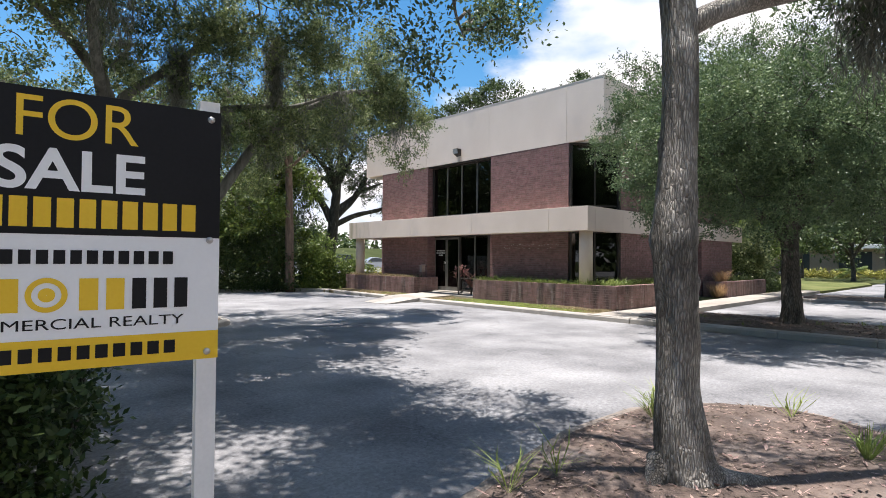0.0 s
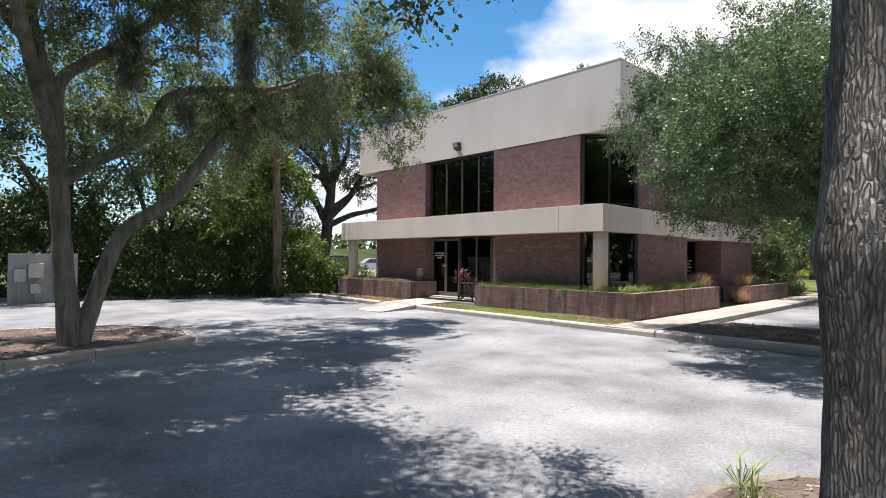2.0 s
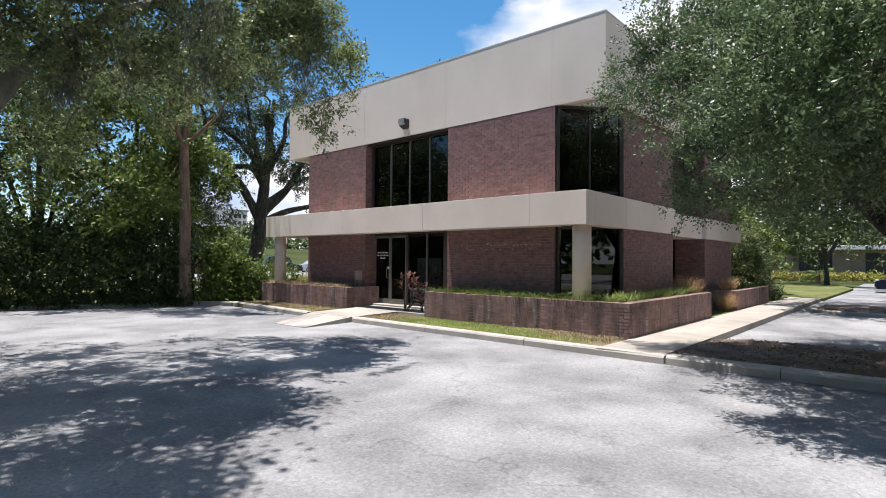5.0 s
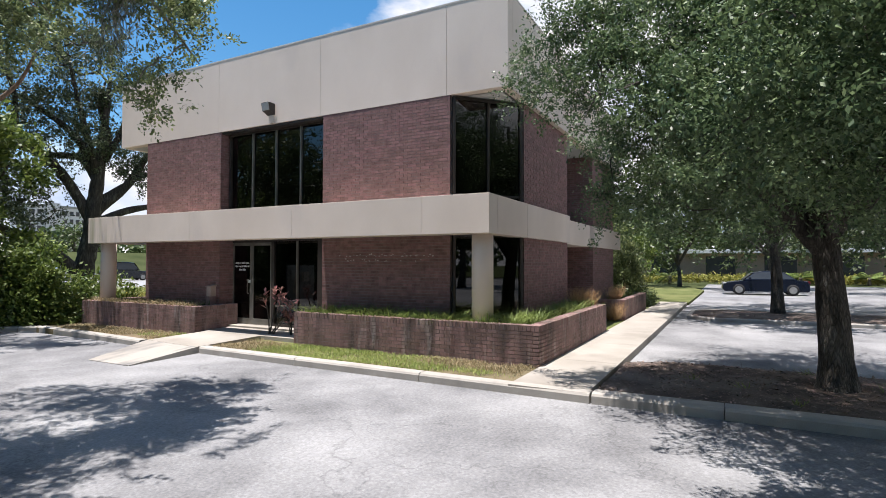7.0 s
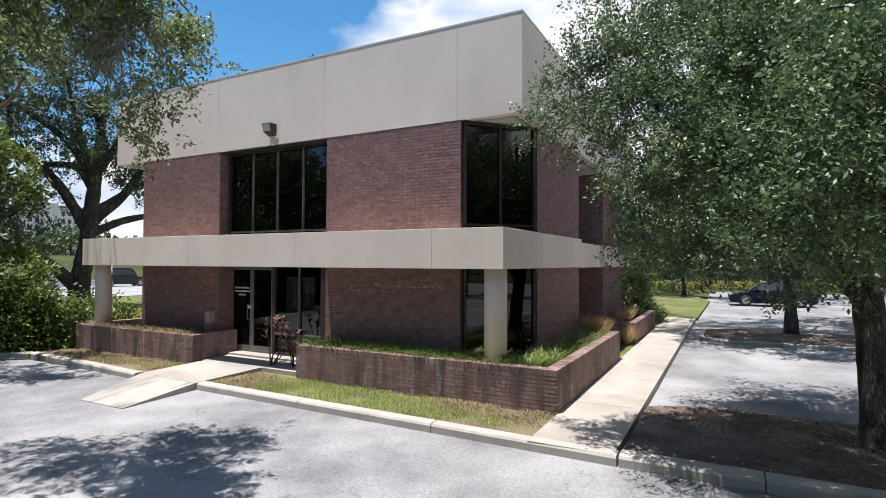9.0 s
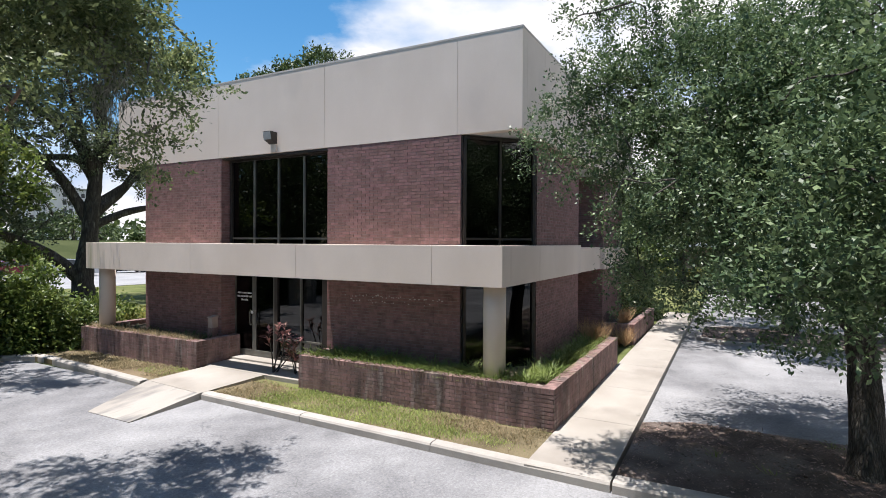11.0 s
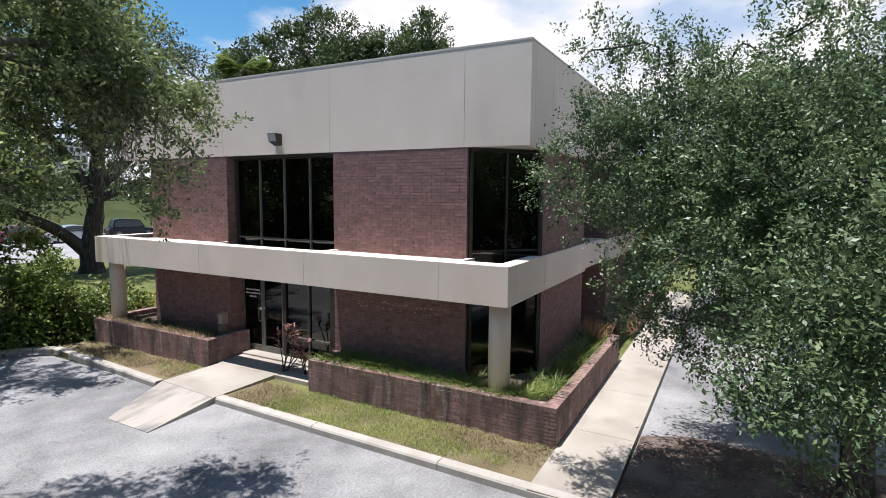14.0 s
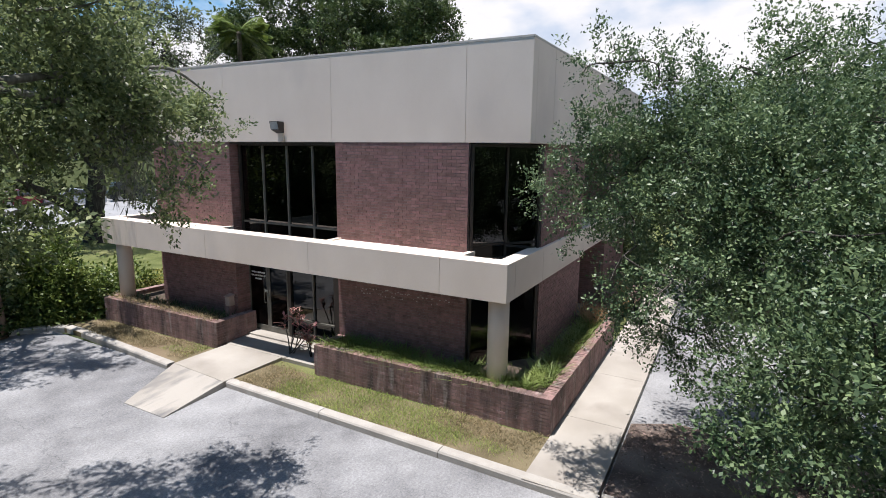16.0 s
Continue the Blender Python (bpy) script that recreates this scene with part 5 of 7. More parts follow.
# the forked oak on the left island
tree("forked_oak_tree", (2.1, 11.6, 0.05), "forked live oak with sprawling limbs and hanging moss",
     [([(2.0, 11.6, -0.05), (1.97, 11.6, 0.3), (1.85, 11.62, 1.5), (1.80, 11.62, 2.3), (1.75, 11.64, 3.2), (1.66, 11.64, 4.3), (1.38, 11.66, 5.4), (1.30, 11.7, 6.4), (0.8, 12.1, 7.8)], [0.25, 0.19, 0.155, 0.148, 0.145, 0.13, 0.10, 0.08, 0.04]),
      ([(1.68, 11.64, 4.2), (1.78, 11.6, 4.7), (2.05, 11.58, 5.0), (2.5, 11.5, 5.4), (3.3, 11.2, 6.2), (4.2, 10.6, 6.9)], [0.12, 0.10, 0.095, 0.09, 0.07, 0.03]),
      ([(2.05, 11.6, 0.05), (2.25, 11.58, 0.7), (2.5, 11.5, 1.6), (2.75, 11.43, 2.15), (3.4, 11.2, 2.7), (3.9, 10.95, 3.5), (4.3, 10.72, 4.15), (5.3, 10.5, 5.0), (6.6, 10.5, 5.7), (8.4, 11.2, 6.1)], [0.20, 0.14, 0.125, 0.125, 0.12, 0.11, 0.095, 0.075, 0.05, 0.02]),
      ([(1.77, 11.63, 2.9), (2.3, 11.45, 3.35), (2.95, 11.28, 3.8), (3.2, 11.24, 4.35), (3.45, 11.15, 4.7), (4.12, 10.8, 4.87), (5.0, 10.5, 5.0), (6.0, 10.2, 5.5)], [0.11, 0.10, 0.10, 0.085, 0.075, 0.065, 0.05, 0.02]),
      ([(1.75, 11.7, 3.4), (1.3, 10.9, 4.6), (0.9, 9.6, 5.8), (1.0, 8.0, 6.6), (1.2, 6.2, 7.2)], [0.12, 0.1, 0.08, 0.05, 0.02]),
      ([(1.35, 11.68, 5.2), (0.4, 11.2, 6.0), (-1.2, 10.2, 6.6), (-2.4, 8.6, 7.0)], [0.10, 0.08, 0.05, 0.02]),
      ([(6.6, 10.45, 5.7), (8.2, 10.7, 5.5), (9.4, 10.9, 4.8)], [0.05, 0.03, 0.008]),
      ([(8.4, 11.2, 6.1), (9.0, 11.1, 6.2), (9.6, 11.1, 5.9)], [0.03, 0.02, 0.008])],
     [(2.0, 12.2, 7.4, 3.0, 2.8, 1.5, 900), (0.2, 9.6, 6.2, 1.9, 1.6, 1.0, 520), (4.6, 10.8, 6.9, 2.3, 2.1, 1.5, 900),
      (6.6, 10.6, 6.4, 1.7, 1.6, 1.4, 700), (8.3, 11.9, 6.3, 1.1, 1.1, 1.2, 640), (9.5, 10.9, 4.7, 0.32, 0.3, 0.55, 60), (9.3, 12.3, 4.75, 0.24, 0.22, 0.5, 46), (9.3, 11.8, 4.4, 0.22, 0.2, 0.5, 40),
      (9.3, 11.3, 4.9, 0.32, 0.3, 0.55, 80), (9.6, 10.9, 4.35, 0.2, 0.18, 0.45, 40), (9.1, 11.0, 5.2, 0.35, 0.3, 0.5, 70), (8.9, 11.0, 4.5, 0.28, 0.25, 0.55, 50), (9.3, 11.2, 5.3, 0.6, 0.5, 0.6, 110),
      (8.6, 10.9, 5.3, 0.9, 0.7, 0.8, 300), (9.1, 11.5, 5.8, 0.5, 0.5, 0.6, 80), (7.8, 10.4, 5.2, 0.6, 0.6, 0.7, 90), (8.6, 11.8, 6.8, 0.7, 0.7, 0.7, 130), (5.6, 13.2, 6.0, 2.4, 2.1, 1.7, 700),
      (3.4, 14.5, 5.6, 2.4, 1.9, 1.7, 620), (2.7, 10.5, 5.6, 1.5, 1.0, 0.8, 420), (4.7, 10.3, 5.9, 1.4, 1.0, 1.0, 520), (5.4, 10.7, 4.5, 1.0, 0.8, 0.7, 260), (6.4, 10.6, 4.8, 1.1, 0.9, 0.9, 420), (1.2, 10.6, 5.6, 1.5, 1.3, 0.9, 420),
      (5.3, 9.8, 6.5, 1.3, 1.0, 0.9, 420), (7.4, 10.6, 5.8, 1.2, 1.0, 1.0, 540), (3.0, 9.8, 6.4, 1.7, 1.2, 0.9, 520), (4.6, 11.6, 3.9, 0.9, 0.8, 0.6, 150), (8.2, 12.9, 6.4, 1.7, 1.5, 1.4, 420), (0.6, 12.8, 5.4, 1.6, 1.4, 1.1, 420), (2.3, 12.6, 4.6, 1.2, 0.9, 0.8, 260),
      (3.5, 10.3, 4.0, 1.0, 0.6, 0.7, 190), (4.5, 10.0, 4.3, 1.1, 0.7, 0.8, 260), (2.6, 10.7, 3.5, 0.7, 0.5, 0.6, 110), (5.7, 10.0, 4.7, 1.0, 0.7, 0.8, 260), (4.2, 12.6, 3.4, 1.2, 0.8, 0.8, 220), (1.0, 11.0, 3.9, 0.8, 0.6, 0.7, 130)],
     M_LEAF, M_BARK_MOSSY, bunch=10, radius=0.27, per=34, size=0.062, twigs=520, bark_seg=20, amp=0.12, step=0.10, length=0.3, jitter=0.045, gap=0.07, grain=1.1, bough=0.9,
     moss=[(2.75, 11.4, 5.9, 0.13, 1.1, 210), (4.5, 10.5, 6.3, 0.12, 1.3, 230), (4.6, 10.8, 4.5, 0.12, 0.8, 70), (3.6, 11.0, 4.6, 0.1, 0.6, 40), (6.0, 10.2, 5.4, 0.15, 1.2, 60), (5.2, 10.6, 4.9, 0.12, 0.8, 40), (1.0, 8.6, 5.8, 0.2, 1.1, 60), (8.0, 10.6, 5.6, 0.14, 0.9, 50)],
     seed=2.0, dense_size=0.11, dense_per=26, dense_gap=-0.08,
     dense=[(0.0, 9.4, 6.9, 2.6, 2.5, 1.1, 900), (2.3, 7.9, 7.5, 1.9, 1.6, 0.9, 700), (1.2, 6.0, 7.2, 1.6, 1.6, 0.8, 460), (4.4, 9.2, 7.5, 1.4, 1.1, 0.8, 320), (-2.0, 12.0, 6.8, 2.4, 2.6, 1.4, 360),
            # the lobes above z 8 are out of view, added to deepen the shade below
            (0.2, 6.2, 7.4, 2.3, 2.0, 0.8, 800), (1.5, 5.2, 7.6, 1.3, 1.2, 0.7, 340), (-2.6, 7.6, 7.2, 2.2, 2.4, 0.9, 620), (-2.4, 4.4, 7.4, 2.2, 2.0, 0.9, 480), (-0.4, 3.8, 7.6, 1.5, 1.4, 0.7, 300), (1.6, 10.6, 8.6, 2.4, 2.2, 0.9, 420), (2.2, 13.0, 8.9, 2.6, 2.3, 0.9, 360), (-1.5, 10.5, 8.8, 2.4, 2.4, 0.8, 420), (0.6, 7.6, 8.6, 2.2, 2.0, 0.7, 420), (-3.6, 5.6, 8.4, 2.0, 2.4, 0.8, 420), (0.6, 3.9, 7.4, 1.5, 1.1, 0.6, 520)])

# the oak on the mulched island by the side walk
tree("oak_tree", (13.45, 2.75, 0.1), "dense dark green oak in the mulched island by the side walk",
     [([(13.45, 2.75, 0.0), (13.46, 2.76, 0.35), (13.5, 2.8, 1.2), (13.62, 2.85, 2.1), (13.7, 2.9, 3.2), (13.6, 2.9, 4.6), (13.5, 2.8, 6.2)], [0.34, 0.23, 0.19, 0.18, 0.15, 0.1, 0.04]),
      ([(13.6, 2.85, 2.0), (13.2, 3.6, 2.9), (12.8, 4.5, 3.8), (12.6, 5.3, 4.6)], [0.12, 0.1, 0.07, 0.03]),
      ([(13.6, 2.85, 2.2), (12.8, 2.4, 3.0), (11.8, 2.0, 3.8), (11.0, 1.7, 4.4)], [0.12, 0.09, 0.06, 0.02]),
      ([(13.65, 2.9, 2.4), (14.4, 3.6, 3.4), (15.2, 4.4, 4.4)], [0.11, 0.08, 0.03]),
      ([(13.65, 2.8, 2.3), (14.3, 1.8, 3.4), (14.8, 0.8, 4.4)], [0.11, 0.08, 0.03])],
     [(13.3, 2.8, 4.8, 2.6, 2.6, 1.8, 620), (12.3, 5.0, 4.7, 1.7, 1.4, 1.6, 720), (11.4, 1.4, 4.3, 2.2, 2.2, 1.9, 700), (12.3, 5.85, 5.3, 0.75, 0.6, 1.25, 240),
      (11.0, 3.2, 3.7, 1.4, 1.3, 1.4, 430), (12.4, -0.4, 4.7, 2.2, 2.2, 1.8, 360), (12.4, 2.9, 5.3, 1.9, 2.0, 0.9, 360), (12.3, 4.9, 3.1, 1.3, 1.1, 0.9, 300), (10.6, -0.4, 4.2, 1.6, 1.7, 1.6, 260),
      (12.0, 6.15, 4.9, 0.8, 0.5, 1.1, 150), (10.1, 2.2, 4.3, 1.5, 1.7, 1.4, 476), (9.6, 3.0, 4.4, 0.9, 1.0, 1.0, 230), (13.8, 3.0, 3.3, 2.0, 1.9, 0.9, 300), (11.4, 2.7, 2.9, 1.3, 1.4, 0.8, 340),
      (12.3, 4.2, 2.8, 0.9, 0.8, 0.6, 127), (10.8, 1.0, 3.0, 1.2, 1.2, 0.9, 255), (9.6, 1.9, 4.3, 1.3, 1.5, 1.1, 330), (10.7, 3.6, 3.0, 0.9, 0.9, 0.7, 190), (8.7, 3.6, 3.4, 0.9, 0.8, 0.7, 210), (9.3, 3.0, 3.5, 1.0, 1.0, 0.8, 220), (8.7, 4.2, 2.9, 0.22, 0.2, 0.35, 24), (9.4, 4.0, 3.1, 0.5, 0.4, 0.5, 60), (8.4, 2.6, 4.0, 0.9, 0.9, 0.7, 170), (11.2, 4.3, 2.7, 0.3, 0.3, 0.4, 24),
      (10.6, 4.2, 2.8, 0.35, 0.3, 0.4, 34), (10.2, 2.4, 2.6, 1.0, 1.0, 0.6, 150), (9.9, 3.1, 2.7, 0.4, 0.5, 0.4, 44), (10.6, 4.2, 4.4, 1.1, 1.1, 1.3, 330), (11.6, 5.3, 4.1, 0.9, 0.8, 1.1, 180), (10.2, 3.9, 2.55, 0.2, 0.18, 0.35, 20), (11.8, 3.6, 2.25, 0.12, 0.12, 0.35, 12), (10.9, 2.6, 2.3, 0.5, 0.5, 0.35, 50), (12.6, 3.8, 4.6, 1.5, 1.6, 1.2, 340), (11.2, 2.0, 4.0, 1.3, 1.3, 1.0, 260), (12.4, 4.9, 5.4, 1.0, 1.0, 0.9, 200), (11.4, 3.4, 5.2, 1.1, 1.2, 0.8, 200), (13.6, 1.2, 2.75, 1.8, 1.6, 0.5, 230), (14.6, 3.8, 2.75, 1.4, 1.3, 0.45, 170), (12.4, 0.6, 2.6, 1.2, 1.2, 0.45, 150), (15.4, 2.0, 2.9, 1.4, 1.4, 0.5, 150)]
     + [(x, y, top - 0.55, 0.2, 0.19, 0.75, 40) for x, y, top in ((12.1, 6.1, 6.75), (12.2, 5.8, 6.5), (11.9, 5.3, 6.6), (12.0, 4.7, 6.6), (11.6, 4.2, 6.5), (12.2, 3.6, 6.7), (12.3, 4.9, 6.4), (12.0, 4.5, 6.5), (12.3, 4.1, 6.7), (12.0, 3.85, 6.6),
                                                                  (11.2, 3.7, 6.3), (12.0, 3.2, 6.6), (11.4, 2.8, 6.4), (12.6, 3.4, 6.8), (10.8, 4.4, 5.9), (10.3, 3.2, 5.9), (12.8, 2.3, 6.9))],
     M_LEAF_GREY, M_BARK_DARK, bunch=11, radius=0.28, per=34, size=0.05, tufted=34, twigs=420, bark_seg=24, amp=0.10, step=0.08, length=0.25, jitter=0.042, hollow=0.55, gap=-0.42, grain=1.25, seed=3.0, bough=0.7, dense_per=22, dense_gap=-0.35,
     dense=[(15.6, 3.4, 5.0, 2.2, 2.2, 1.5, 800), (14.8, 1.0, 4.8, 2.3, 2.1, 1.7, 640), (13.4, -2.6, 4.6, 2.2, 2.0, 1.7, 220), (14.6, 4.4, 4.2, 1.7, 1.6, 1.3, 420), (13.9, 2.6, 4.6, 1.7, 1.8, 1.3, 420)], dense_size=0.088)


def plain_oak(x, y, height, spread, leaf, label, seed, n=700, per=34, size=0.16, low=0.35, name="oak_tree", fork=0.28, thick=0.02, gap=-0.22):
    rng = random.Random(seed)
    limbs = [([(x, y, -0.1), (x + 0.1, y, height * 0.12), (x + 0.15, y + 0.1, height * fork), (x + 0.1, y + 0.2, height * 0.55), (x, y, height * 0.82)],
              [height * thick * 1.5, height * thick * 1.05, height * thick * 0.9, height * thick * 0.55, 0.04])]
    lobes = [(x, y, height * 0.72, spread * 0.6, spread * 0.6, height * 0.25, n * 0.3)]
    for k in range(6):
        a = k * math.pi / 3 + rng.uniform(-0.3, 0.3)
        r = spread * rng.uniform(0.5, 0.7)
        z = height * rng.uniform(low + 0.12, 0.72)
        tip = (x + r * math.cos(a), y + r * math.sin(a), z)
        limbs.append(([(x + 0.12, y + 0.08, height * fork * 0.9), (x + r * 0.45 * math.cos(a), y + r * 0.45 * math.sin(a), (height * fork + z) / 2 + 0.4), tip], [height * thick * 0.6, height * thick * 0.4, 0.03]))
        lobes.append((*tip, spread * 0.48, spread * 0.48, height * 0.16, n * 0.13))
    return tree(name, (x, y, 0.0), label, limbs, lobes, leaf, M_BARK_DARK, per=per, size=size, twigs=46, bark_seg=10, amp=0.08, step=0.4, length=size * 2.2,
                jitter=size * 0.7, seed=seed + 0.5, hollow=0.5, gap=gap, reach=spread * 0.6, bunch=9, radius=spread * 0.12, grain=2.2 / spread + 0.3)


# the sprawling old oak behind the left end
tree("old_oak_tree", (20.8, 34.8, 0.0), "huge sprawling live oak with dark crooked limbs",
     [([(20.8, 34.8, -0.1), (20.7, 34.8, 1.2), (20.9, 34.6, 3.0), (21.0, 34.4, 5.0), (21.2, 34.2, 8.0), (21.5, 34.0, 12.0)], [0.70, 0.48, 0.42, 0.38, 0.26, 0.08]),
      ([(20.7, 34.8, 1.0), (19.4, 35.2, 2.4), (17.6, 35.6, 3.4), (15.0, 36.2, 4.6), (12.5, 36.5, 6.0)], [0.34, 0.29, 0.24, 0.18, 0.07]),
      ([(20.9, 34.6, 4.2), (19.8, 35.2, 6.5), (18.0, 36.0, 8.4), (15.5, 36.5, 9.4), (13.0, 37.0, 10.0)], [0.29, 0.24, 0.19, 0.14, 0.05]),
      ([(21.0, 34.4, 4.6), (22.4, 33.8, 6.2), (23.4, 33.4, 8.2), (24.6, 33.0, 10.8)], [0.29, 0.23, 0.16, 0.05]),
      ([(21.0, 34.4, 4.0), (22.6, 34.0, 4.8), (24.6, 33.4, 5.4), (26.4, 33.0, 6.4)], [0.23, 0.19, 0.14, 0.05]),
      ([(21.1, 34.3, 6.4), (20.2, 34.0, 9.0), (19.2, 33.5, 11.8)], [0.23, 0.16, 0.05]),
      ([(21.1, 34.5, 6.5), (20.5, 34.8, 8.2), (19.7, 35.2, 9.2), (18.2, 36.0, 10.3), (16.4, 36.6, 10.6)], [0.26, 0.20, 0.16, 0.11, 0.04]),
      ([(21.2, 34.4, 7.0), (21.6, 34.2, 8.7), (21.2, 34.4, 10.3), (21.6, 34.6, 12.0)], [0.22, 0.17, 0.12, 0.04]),
      ([(21.4, 34.3, 7.4), (22.2, 33.9, 9.4), (22.3, 33.8, 10.8), (23.0, 33.4, 12.2)], [0.20, 0.15, 0.10, 0.04]),
      ([(21.2, 34.4, 5.2), (22.1, 33.9, 6.0), (22.9, 33.5, 6.7), (24.4, 33.0, 7.4)], [0.22, 0.17, 0.13, 0.05]),
      ([(21.1, 34.5, 6.4), (20.4, 34.8, 7.5), (19.0, 35.6, 7.5), (17.6, 36.3, 7.9), (15.6, 37.0, 7.6)], [0.22, 0.18, 0.14, 0.11, 0.04]),
      ([(18.0, 36.0, 8.4), (17.4, 35.0, 10.4), (16.0, 34.0, 12.0)], [0.14, 0.10, 0.04])],
     [(21.0, 34.0, 12.6, 4.5, 4.5, 2.2, 600), (15.5, 36.5, 11.2, 3.8, 3.6, 2.0, 600), (12.5, 36.5, 7.0, 3.2, 3.0, 2.2, 460), (25.0, 33.0, 11.0, 3.4, 3.2, 2.2, 330),
      (27.0, 33.0, 7.0, 2.2, 2.2, 1.4, 130), (18.5, 34.5, 13.5, 3.6, 3.4, 1.8, 180), (16.0, 36.5, 5.2, 2.6, 2.4, 1.4, 620), (18.2, 35.8, 4.2, 1.6, 1.5, 1.0, 240), (17.2, 36.2, 6.6, 1.8, 1.6, 1.0, 260), (17.5, 36.0, 9.0, 2.6, 2.4, 1.4, 380), (13.0, 36.6, 4.0, 2.4, 2.2, 1.5, 620), (23.6, 33.6, 8.6, 2.2, 2.2, 1.5, 260), (19.8, 35.0, 10.2, 2.4, 2.4, 1.4, 320), (10.0, 37.0, 9.5, 3.0, 2.8, 2.2, 300), (20.5, 34.2, 8.2, 2.4, 2.2, 1.6, 230), (22.6, 33.7, 6.9, 1.7, 1.6, 1.0, 130), (19.0, 35.0, 6.4, 1.7, 1.6, 1.0, 120), (24.0, 33.2, 9.6, 1.8, 1.8, 1.2, 120), (25.6, 33.2, 5.4, 1.4, 1.4, 0.8, 70)],
     M_LEAF_OLD, M_BARK_OLD, bunch=9, radius=0.5, per=26, size=0.15, twigs=420, bark_seg=14, amp=0.16, step=0.25, length=0.5, jitter=0.10, gap=-0.13, seed=4.0, reach=4.0, bough=2.0)

tree("oak_tree", (10.8, 21.75, 0.05), "slender oak with a reddish bare trunk beside the hedge",
     [([(10.8, 21.75, 0.0), (10.78, 21.75, 1.5), (10.74, 21.72, 3.5), (10.68, 21.7, 5.6), (10.8, 21.6, 7.4), (10.9, 21.4, 9.0)], [0.24, 0.19, 0.17, 0.15, 0.10, 0.04]),
      ([(10.7, 21.7, 5.2), (10.0, 20.9, 6.2), (9.4, 20.0, 7.0)], [0.09, 0.06, 0.02]), ([(10.7, 21.7, 5.6), (11.4, 20.8, 6.6), (11.4, 19.8, 7.4)], [0.08, 0.05, 0.02]), ([(10.7, 21.7, 5.8), (9.6, 22.4, 7.0), (8.8, 22.8, 7.8)], [0.08, 0.05, 0.02])],
     [(10.4, 20.6, 8.2, 2.4, 2.2, 1.4, 260), (9.4, 19.6, 7.1, 1.6, 1.5, 1.1, 260), (10.4, 18.9, 7.3, 1.2, 1.2, 0.9, 200), (8.8, 22.6, 7.7, 1.9, 1.7, 1.2, 260), (9.8, 21.0, 5.9, 1.3, 1.1, 0.7, 150)],
     M_LEAF, M_BARK_RED, bunch=9, radius=0.34, per=28, size=0.10, twigs=130, bark_seg=14, amp=0.08, step=0.2, length=0.36, jitter=0.07, gap=-0.12, grain=0.9, seed=5.0)
plain_oak(26.7, 2.6, 8.8, 6.4, M_LEAF_FAR, "oak with a bare lower trunk in a small mulched island", 21, 1900, 22, 0.165, low=0.28, fork=0.36, gap=-0.4)
for k, (x, y, h, s) in enumerate(((33.5, -3.5, 9.5, 6.4), (44.5, -7.5, 10, 6.6), (24.0, -9.0, 9.0, 5.5), (48.5, 1.5, 9.0, 6.2), (54, 12, 9, 5.5), (53, -6, 9.0, 6.2), (49, 7.5, 7.0, 4.2), (52, -18, 10, 5.5), (38, -16, 10, 5.5))):
    plain_oak(x, y, h, s, M_LEAF_FAR, "dark green oak at the edge of the parking lot", 31 + k, 440, 18, 0.27, low=0.2)
for k, (x, y, h, s) in enumerate(((12.4, 26.6, 8.0, 2.3), (10.0, 24.2, 9.8, 3.8), (7.4, 26.0, 11.4, 4.4), (4.2, 27.0, 12.6, 4.8), (0.8, 27.6, 12.4, 4.8), (-3.4, 29.4, 10.8, 4.2), (-8.0, 27.0, 10.5, 4.2))):
    plain_oak(x, y, h, s, M_LEAF_BRIGHT if k in (0, 1, 2) else M_LEAF_FAR, "bushy bright green tree behind the hedge" if k < 3 else "bushy dark green tree behind the hedge", 51 + k, 680, 22, 0.19, low=0.05, name="bushy_tree", fork=0.14, thick=0.012)
for k, (x, y, h, s) in enumerate(((32.5, 9.2, 4.6, 1.9), (36.0, 10.6, 5.2, 2.2), (40.5, 12.0, 5.0, 2.2))):
    plain_oak(x, y, h, s, M_LEAF_BRIGHT, "bushy green tree at the lawn behind the office", 61 + k, 420, 32, 0.14, low=0.05, name="bushy_tree", fork=0.14, thick=0.014)
for k, (x, y, h, s) in enumerate(((40.0, 34.8, 19.4, 4.4), (44.6, 28.3, 19.3, 3.9), (43.6, 31.8, 18.6, 3.9), (35.0, 37.4, 16.6, 3.2))):
    limbs = [([(x, y, -0.1), (x + 0.2, y, h * 0.35), (x, y + 0.2, h * 0.62), (x, y, h * 0.86)], [0.42, 0.32, 0.26, 0.06])]
    lobes = [(x, y, h - 2.4, s * 0.62, s * 0.62, 2.6, 260)]
    for j in range(7):
        a, r, z = j * 0.9 + k, s * (0.5 + 0.18 * (j % 2)), h - 3.4 - 1.5 * (j % 3)
        tip = (x + r * math.cos(a), y + r * math.sin(a), z)
        limbs.append(([(x, y + 0.1, h * 0.55), (x + r * 0.5 * math.cos(a), y + r * 0.5 * math.sin(a), z - 1.6), tip], [0.17, 0.1, 0.03]))
        lobes.append((*tip, s * 0.46, s * 0.46, 2.0, 150))
    tree("tall_tree", (x, y, 0.0), "tall rounded dark green tree behind the office", limbs, lobes, M_LEAF_FAR, M_BARK_DARK, per=18, size=0.25, twigs=40, bark_seg=10,
         amp=0.08, step=0.5, length=0.5, jitter=0.14, seed=7.1 + k, hollow=0.6, gap=-0.6, reach=3.0, bunch=9, radius=0.5)
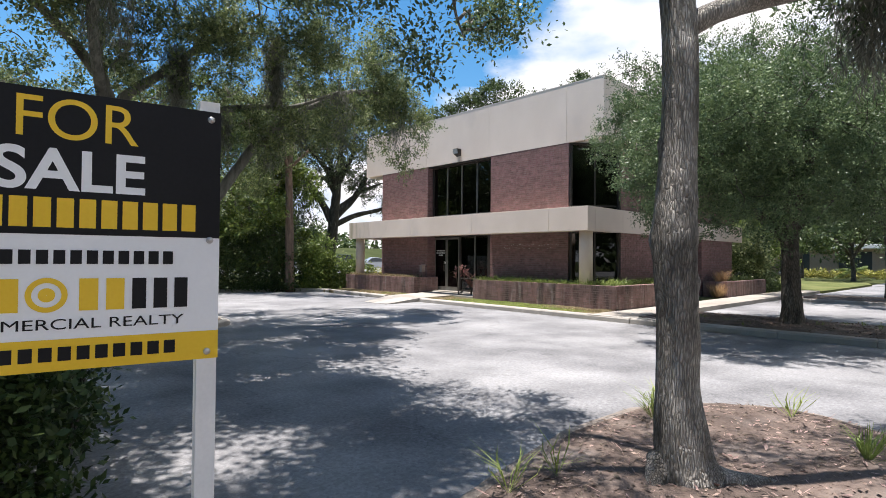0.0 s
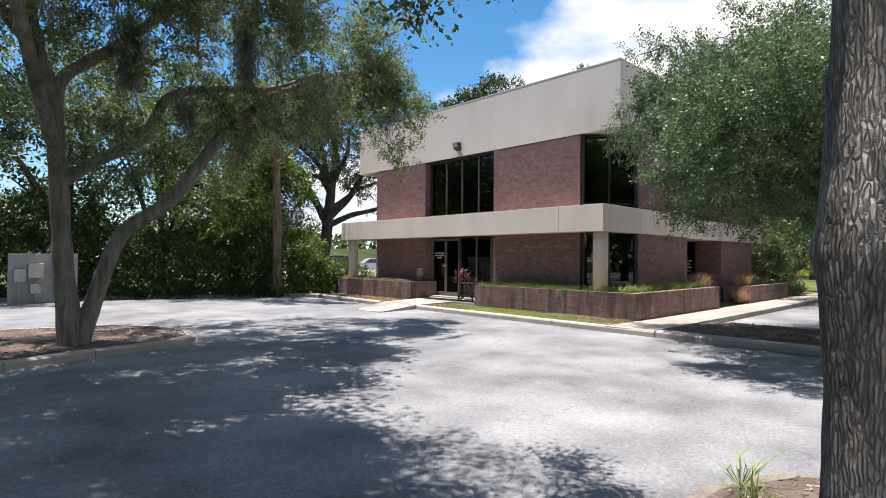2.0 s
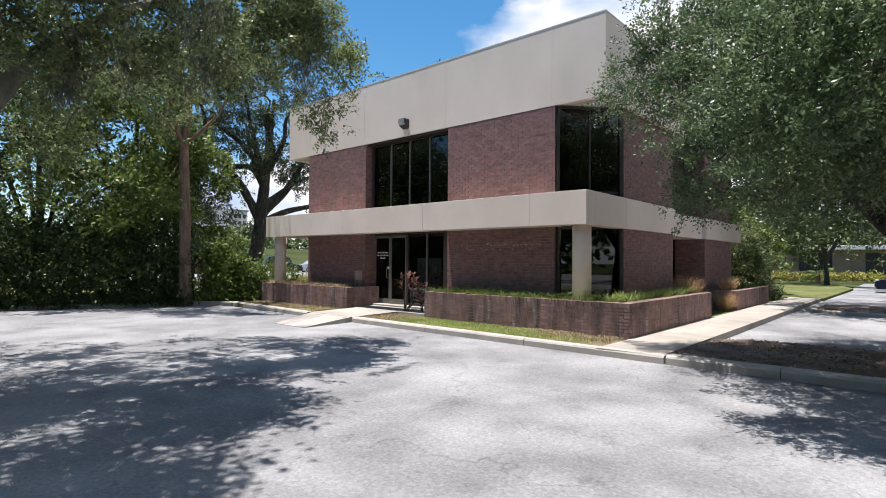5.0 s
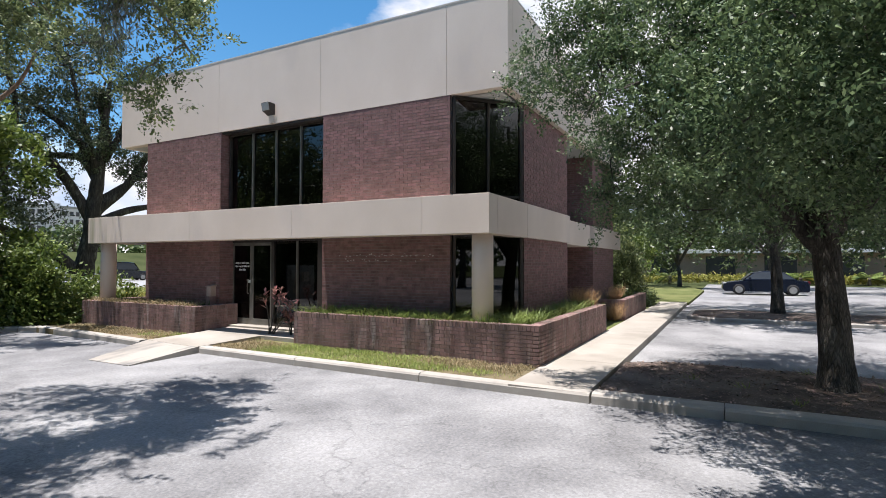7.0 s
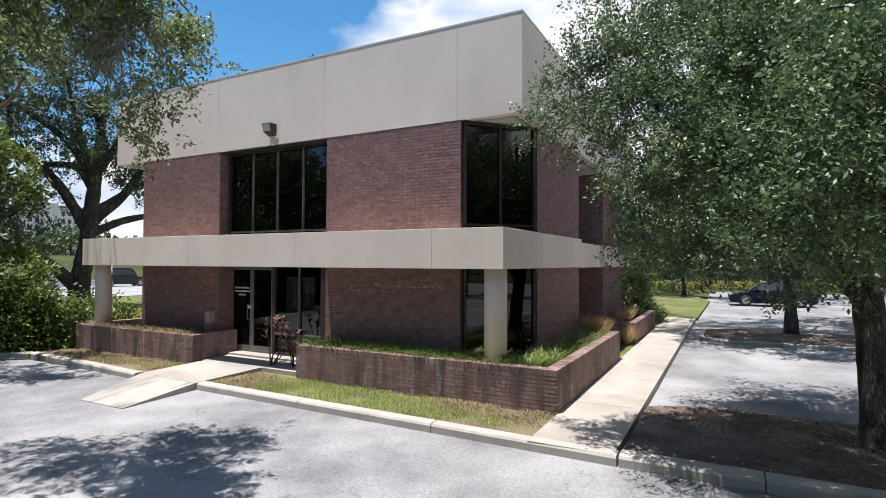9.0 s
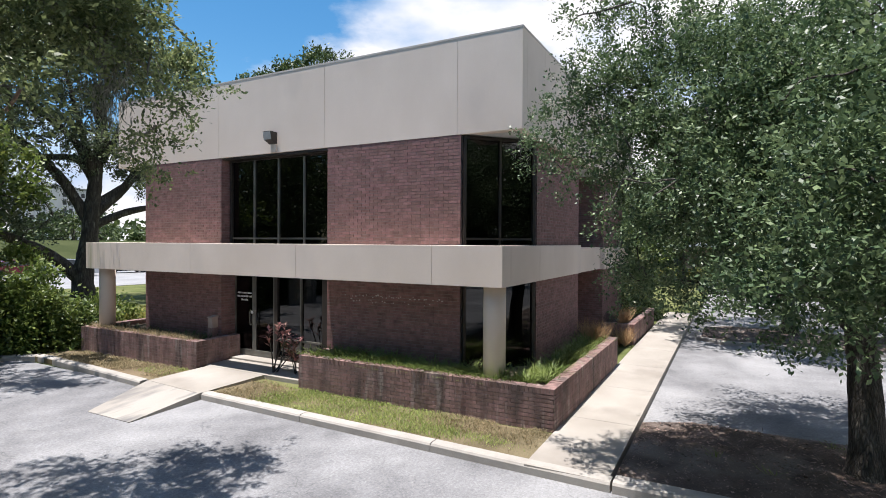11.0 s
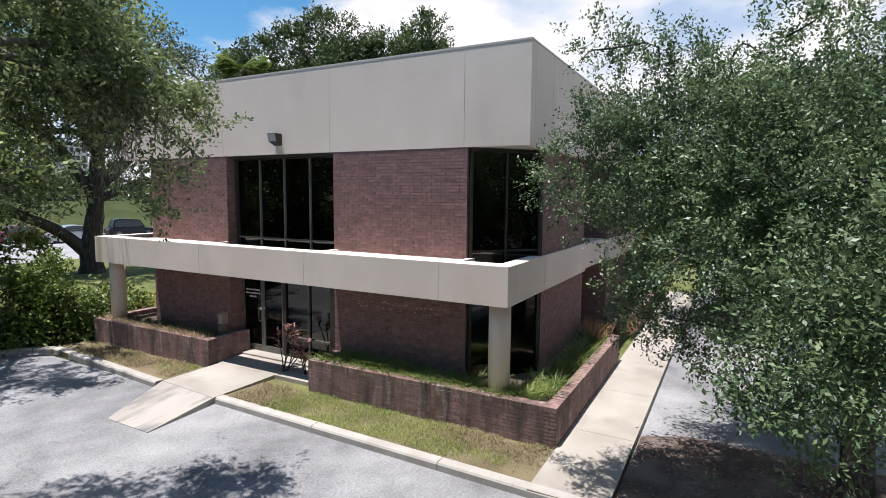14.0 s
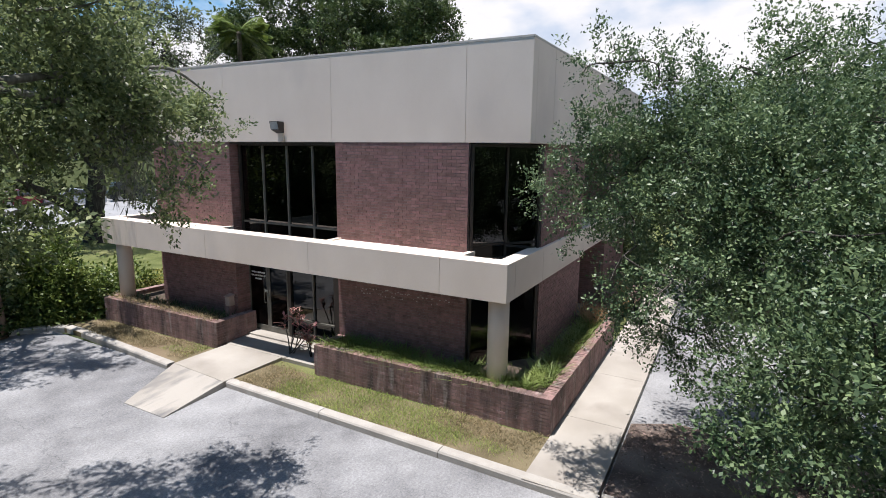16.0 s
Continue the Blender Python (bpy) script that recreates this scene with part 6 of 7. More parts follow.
for k, (x, y, h, s) in enumerate(((8, 66, 9, 5), (-6, 58, 10, 6), (26, 84, 9, 6), (48, 88, 9, 6), (-2, 80, 10, 6), (66, 74, 10, 6), (70, -2, 9, 6), (74, -20, 10, 6), (72, 20, 11, 6), (-14, 44, 11, 6))):
    plain_oak(x, y, h, s, M_LEAF_FAR, "distant rounded green tree beyond the lot", 91 + k, 200, 20, 0.5, low=0.25, name="distant_tree", thick=0.018)
# unseen trees behind the path's start, added to block low sky light
for k, (x, y, h, s) in enumerate(((-12, -5, 13, 7.5), (-8, -15, 13, 7), (4, -19, 12, 6.5), (16, -22, 11, 6), (-9.5, 12, 13, 7), (-13, 4, 12, 6.5))):
    plain_oak(x, y, h, s, M_LEAF_FAR, "unseen broad oak added to block low sky light", 111 + k, 330, 16, 0.46, low=0.3, name="oak_tree")


def palm(x, y, height, reach, label, fronds=26, trunk=0.17, name="palm_tree"):
    rng = random.Random(int(x * 7 + y))
    root = thing(name, (x, y, 0), label, "palm tree")
    part("trunk", Form().tube([(x, y, -0.1), (x + 0.05, y, height * 0.5), (x, y, height)], [trunk * 1.15, trunk, trunk * 0.9], 12, 0.08, 0.3), M_BARK_DARK, root, smooth=True)
    for k in range(fronds):
        a, lift = rng.uniform(0, 6.283), rng.uniform(-0.5, 1.3)
        out = np.array((math.cos(a), math.sin(a), 0.0))
        up = np.array((0, 0, 1.0))
        n = 26
        u = np.linspace(0.15, 1, n)
        spine = np.array((x, y, height)) + out * (reach * u * math.cos(lift * 0.7))[:, None] + up * (reach * (u * math.sin(lift) - 0.55 * u * u))[:, None]
        side = np.array((-math.sin(a), math.cos(a), 0.0))
        cells = []
        for s in (-1, 1):
            w = (reach * 0.42 * np.sin(np.pi * np.clip(u * 0.9 + 0.08, 0, 1)))[:, None]
            tip = spine + side * s * w + out * w * 0.5 - up * w * 0.45
            mid = (spine + tip) / 2
            cells.append(np.stack([spine, mid + out * 0.02 * reach, tip, mid - out * 0.02 * reach], 1))
        part("frond", quads("frond", np.concatenate(cells), (x, y, 0)), M_LEAF_BRIGHT, root)


palm(31.6, 35.2, 13.0, 2.5, "sabal palm rising behind the office roof", 30)
palm(62.0, -1.5, 0.6, 1.5, "young palm before a low brown building", 16, 0.14)
palm(62.5, -6.5, 0.6, 1.4, "young palm before a low brown building", 16, 0.14)
palm(58.0, 9.0, 0.7, 1.5, "young palm before a low brown building", 16, 0.14)


# ---------------------------------------------------------------- hedges and shrubs
def hedge(name, line, wide, height, leaf, label, n, size=0.09, low=0.1, seed=1, per=14, base_z=0.1):
    """A clipped row of leaves along a plan line, with an uneven top."""
    rng = np.random.default_rng(seed)
    pts = np.array(line, float)
    seg = np.linalg.norm(np.diff(pts, axis=0), axis=1)
    at, ways = [], []
    for _ in range(n):
        k = rng.choice(len(seg), p=seg / seg.sum())
        t = rng.random()
        c = pts[k] * (1 - t) + pts[k + 1] * t
        d = (pts[k + 1] - pts[k]) / seg[k]
        side = np.array((-d[1], d[0]))
        a = rng.uniform(-0.35, math.pi + 0.35)
        r = 0.72 + 0.28 * rng.random() ** 0.5
        bump = 1 + 0.22 * noise.noise(Vector((c[0] * 0.9, c[1] * 0.9, a + seed)))
        off, up = math.cos(a) * wide / 2 * r * bump, low + (height - low) * (abs(math.sin(a)) ** 0.6 if a > 0 and a < math.pi else 0.02) * r * bump
        at.append((c[0] + side[0] * off, c[1] + side[1] * off, base_z + up * (0.06 + 0.94 * rng.random() ** 0.6)))
        ways.append((side[0] * math.cos(a), side[1] * math.cos(a), 0.4))
    at, ways = np.array(at), np.array(ways) + rng.normal(0, 0.5, (n, 3))
    base = (float(pts[0][0]), float(pts[0][1]), base_z)
    root = thing(name, base, label, "hedge" if "hedge" in name else "shrub")
    part("leaves", quads("leaves", sprigs(at, ways, 0.28, per, size, wide=0.5, rng=rng), base), leaf, root)
    for k in range(max(4, int(seg.sum() * 1.2))):
        p = at[rng.integers(len(at))]
        q = (p[0] + rng.normal(0, 0.1), p[1] + rng.normal(0, 0.1))
        stem = Form().tube([(*q, base_z - 0.08), (p[0], p[1], p[2] * 0.5 + base_z * 0.5), tuple(p)], [0.03, 0.022, 0.006], 6)
        part("stem", stem, M_BARK_DARK, root)
    return root


hedge("hedge", [(4.6, 25.6), (8.6, 23.7), (11.4, 22.5)], 1.9, 3.1, M_HEDGE, "tall dense dark green hedge along the lot", 5600, 0.12, seed=2, per=9)
hedge("shrub", [(11.8, 22.5), (13.1, 21.9)], 1.6, 2.2, M_LEAF_BRIGHT, "tall bright green leafy shrub beside the hedge", 900, 0.13, seed=3)
hedge("shrub", [(12.9, 21.45), (15.0, 21.9)], 1.3, 1.35, M_LEAF_BRIGHT, "bright green leafy shrub by the canopy column", 480, 0.13, seed=4)
hedge("shrub", [(14.8, 21.3), (17.2, 21.6)], 1.0, 0.9, M_YELLOW, "yellow-green flowering shrub behind the planter", 420, 0.08, seed=5)
hedge("shrub", [(27.4, 8.6), (30.2, 9.4)], 2.6, 3.6, M_LEAF, "tall green shrub at the rear corner of the office", 1500, 0.13, seed=6)
hedge("shrub", [(27.6, 7.6), (28.8, 7.5)], 0.9, 0.7, M_HEDGE, "low dark shrub at the end of the side walk", 300, 0.08, seed=7)
hedge("shrub", [(-2.6, 4.3), (-0.15, 3.75)], 1.6, 1.25, M_HEDGE, "clipped dark green shrub behind the sale sign", 3600, 0.07, seed=8, base_z=0.0, per=11)
hedge("flower_hedge", [(60, 14.5), (64, 2.0), (63, -14)], 1.4, 0.6, M_YELLOW, "low yellow-green hedge before a brown building", 1100, 0.2, seed=9)
hedge("hedge", [(-3, 28.2), (3.4, 26.2), (5.0, 25.7)], 1.8, 4.4, M_HEDGE, "tall dark hedge behind the utility cabinet", 2600, 0.14, seed=10)


def tufts(name, areas, n, height, wide, lean, mat, label, z, seed, kind="stuff", category="grass", fray=0.0, bare=False):
    """Grass over plan rectangles (x0, y0, x1, y1)."""
    rng = np.random.default_rng(seed)
    size = np.array([(x1 - x0) * (y1 - y0) for x0, y0, x1, y1 in areas])
    pick = rng.choice(len(areas), n, p=size / size.sum())
    a = np.array(areas)[pick]
    u = rng.random((n, 2))
    pts = np.stack([a[:, 0] + (a[:, 2] - a[:, 0]) * u[:, 0], a[:, 1] + (a[:, 3] - a[:, 1]) * u[:, 1], np.full(n, z)], 1)
    if bare:                                       # thin where it is trodden, at the corner and in spots
        keep = [noise.noise(Vector((p[0] * 1.6, p[1] * 1.2, 9.0))) + rng.normal(0, 0.2) > max(-0.3, 0.8 - 0.5 * (p[1] - 7.0), 0.9 * min(p[1] - 12.7, 0.8) if p[1] < 14 else 0.1) for p in pts]
        pts = pts[keep]
    if fray:                                       # ragged patches with blurred ends
        pts[:, 1] += rng.normal(0, fray, n)
        pts = pts[[noise.noise(Vector((p[0] * 1.7, p[1] * 1.1, 4.0))) + rng.normal(0, 0.15) > -0.05 for p in pts]]
        pts = pts[((pts[:, 1] > 6.98) & (pts[:, 1] < 13.7)) | ((pts[:, 1] > 15.9) & (pts[:, 1] < 20.6))]
    return single(name, quads(name, blades(pts, height, wide, lean, rng)), mat, label, category, kind=kind)


tufts("verge_grass", [(11.88, 7.0, 13.02, 13.2), (12.3, 15.9, 13.02, 17.0)], 27000, 0.055, 0.008, 0.8, M_BLADE, "short green grass of the verge", 0.108, 1, bare=True)
tufts("dry_grass", [(12.75, 7.0, 13.03, 9.0), (11.92, 7.25, 13.0, 8.9), (11.9, 12.6, 13.2, 13.6), (12.1, 15.9, 13.0, 20.3)], 21000, 0.06, 0.010, 1.1, M_BLADE_DRY, "dry yellow patches in the verge", 0.112, 2, fray=0.3)


def clump(name, x, y, z, n, height, wide, lean, spread, mat, label, category, group="", seed=0):
    rng = np.random.default_rng(seed + int(x * 100) + int(y * 10))
    pts = np.array((x, y, z)) + rng.normal(0, 1, (n, 3)) * np.array((spread, spread, 0.0))
    leaves = blades(pts - np.array((0, 0, 0.01)), height, wide, lean, rng)
    plant = Form().add([(x, y, z - 0.02)] + [tuple(q) for leaf in leaves for q in leaf[1:]], [(0, 3 * k + 1, 3 * k + 2, 3 * k + 3) for k in range(n)])
    return single(name, plant, mat, label, category, group, base=(x, y, z))


rnd = random.Random(5)
for k in range(44):
    clump("liriope_clump", 13.29 + rnd.uniform(-0.03, 0.05), 12.35 - k * 0.105 + rnd.uniform(-0.04, 0.04), 0.70, 46, 0.17 + 0.07 * rnd.random(), 0.016, 1.7, 0.06, M_STRAP, "tuft of sunlit green liriope spilling over the planter cap", "plant", "liriope in the planter", 400 + k)
for k in range(46):
    y = 12.2 - k * 0.105 + rnd.uniform(-0.05, 0.05)
    clump("liriope_clump", 13.42 + rnd.uniform(-0.06, 0.3), y, 0.69, 46, 0.20 + 0.10 * rnd.random(), 0.017, 1.5, 0.08, M_STRAP, "tuft of green liriope in the planter", "plant", "liriope in the planter", k)
for k in range(40):
    x = 13.8 + k * 0.115
    clump("liriope_clump", x, 7.4 + rnd.uniform(-0.16, 0.3), 0.69, 46, 0.22 + 0.10 * rnd.random(), 0.016, 1.4, 0.08, M_STRAP, "tuft of green liriope in the planter", "plant", "liriope in the planter", 50 + k)
for k in range(34):
    clump("fern_clump", 13.62 + rnd.uniform(-0.1, 0.15), 16.1 + k * 0.13, 0.66, 22, 0.22, 0.02, 0.9, 0.07, M_HEDGE, "low dark green plant in the planter", "plant", "plants in the planter", 140 + k)
tufts("dry_planter_grass", [(13.1, 15.95, 13.42, 20.5)], 1500, 0.2, 0.012, 1.5, M_BLADE_DRY, "dry pale grass hanging over the planter edge", 0.69, 12)
for k, (x, y, z) in enumerate(((17.9, 7.35, 0.68), (18.2, 7.5, 0.68), (18.4, 7.3, 0.68), (18.45, 7.7, 0.68), (21.45, 7.4, 0.12), (21.6, 7.15, 0.12), (21.3, 7.2, 0.12), (22.0, 7.4, 0.6), (22.3, 7.35, 0.6), (22.7, 7.45, 0.6))):
    clump("straw_grass", x, y, z, 150, 0.5, 0.012, 0.6, 0.08, M_TAN, "tan ornamental grass beside the side walk", "plant", "ornamental grasses", 200 + k)
for k in range(18):
    clump("liriope_clump", 22.6 + k * 0.21, 7.5 + rnd.uniform(-0.1, 0.2), 0.6, 26, 0.3, 0.02, 0.9, 0.08, M_STRAP, "tuft of green liriope in the far planter", "plant", "liriope in the far planter", 260 + k)
for k, (x, y, n) in enumerate(((3.95, 1.55, 40), (4.35, 1.75, 36), (4.1, 0.0, 60), (1.75, 1.45, 22), (3.5, 1.1, 16), (5.0, 0.7, 20), (4.7, -0.5, 40), (2.2, 1.4, 16))):
    clump("weed_tuft", x, y, 0.1, n, 0.24, 0.010, 1.1, 0.05, M_STRAP if k % 2 == 0 else M_BLADE, "tuft of strappy green grass in the mulch", "plant", "weeds in the near island", 300 + k)
for k in range(26):
    clump("weed_tuft", rnd.uniform(12.0, 14.4), rnd.uniform(-2.0, 5.4), 0.13, 14, 0.13, 0.010, 1.0, 0.05, M_BLADE, "small weed in the dark mulch", "plant", "weeds in the right island", 340 + k)


def cordyline(x, y, z, height, seed, stems=4):
    rng = np.random.default_rng(seed)
    root = thing("cordyline", (x, y, z), "red-leaved cordyline with bare stems beside the entrance walk", "plant", "cordylines")
    for k in range(stems):
        foot = np.array((x + rng.normal(0, 0.05), y + rng.normal(0, 0.05), z - 0.05))
        top = np.array((x + rng.normal(0, 0.17), y + rng.normal(0, 0.2), z + height * rng.uniform(0.6, 1.0)))
        part("stem", Form().tube([foot, foot * 0.6 + top * 0.4 + rng.normal(0, 0.03, 3), top], [0.018, 0.014, 0.008], 7), M_BARK_DARK, root, smooth=True)
        n = 17
        u = rng.uniform(0.62, 1.0, (n, 1))
        pts = foot * (1 - u) + top * u
        part("foliage", quads("foliage", blades(pts, 0.12, 0.05, 1.9, rng), (x, y, z)), M_RED_LEAF, root, "drooping pink and dark red leaves")


cordyline(13.62, 13.75, 0.19, 1.22, 4, 6)
cordyline(13.72, 13.22, 0.18, 0.75, 5, 3)

# ---------------------------------------------------------------- woods and far buildings
rng = np.random.default_rng(77)
woods = []
for cx, cy, long, deep, turn, tall, n in ((84, 0, 90, 8, 1.57, 10, 900), (75, 40, 60, 8, 2.2, 11, 620), (10, 104, 140, 8, 0.05, 8, 760), (-22, 50, 70, 6, 1.45, 12, 620), (40, -46, 110, 8, 0.0, 11, 600), (-24, -10, 60, 8, 1.57, 11, 400)):
    s, d = rng.uniform(-0.5, 0.5, n) * long, rng.normal(0, 0.3, n) * deep
    top = np.array([tall * (0.75 + 0.35 * noise.noise(Vector((k * 0.11, turn, 2.0)))) for k in s])
    z = top * rng.random(n) ** 0.6
    woods.append(np.stack([cx + s * math.cos(turn) - d * math.sin(turn), cy + s * math.sin(turn) + d * math.cos(turn), z], 1))
woods = np.concatenate(woods)
single("woods", quads("woods", sprigs(woods, rng.normal(0, 1, woods.shape) + np.array((0, 0, 0.6)), 1.9, 10, 1.25, wide=0.62, jitter=0.55, rng=rng)), M_LEAF_FAR,
       "distant belt of green trees round the site", "trees", kind="stuff")


def low_building(base, size, label):
    x, y = base
    lx, ly, h = size
    root = thing("low_building", (x, y, 0), label, "building")
    part("wall", Form().box((x, y, -0.1), (x + lx, y + ly, h)), M_FARBROWN, root)
    part("fascia", Form().box((x - 0.7, y - 0.7, h), (x + lx + 0.7, y + ly + 0.7, h + 0.4), 0.03), M_FARWALL, root, "white roof fascia")
    n = int(ly / 5.2)
    for k in range(n):
        y0 = y + 1.2 + k * 5.2
        w = part("window", Form().box((x - 0.03, y0, 0.4), (x - 0.004, y0 + 2.7, 2.6)), M_FARWINDOW, root, "dark window")
        part("sill", Form().box((x - 0.1, y0 - 0.1, 0.28), (x - 0.006, y0 + 2.8, 0.38)), M_FARWALL, w)


low_building((66, -34), (16, 60, 2.9), "low brown building with a white roof fascia")
hotel = thing("tall_building", (124, 243, 0), "distant white many-storeyed building", "building")
part("wall", Form().box((112, 243, -0.1), (134, 256, 24)).box((118, 242, -0.1), (123, 243, 25.5)), M_FARWALL, hotel)
part("roof", Form().box((111.6, 242.6, 24), (134.4, 256.4, 24.7)), M_GREY_BOX, hotel)
for floor_no in range(7):
    for bay in range(9):
        if bay not in (2, 3, 4):
            part("window", Form().box((113 + bay * 2.35, 242.94, 1.6 + floor_no * 3.2), (114.4 + bay * 2.35, 242.99, 3.4 + floor_no * 3.2)), M_FARWINDOW, hotel)

# ---------------------------------------------------------------- parked cars


def car(at, heading, paint, label, tall=1.45, long=4.5, suv=False):
    """A parked car along its own x axis, turned and set down at its place."""
    x, y, z = at
    root = thing("car", (x, y, z), label, "car", "parked cars")
    root.rotation_euler = (0, 0, radians(heading))

    def piece(name, form, mat, parent, text="", smooth=False):
        me = form.mesh(name, (0, 0, 0), smooth)
        me.materials.append(mat)
        ob = new(name, me)
        ob.parent = parent
        return tagged(ob, text)

    h = long / 2
    belt = 0.92 if not suv else 1.02
    side = [(-h, 0.32), (-h + 0.02, 0.72), (-h + 0.12, belt - 0.06), (-h + 0.9, belt), (0.0, belt + 0.0), (h - 1.35, belt - 0.03), (h - 0.35, belt - 0.17), (h - 0.04, 0.66), (h, 0.36), (h - 0.1, 0.22), (-h + 0.1, 0.22)]
    roof = [(-h + (0.35 if suv else 0.62), belt), (-h + (0.55 if suv else 1.30), tall - 0.06), (-h + (0.9 if suv else 1.75), tall), (0.1, tall - 0.01), (0.55, tall - 0.10), (h - 1.15, belt - 0.02)]

    def hull(profile, wide, top_in):
        f = Form()
        n = len(profile)
        zs = [q for _, q in profile]
        lo, hi = min(zs), max(zs)
        rows = []
        for k, s in ((0, -1), (1, -1), (2, 1), (3, 1)):
            inset = 0.06 if k in (0, 3) else 0.0
            ring = []
            for u, w in profile:
                t = (w - lo) / (hi - lo)
                half = wide / 2 - top_in * t
                ring.append((u * (1 - 0.012 * (k in (0, 3))), s * (half - (0.0 if k in (0, 3) else 0.09)), w - (0.02 if k in (0, 3) and w > lo + 0.3 else 0)))
            rows += ring
        faces = [tuple(range(n)), tuple(range(4 * n - 1, 3 * n - 1, -1))]
        for r in range(3):
            for i in range(n):
                j = (i + 1) % n
                faces.append((r * n + i, (r + 1) * n + i, (r + 1) * n + j, r * n + j))
        f.add(rows, faces)
        return f

    body = piece("body", hull(side, 1.78, 0.08), paint, root)
    cabin = piece("roof", hull(roof, 1.62, 0.20), paint, root)
    glass = Form()
    inner = [(u * 0.93, belt + 0.05 + (w - belt) * 0.80) for u, w in roof]
    for s in (-1, 1):
        pts = []
        for u, w in inner:
            t = (w - belt) / (tall - belt)
            pts.append((u, s * (0.815 - 0.20 * t), w))
        glass.add(pts, [tuple(range(len(pts)))])
    piece("side_window", glass, M_FARWINDOW, cabin, "dark side windows")
    piece("windscreen", Form().add([(0.62, -0.58, tall - 0.1), (0.62, 0.58, tall - 0.1), (h - 1.13, 0.68, belt + 0.03), (h - 1.13, -0.68, belt + 0.03)], [(0, 1, 2, 3)]), M_FARWINDOW, cabin)
    for u in (-h + 0.85, h - 0.88):
        for s in (-1, 1):
            wheel = piece("wheel", Form().lathe((u, s * 0.80 - 0.1, 0.32), [(0.20, 0.0), (0.31, 0.015), (0.325, 0.05), (0.325, 0.15), (0.31, 0.185), (0.20, 0.2)], 24, "y"), M_TYRE, root, "black tyre", True)
            piece("rim", Form().lathe((u, s * 0.80 + s * 0.104 - 0.006, 0.32), [(0.19, 0.0), (0.2, 0.006), (0.08, 0.012)], 20, "y"), M_ALU, wheel, "grey alloy rim")
    for s in (-1, 1):
        piece("headlight", Form().box((h - 0.22, s * 0.62 - 0.16, 0.60), (h - 0.02, s * 0.62 + 0.16, 0.72), 0.02), M_LENS, root)
        piece("tail_light", Form().box((-h - 0.01, s * 0.66 - 0.13, 0.68), (-h + 0.12, s * 0.66 + 0.13, 0.86), 0.02), M_REDCAR, root)
        piece("mirror", Form().box((0.72, s * 0.92 - 0.09, belt + 0.02), (0.86, s * 0.92 + 0.09, belt + 0.14), 0.02), paint, root)
    return root


car((42.2, 2.3, 0.0), 93, M_NAVY, "dark navy sedan parked across the side lot")
car((30.2, 54.6, 0.13), -12, M_SILVER, "silver hatchback parked in the far lot", 1.5, 4.2)
car((36.0, 56.0, 0.13), -14, M_BLACKCAR, "black off-road car parked in the far lot", 1.8, 4.3, True)
car((40.2, 55.3, 0.13), -14, M_SILVER, "silver car parked in the far lot", 1.5, 4.3)
car((27.6, 57.6, 0.13), -8, M_REDCAR, "maroon car parked in the far lot", 1.45, 4.4)
car((5.4, 30.2, 0.1), 60, M_SILVER, "silver car half hidden behind the hedge", 1.5, 4.3)

# ---------------------------------------------------------------- utility cabinet behind the forked oak
unit_base = (3.0, 23.9, 0.1)
cabinet = thing("utility_cabinet", unit_base, "grey electric meter cabinet on a low wall", "utility cabinet")
part("backboard", Form().box((2.1, 24.0, 0.0), (4.1, 24.12, 1.75), 0.01), M_GREY_BOX, cabinet)
for k, (x, z, w, h) in enumerate(((2.25, 0.75, 0.32, 0.45), (2.65, 0.9, 0.42, 0.5), (2.7, 0.35, 0.3, 0.35), (3.35, 0.8, 0.28, 0.6), (3.72, 1.1, 0.25, 0.4), (3.4, 0.3, 0.3, 0.3))):
    part("meter_box", Form().box((x, 23.84, z), (x + w, 23.998, z + h), 0.012), M_BEIGE_BOX if k % 2 else M_ALU, cabinet)
for x in (2.4, 2.85, 3.5):
    part("conduit", Form().tube([(x, 23.92, 0.0), (x, 23.92, 0.5), (x, 23.92, 0.9)], [0.025] * 3, 8), M_ALU, cabinet, smooth=True)

# ---------------------------------------------------------------- the sale sign
S_R, S_WAY = Vector((0.105, 1.945, 0)), Vector((-0.983, 0.184, 0)).normalized()
S_OUT = Vector((-S_WAY.y, S_WAY.x, 0))
S_OUT = S_OUT if S_OUT.y < 0 else -S_OUT
sign = thing("sale_sign", (S_R.x, S_R.y, 0.05), "black, white and yellow property sale sign on white posts", "sign")


def on_sign(s, z, d=0.0):
    """A place s metres in from the sign's outer edge, z up, d before its face."""
    return S_R + S_WAY * s + S_OUT * d + Vector((0, 0, z))


def plate(s0, s1, z0, z1, d0, d1, form=None):
    f = form or Form()
    c = [on_sign(s, z, d) for d in (d0, d1) for s, z in ((s0, z0), (s1, z0), (s1, z1), (s0, z1))]
    return f.add(c, [(0, 1, 2, 3), (7, 6, 5, 4), (0, 4, 5, 1), (1, 5, 6, 2), (2, 6, 7, 3), (3, 7, 4, 0)])


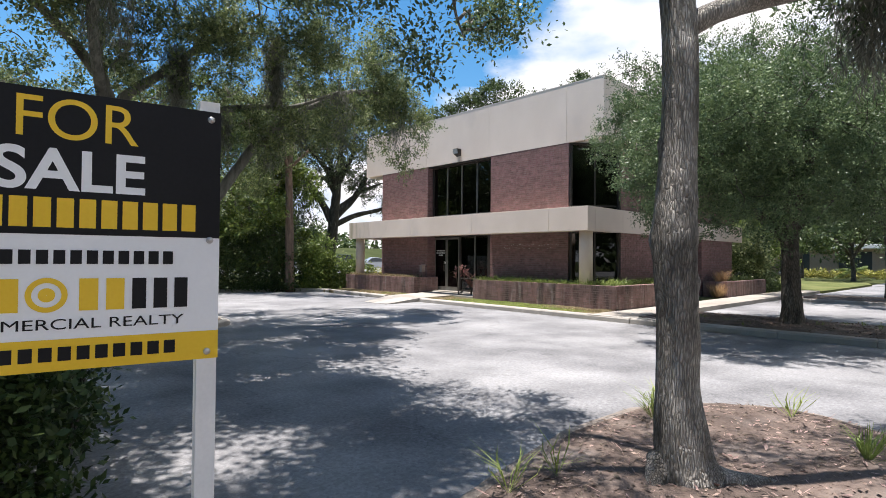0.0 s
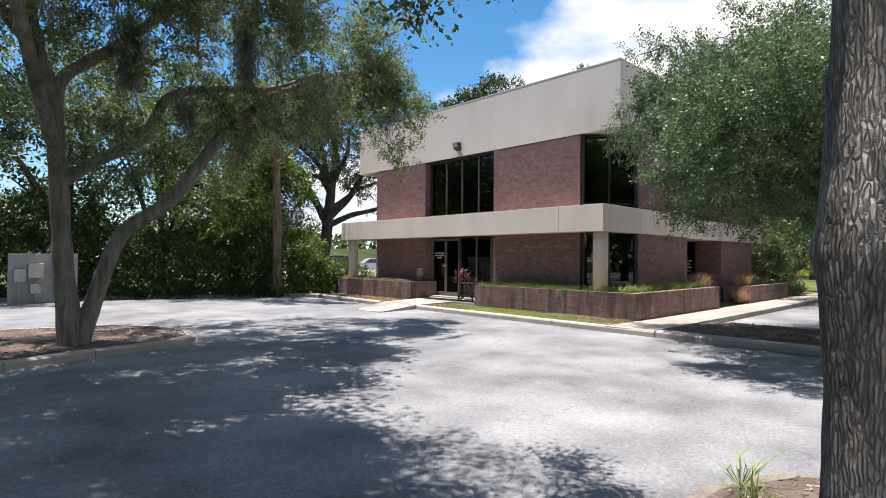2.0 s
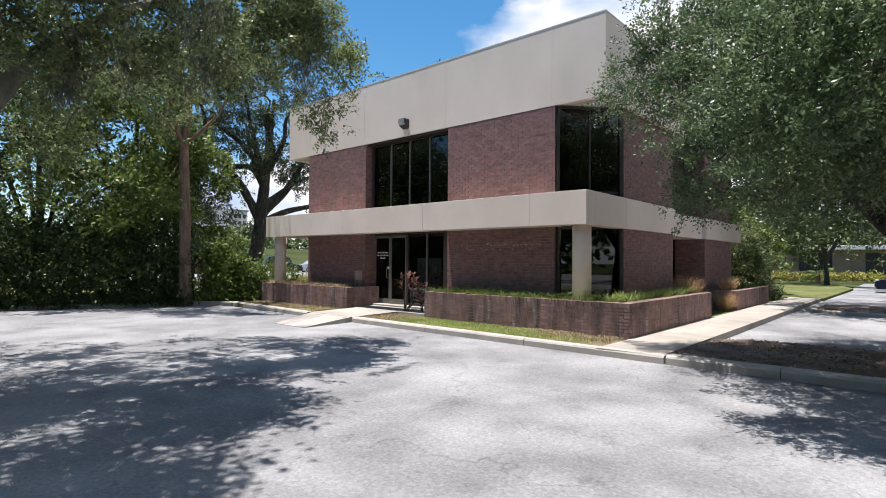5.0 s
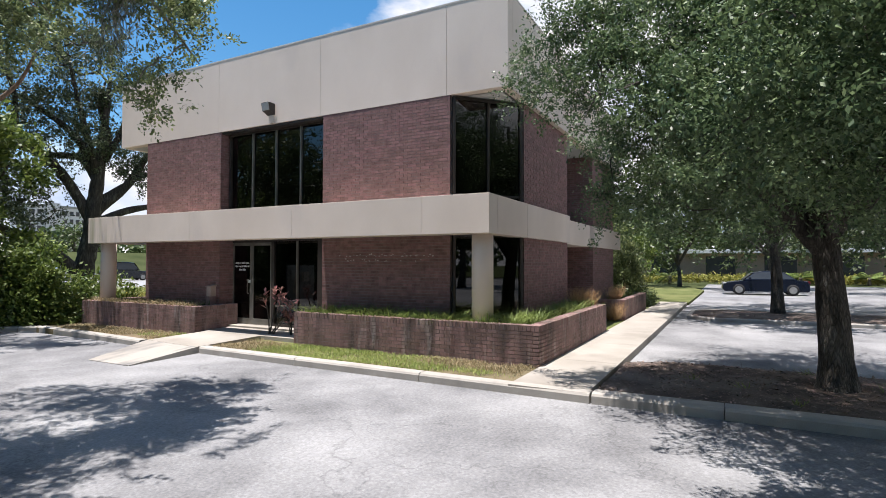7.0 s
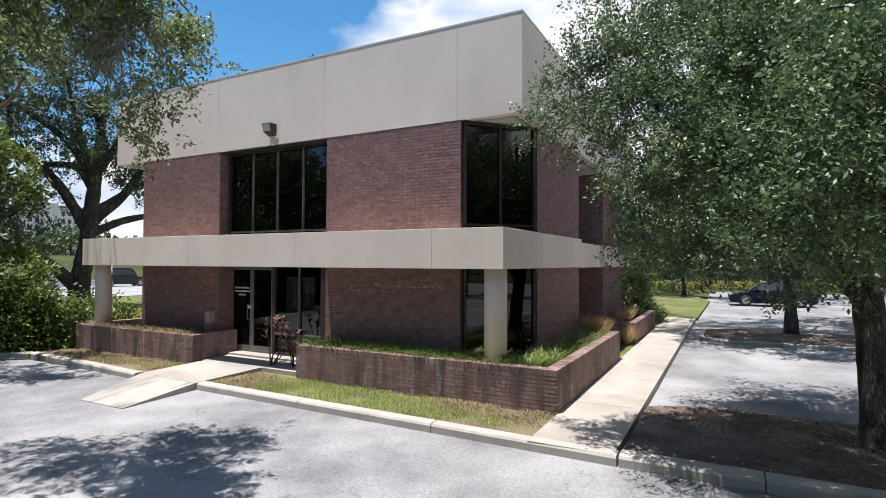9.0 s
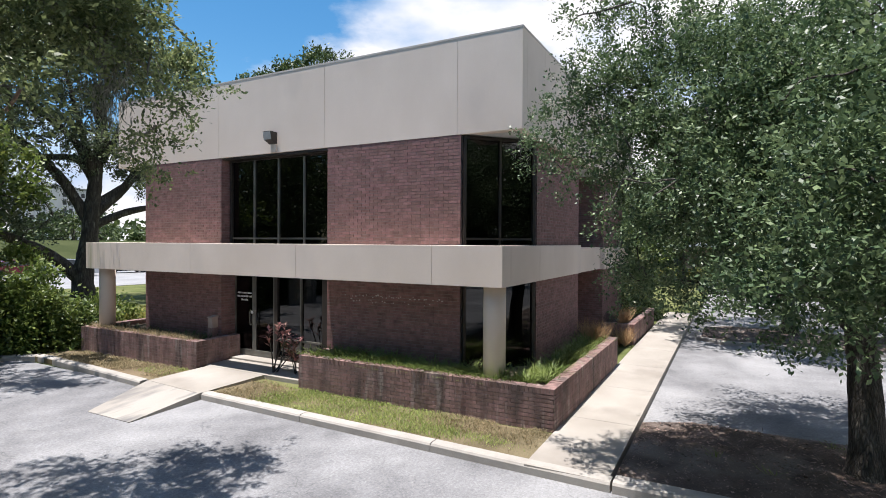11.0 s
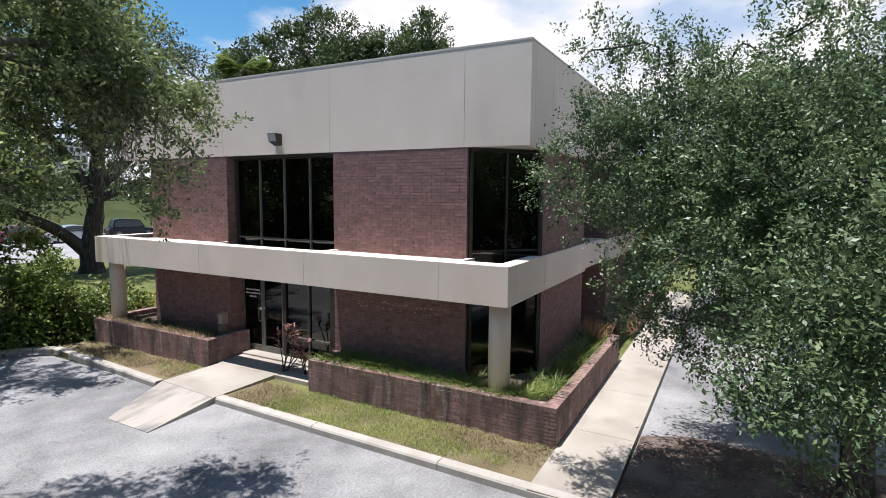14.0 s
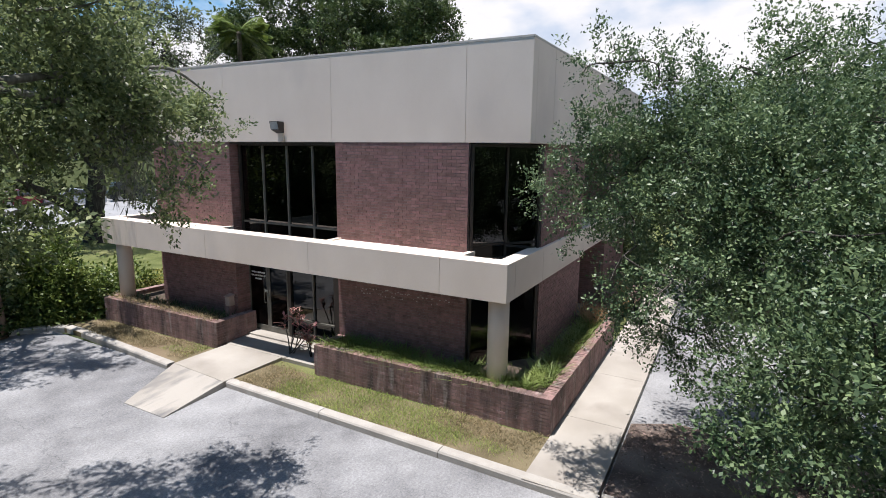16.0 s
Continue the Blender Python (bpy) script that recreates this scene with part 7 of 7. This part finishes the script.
W = 1.2
post_face = -0.004
for s in (0.005, W - 0.095):
    p = part("post", plate(s, s + 0.09, -0.1, 2.325, -0.096, post_face), M_WHITE, sign, "white-painted square post")
board = part("board", plate(0, W, 1.07, 2.275, -0.0035, 0.0), M_SIGN_WHITE, sign, "white sign board")
part("black_field", plate(0, W, 1.655, 2.275, 0.0005, 0.0015), M_SIGN_BLACK, board)
part("yellow_strip", plate(0, W, 1.07, 1.205, 0.0005, 0.0015), M_SIGN_YELLOW, board)
for s, z in ((0.045, 2.235), (0.045, 1.645), (0.05, 1.105), (W - 0.05, 2.235), (W - 0.05, 1.645), (W - 0.05, 1.105)):
    c = on_sign(s, z, 0.003)
    bolt = Form()
    ring = [[c + S_OUT * d + (S_WAY * math.cos(a) + Vector((0, 0, 1)) * math.sin(a)) * r for a in [k * math.pi / 8 for k in range(16)]] for r, d in ((0.017, -0.002), (0.017, 0.002), (0.010, 0.007), (0.001, 0.008))]
    bolt.add([q for rr in ring for q in rr], [(k * 16 + i, k * 16 + (i + 1) % 16, (k + 1) * 16 + (i + 1) % 16, (k + 1) * 16 + i) for k in range(3) for i in range(16)])
    part("bolt", bolt, M_STEEL, sign, "zinc bolt head", True)


def words(text, s0, s1, z0, z1, mat, heavy=0.0, d=0.003):
    """Lettering from s0 (its right end) to s1 (its left end), between two heights."""
    curve = bpy.data.curves.new("lettering", "FONT")
    curve.body, curve.extrude, curve.offset = text, 0.0, heavy
    tmp = bpy.data.objects.new("lettering", curve)
    scene.collection.objects.link(tmp)
    bpy.context.view_layer.update()
    me = bpy.data.meshes.new_from_object(tmp.evaluated_get(bpy.context.evaluated_depsgraph_get()))
    bpy.data.objects.remove(tmp)
    bpy.data.curves.remove(curve)
    xs, ys = [v.co.x for v in me.vertices], [v.co.y for v in me.vertices]
    x0, x1, y0, y1 = min(xs), max(xs), min(ys), max(ys)
    home = origin_of(board)
    for v in me.vertices:
        u, w = (v.co.x - x0) / (x1 - x0), (v.co.y - y0) / (y1 - y0)
        v.co = on_sign(s1 + (s0 - s1) * u, z0 + (z1 - z0) * w, d) - home
    me.materials.append(mat)
    ob = new("lettering", me)
    ob.parent = board
    return ob


words("FOR", 0.356, 0.80, 2.065, 2.242, M_SIGN_YELLOW, 0.0)
words("SALE", 0.325, 0.875, 1.842, 2.025, M_SIGN_WHITE, 0.022)
words("COMMERCIAL REALTY", 0.155, 1.04, 1.247, 1.292, M_SIGN_BLACK, 0.0)


def bars(s0, s1, z0, z1, count, mat, name="lettering_bar", gap=0.25):
    step = (s1 - s0) / count
    for k in range(count):
        part(name, plate(s0 + k * step, s0 + (k + 1 - gap) * step, z0, z1, 0.0018, 0.003), mat, board)


bars(0.11, 1.08, 1.685, 1.812, 12, M_SIGN_YELLOW)
bars(0.205, 0.98, 1.528, 1.588, 13, M_SIGN_BLACK, gap=0.3)
bars(0.14, 0.40, 1.325, 1.465, 3, M_SIGN_BLACK, "logo_shape", 0.35)
bars(0.40, 0.60, 1.325, 1.465, 2, M_SIGN_YELLOW, "logo_shape", 0.3)
bars(0.78, 1.06, 1.325, 1.465, 3, M_SIGN_YELLOW, "logo_shape", 0.35)
ringed = Form()
for r0, r1 in ((0.052, 0.074), (0.0, 0.03)):
    k = len(ringed.v)
    n = 32
    pts = [on_sign(0.685, 1.395, 0.003) + (S_WAY * math.cos(a) + Vector((0, 0, 1)) * math.sin(a)) * r for r in (max(r0, 0.001), r1) for a in [i * 2 * math.pi / n for i in range(n)]]
    ringed.add(pts, [(i, (i + 1) % n, n + (i + 1) % n, n + i) for i in range(n)])
part("logo_ring", ringed, M_SIGN_YELLOW, board, "yellow ring with a dot")
bars(0.19, 1.0, 1.112, 1.172, 12, M_SIGN_BLACK, gap=0.3)
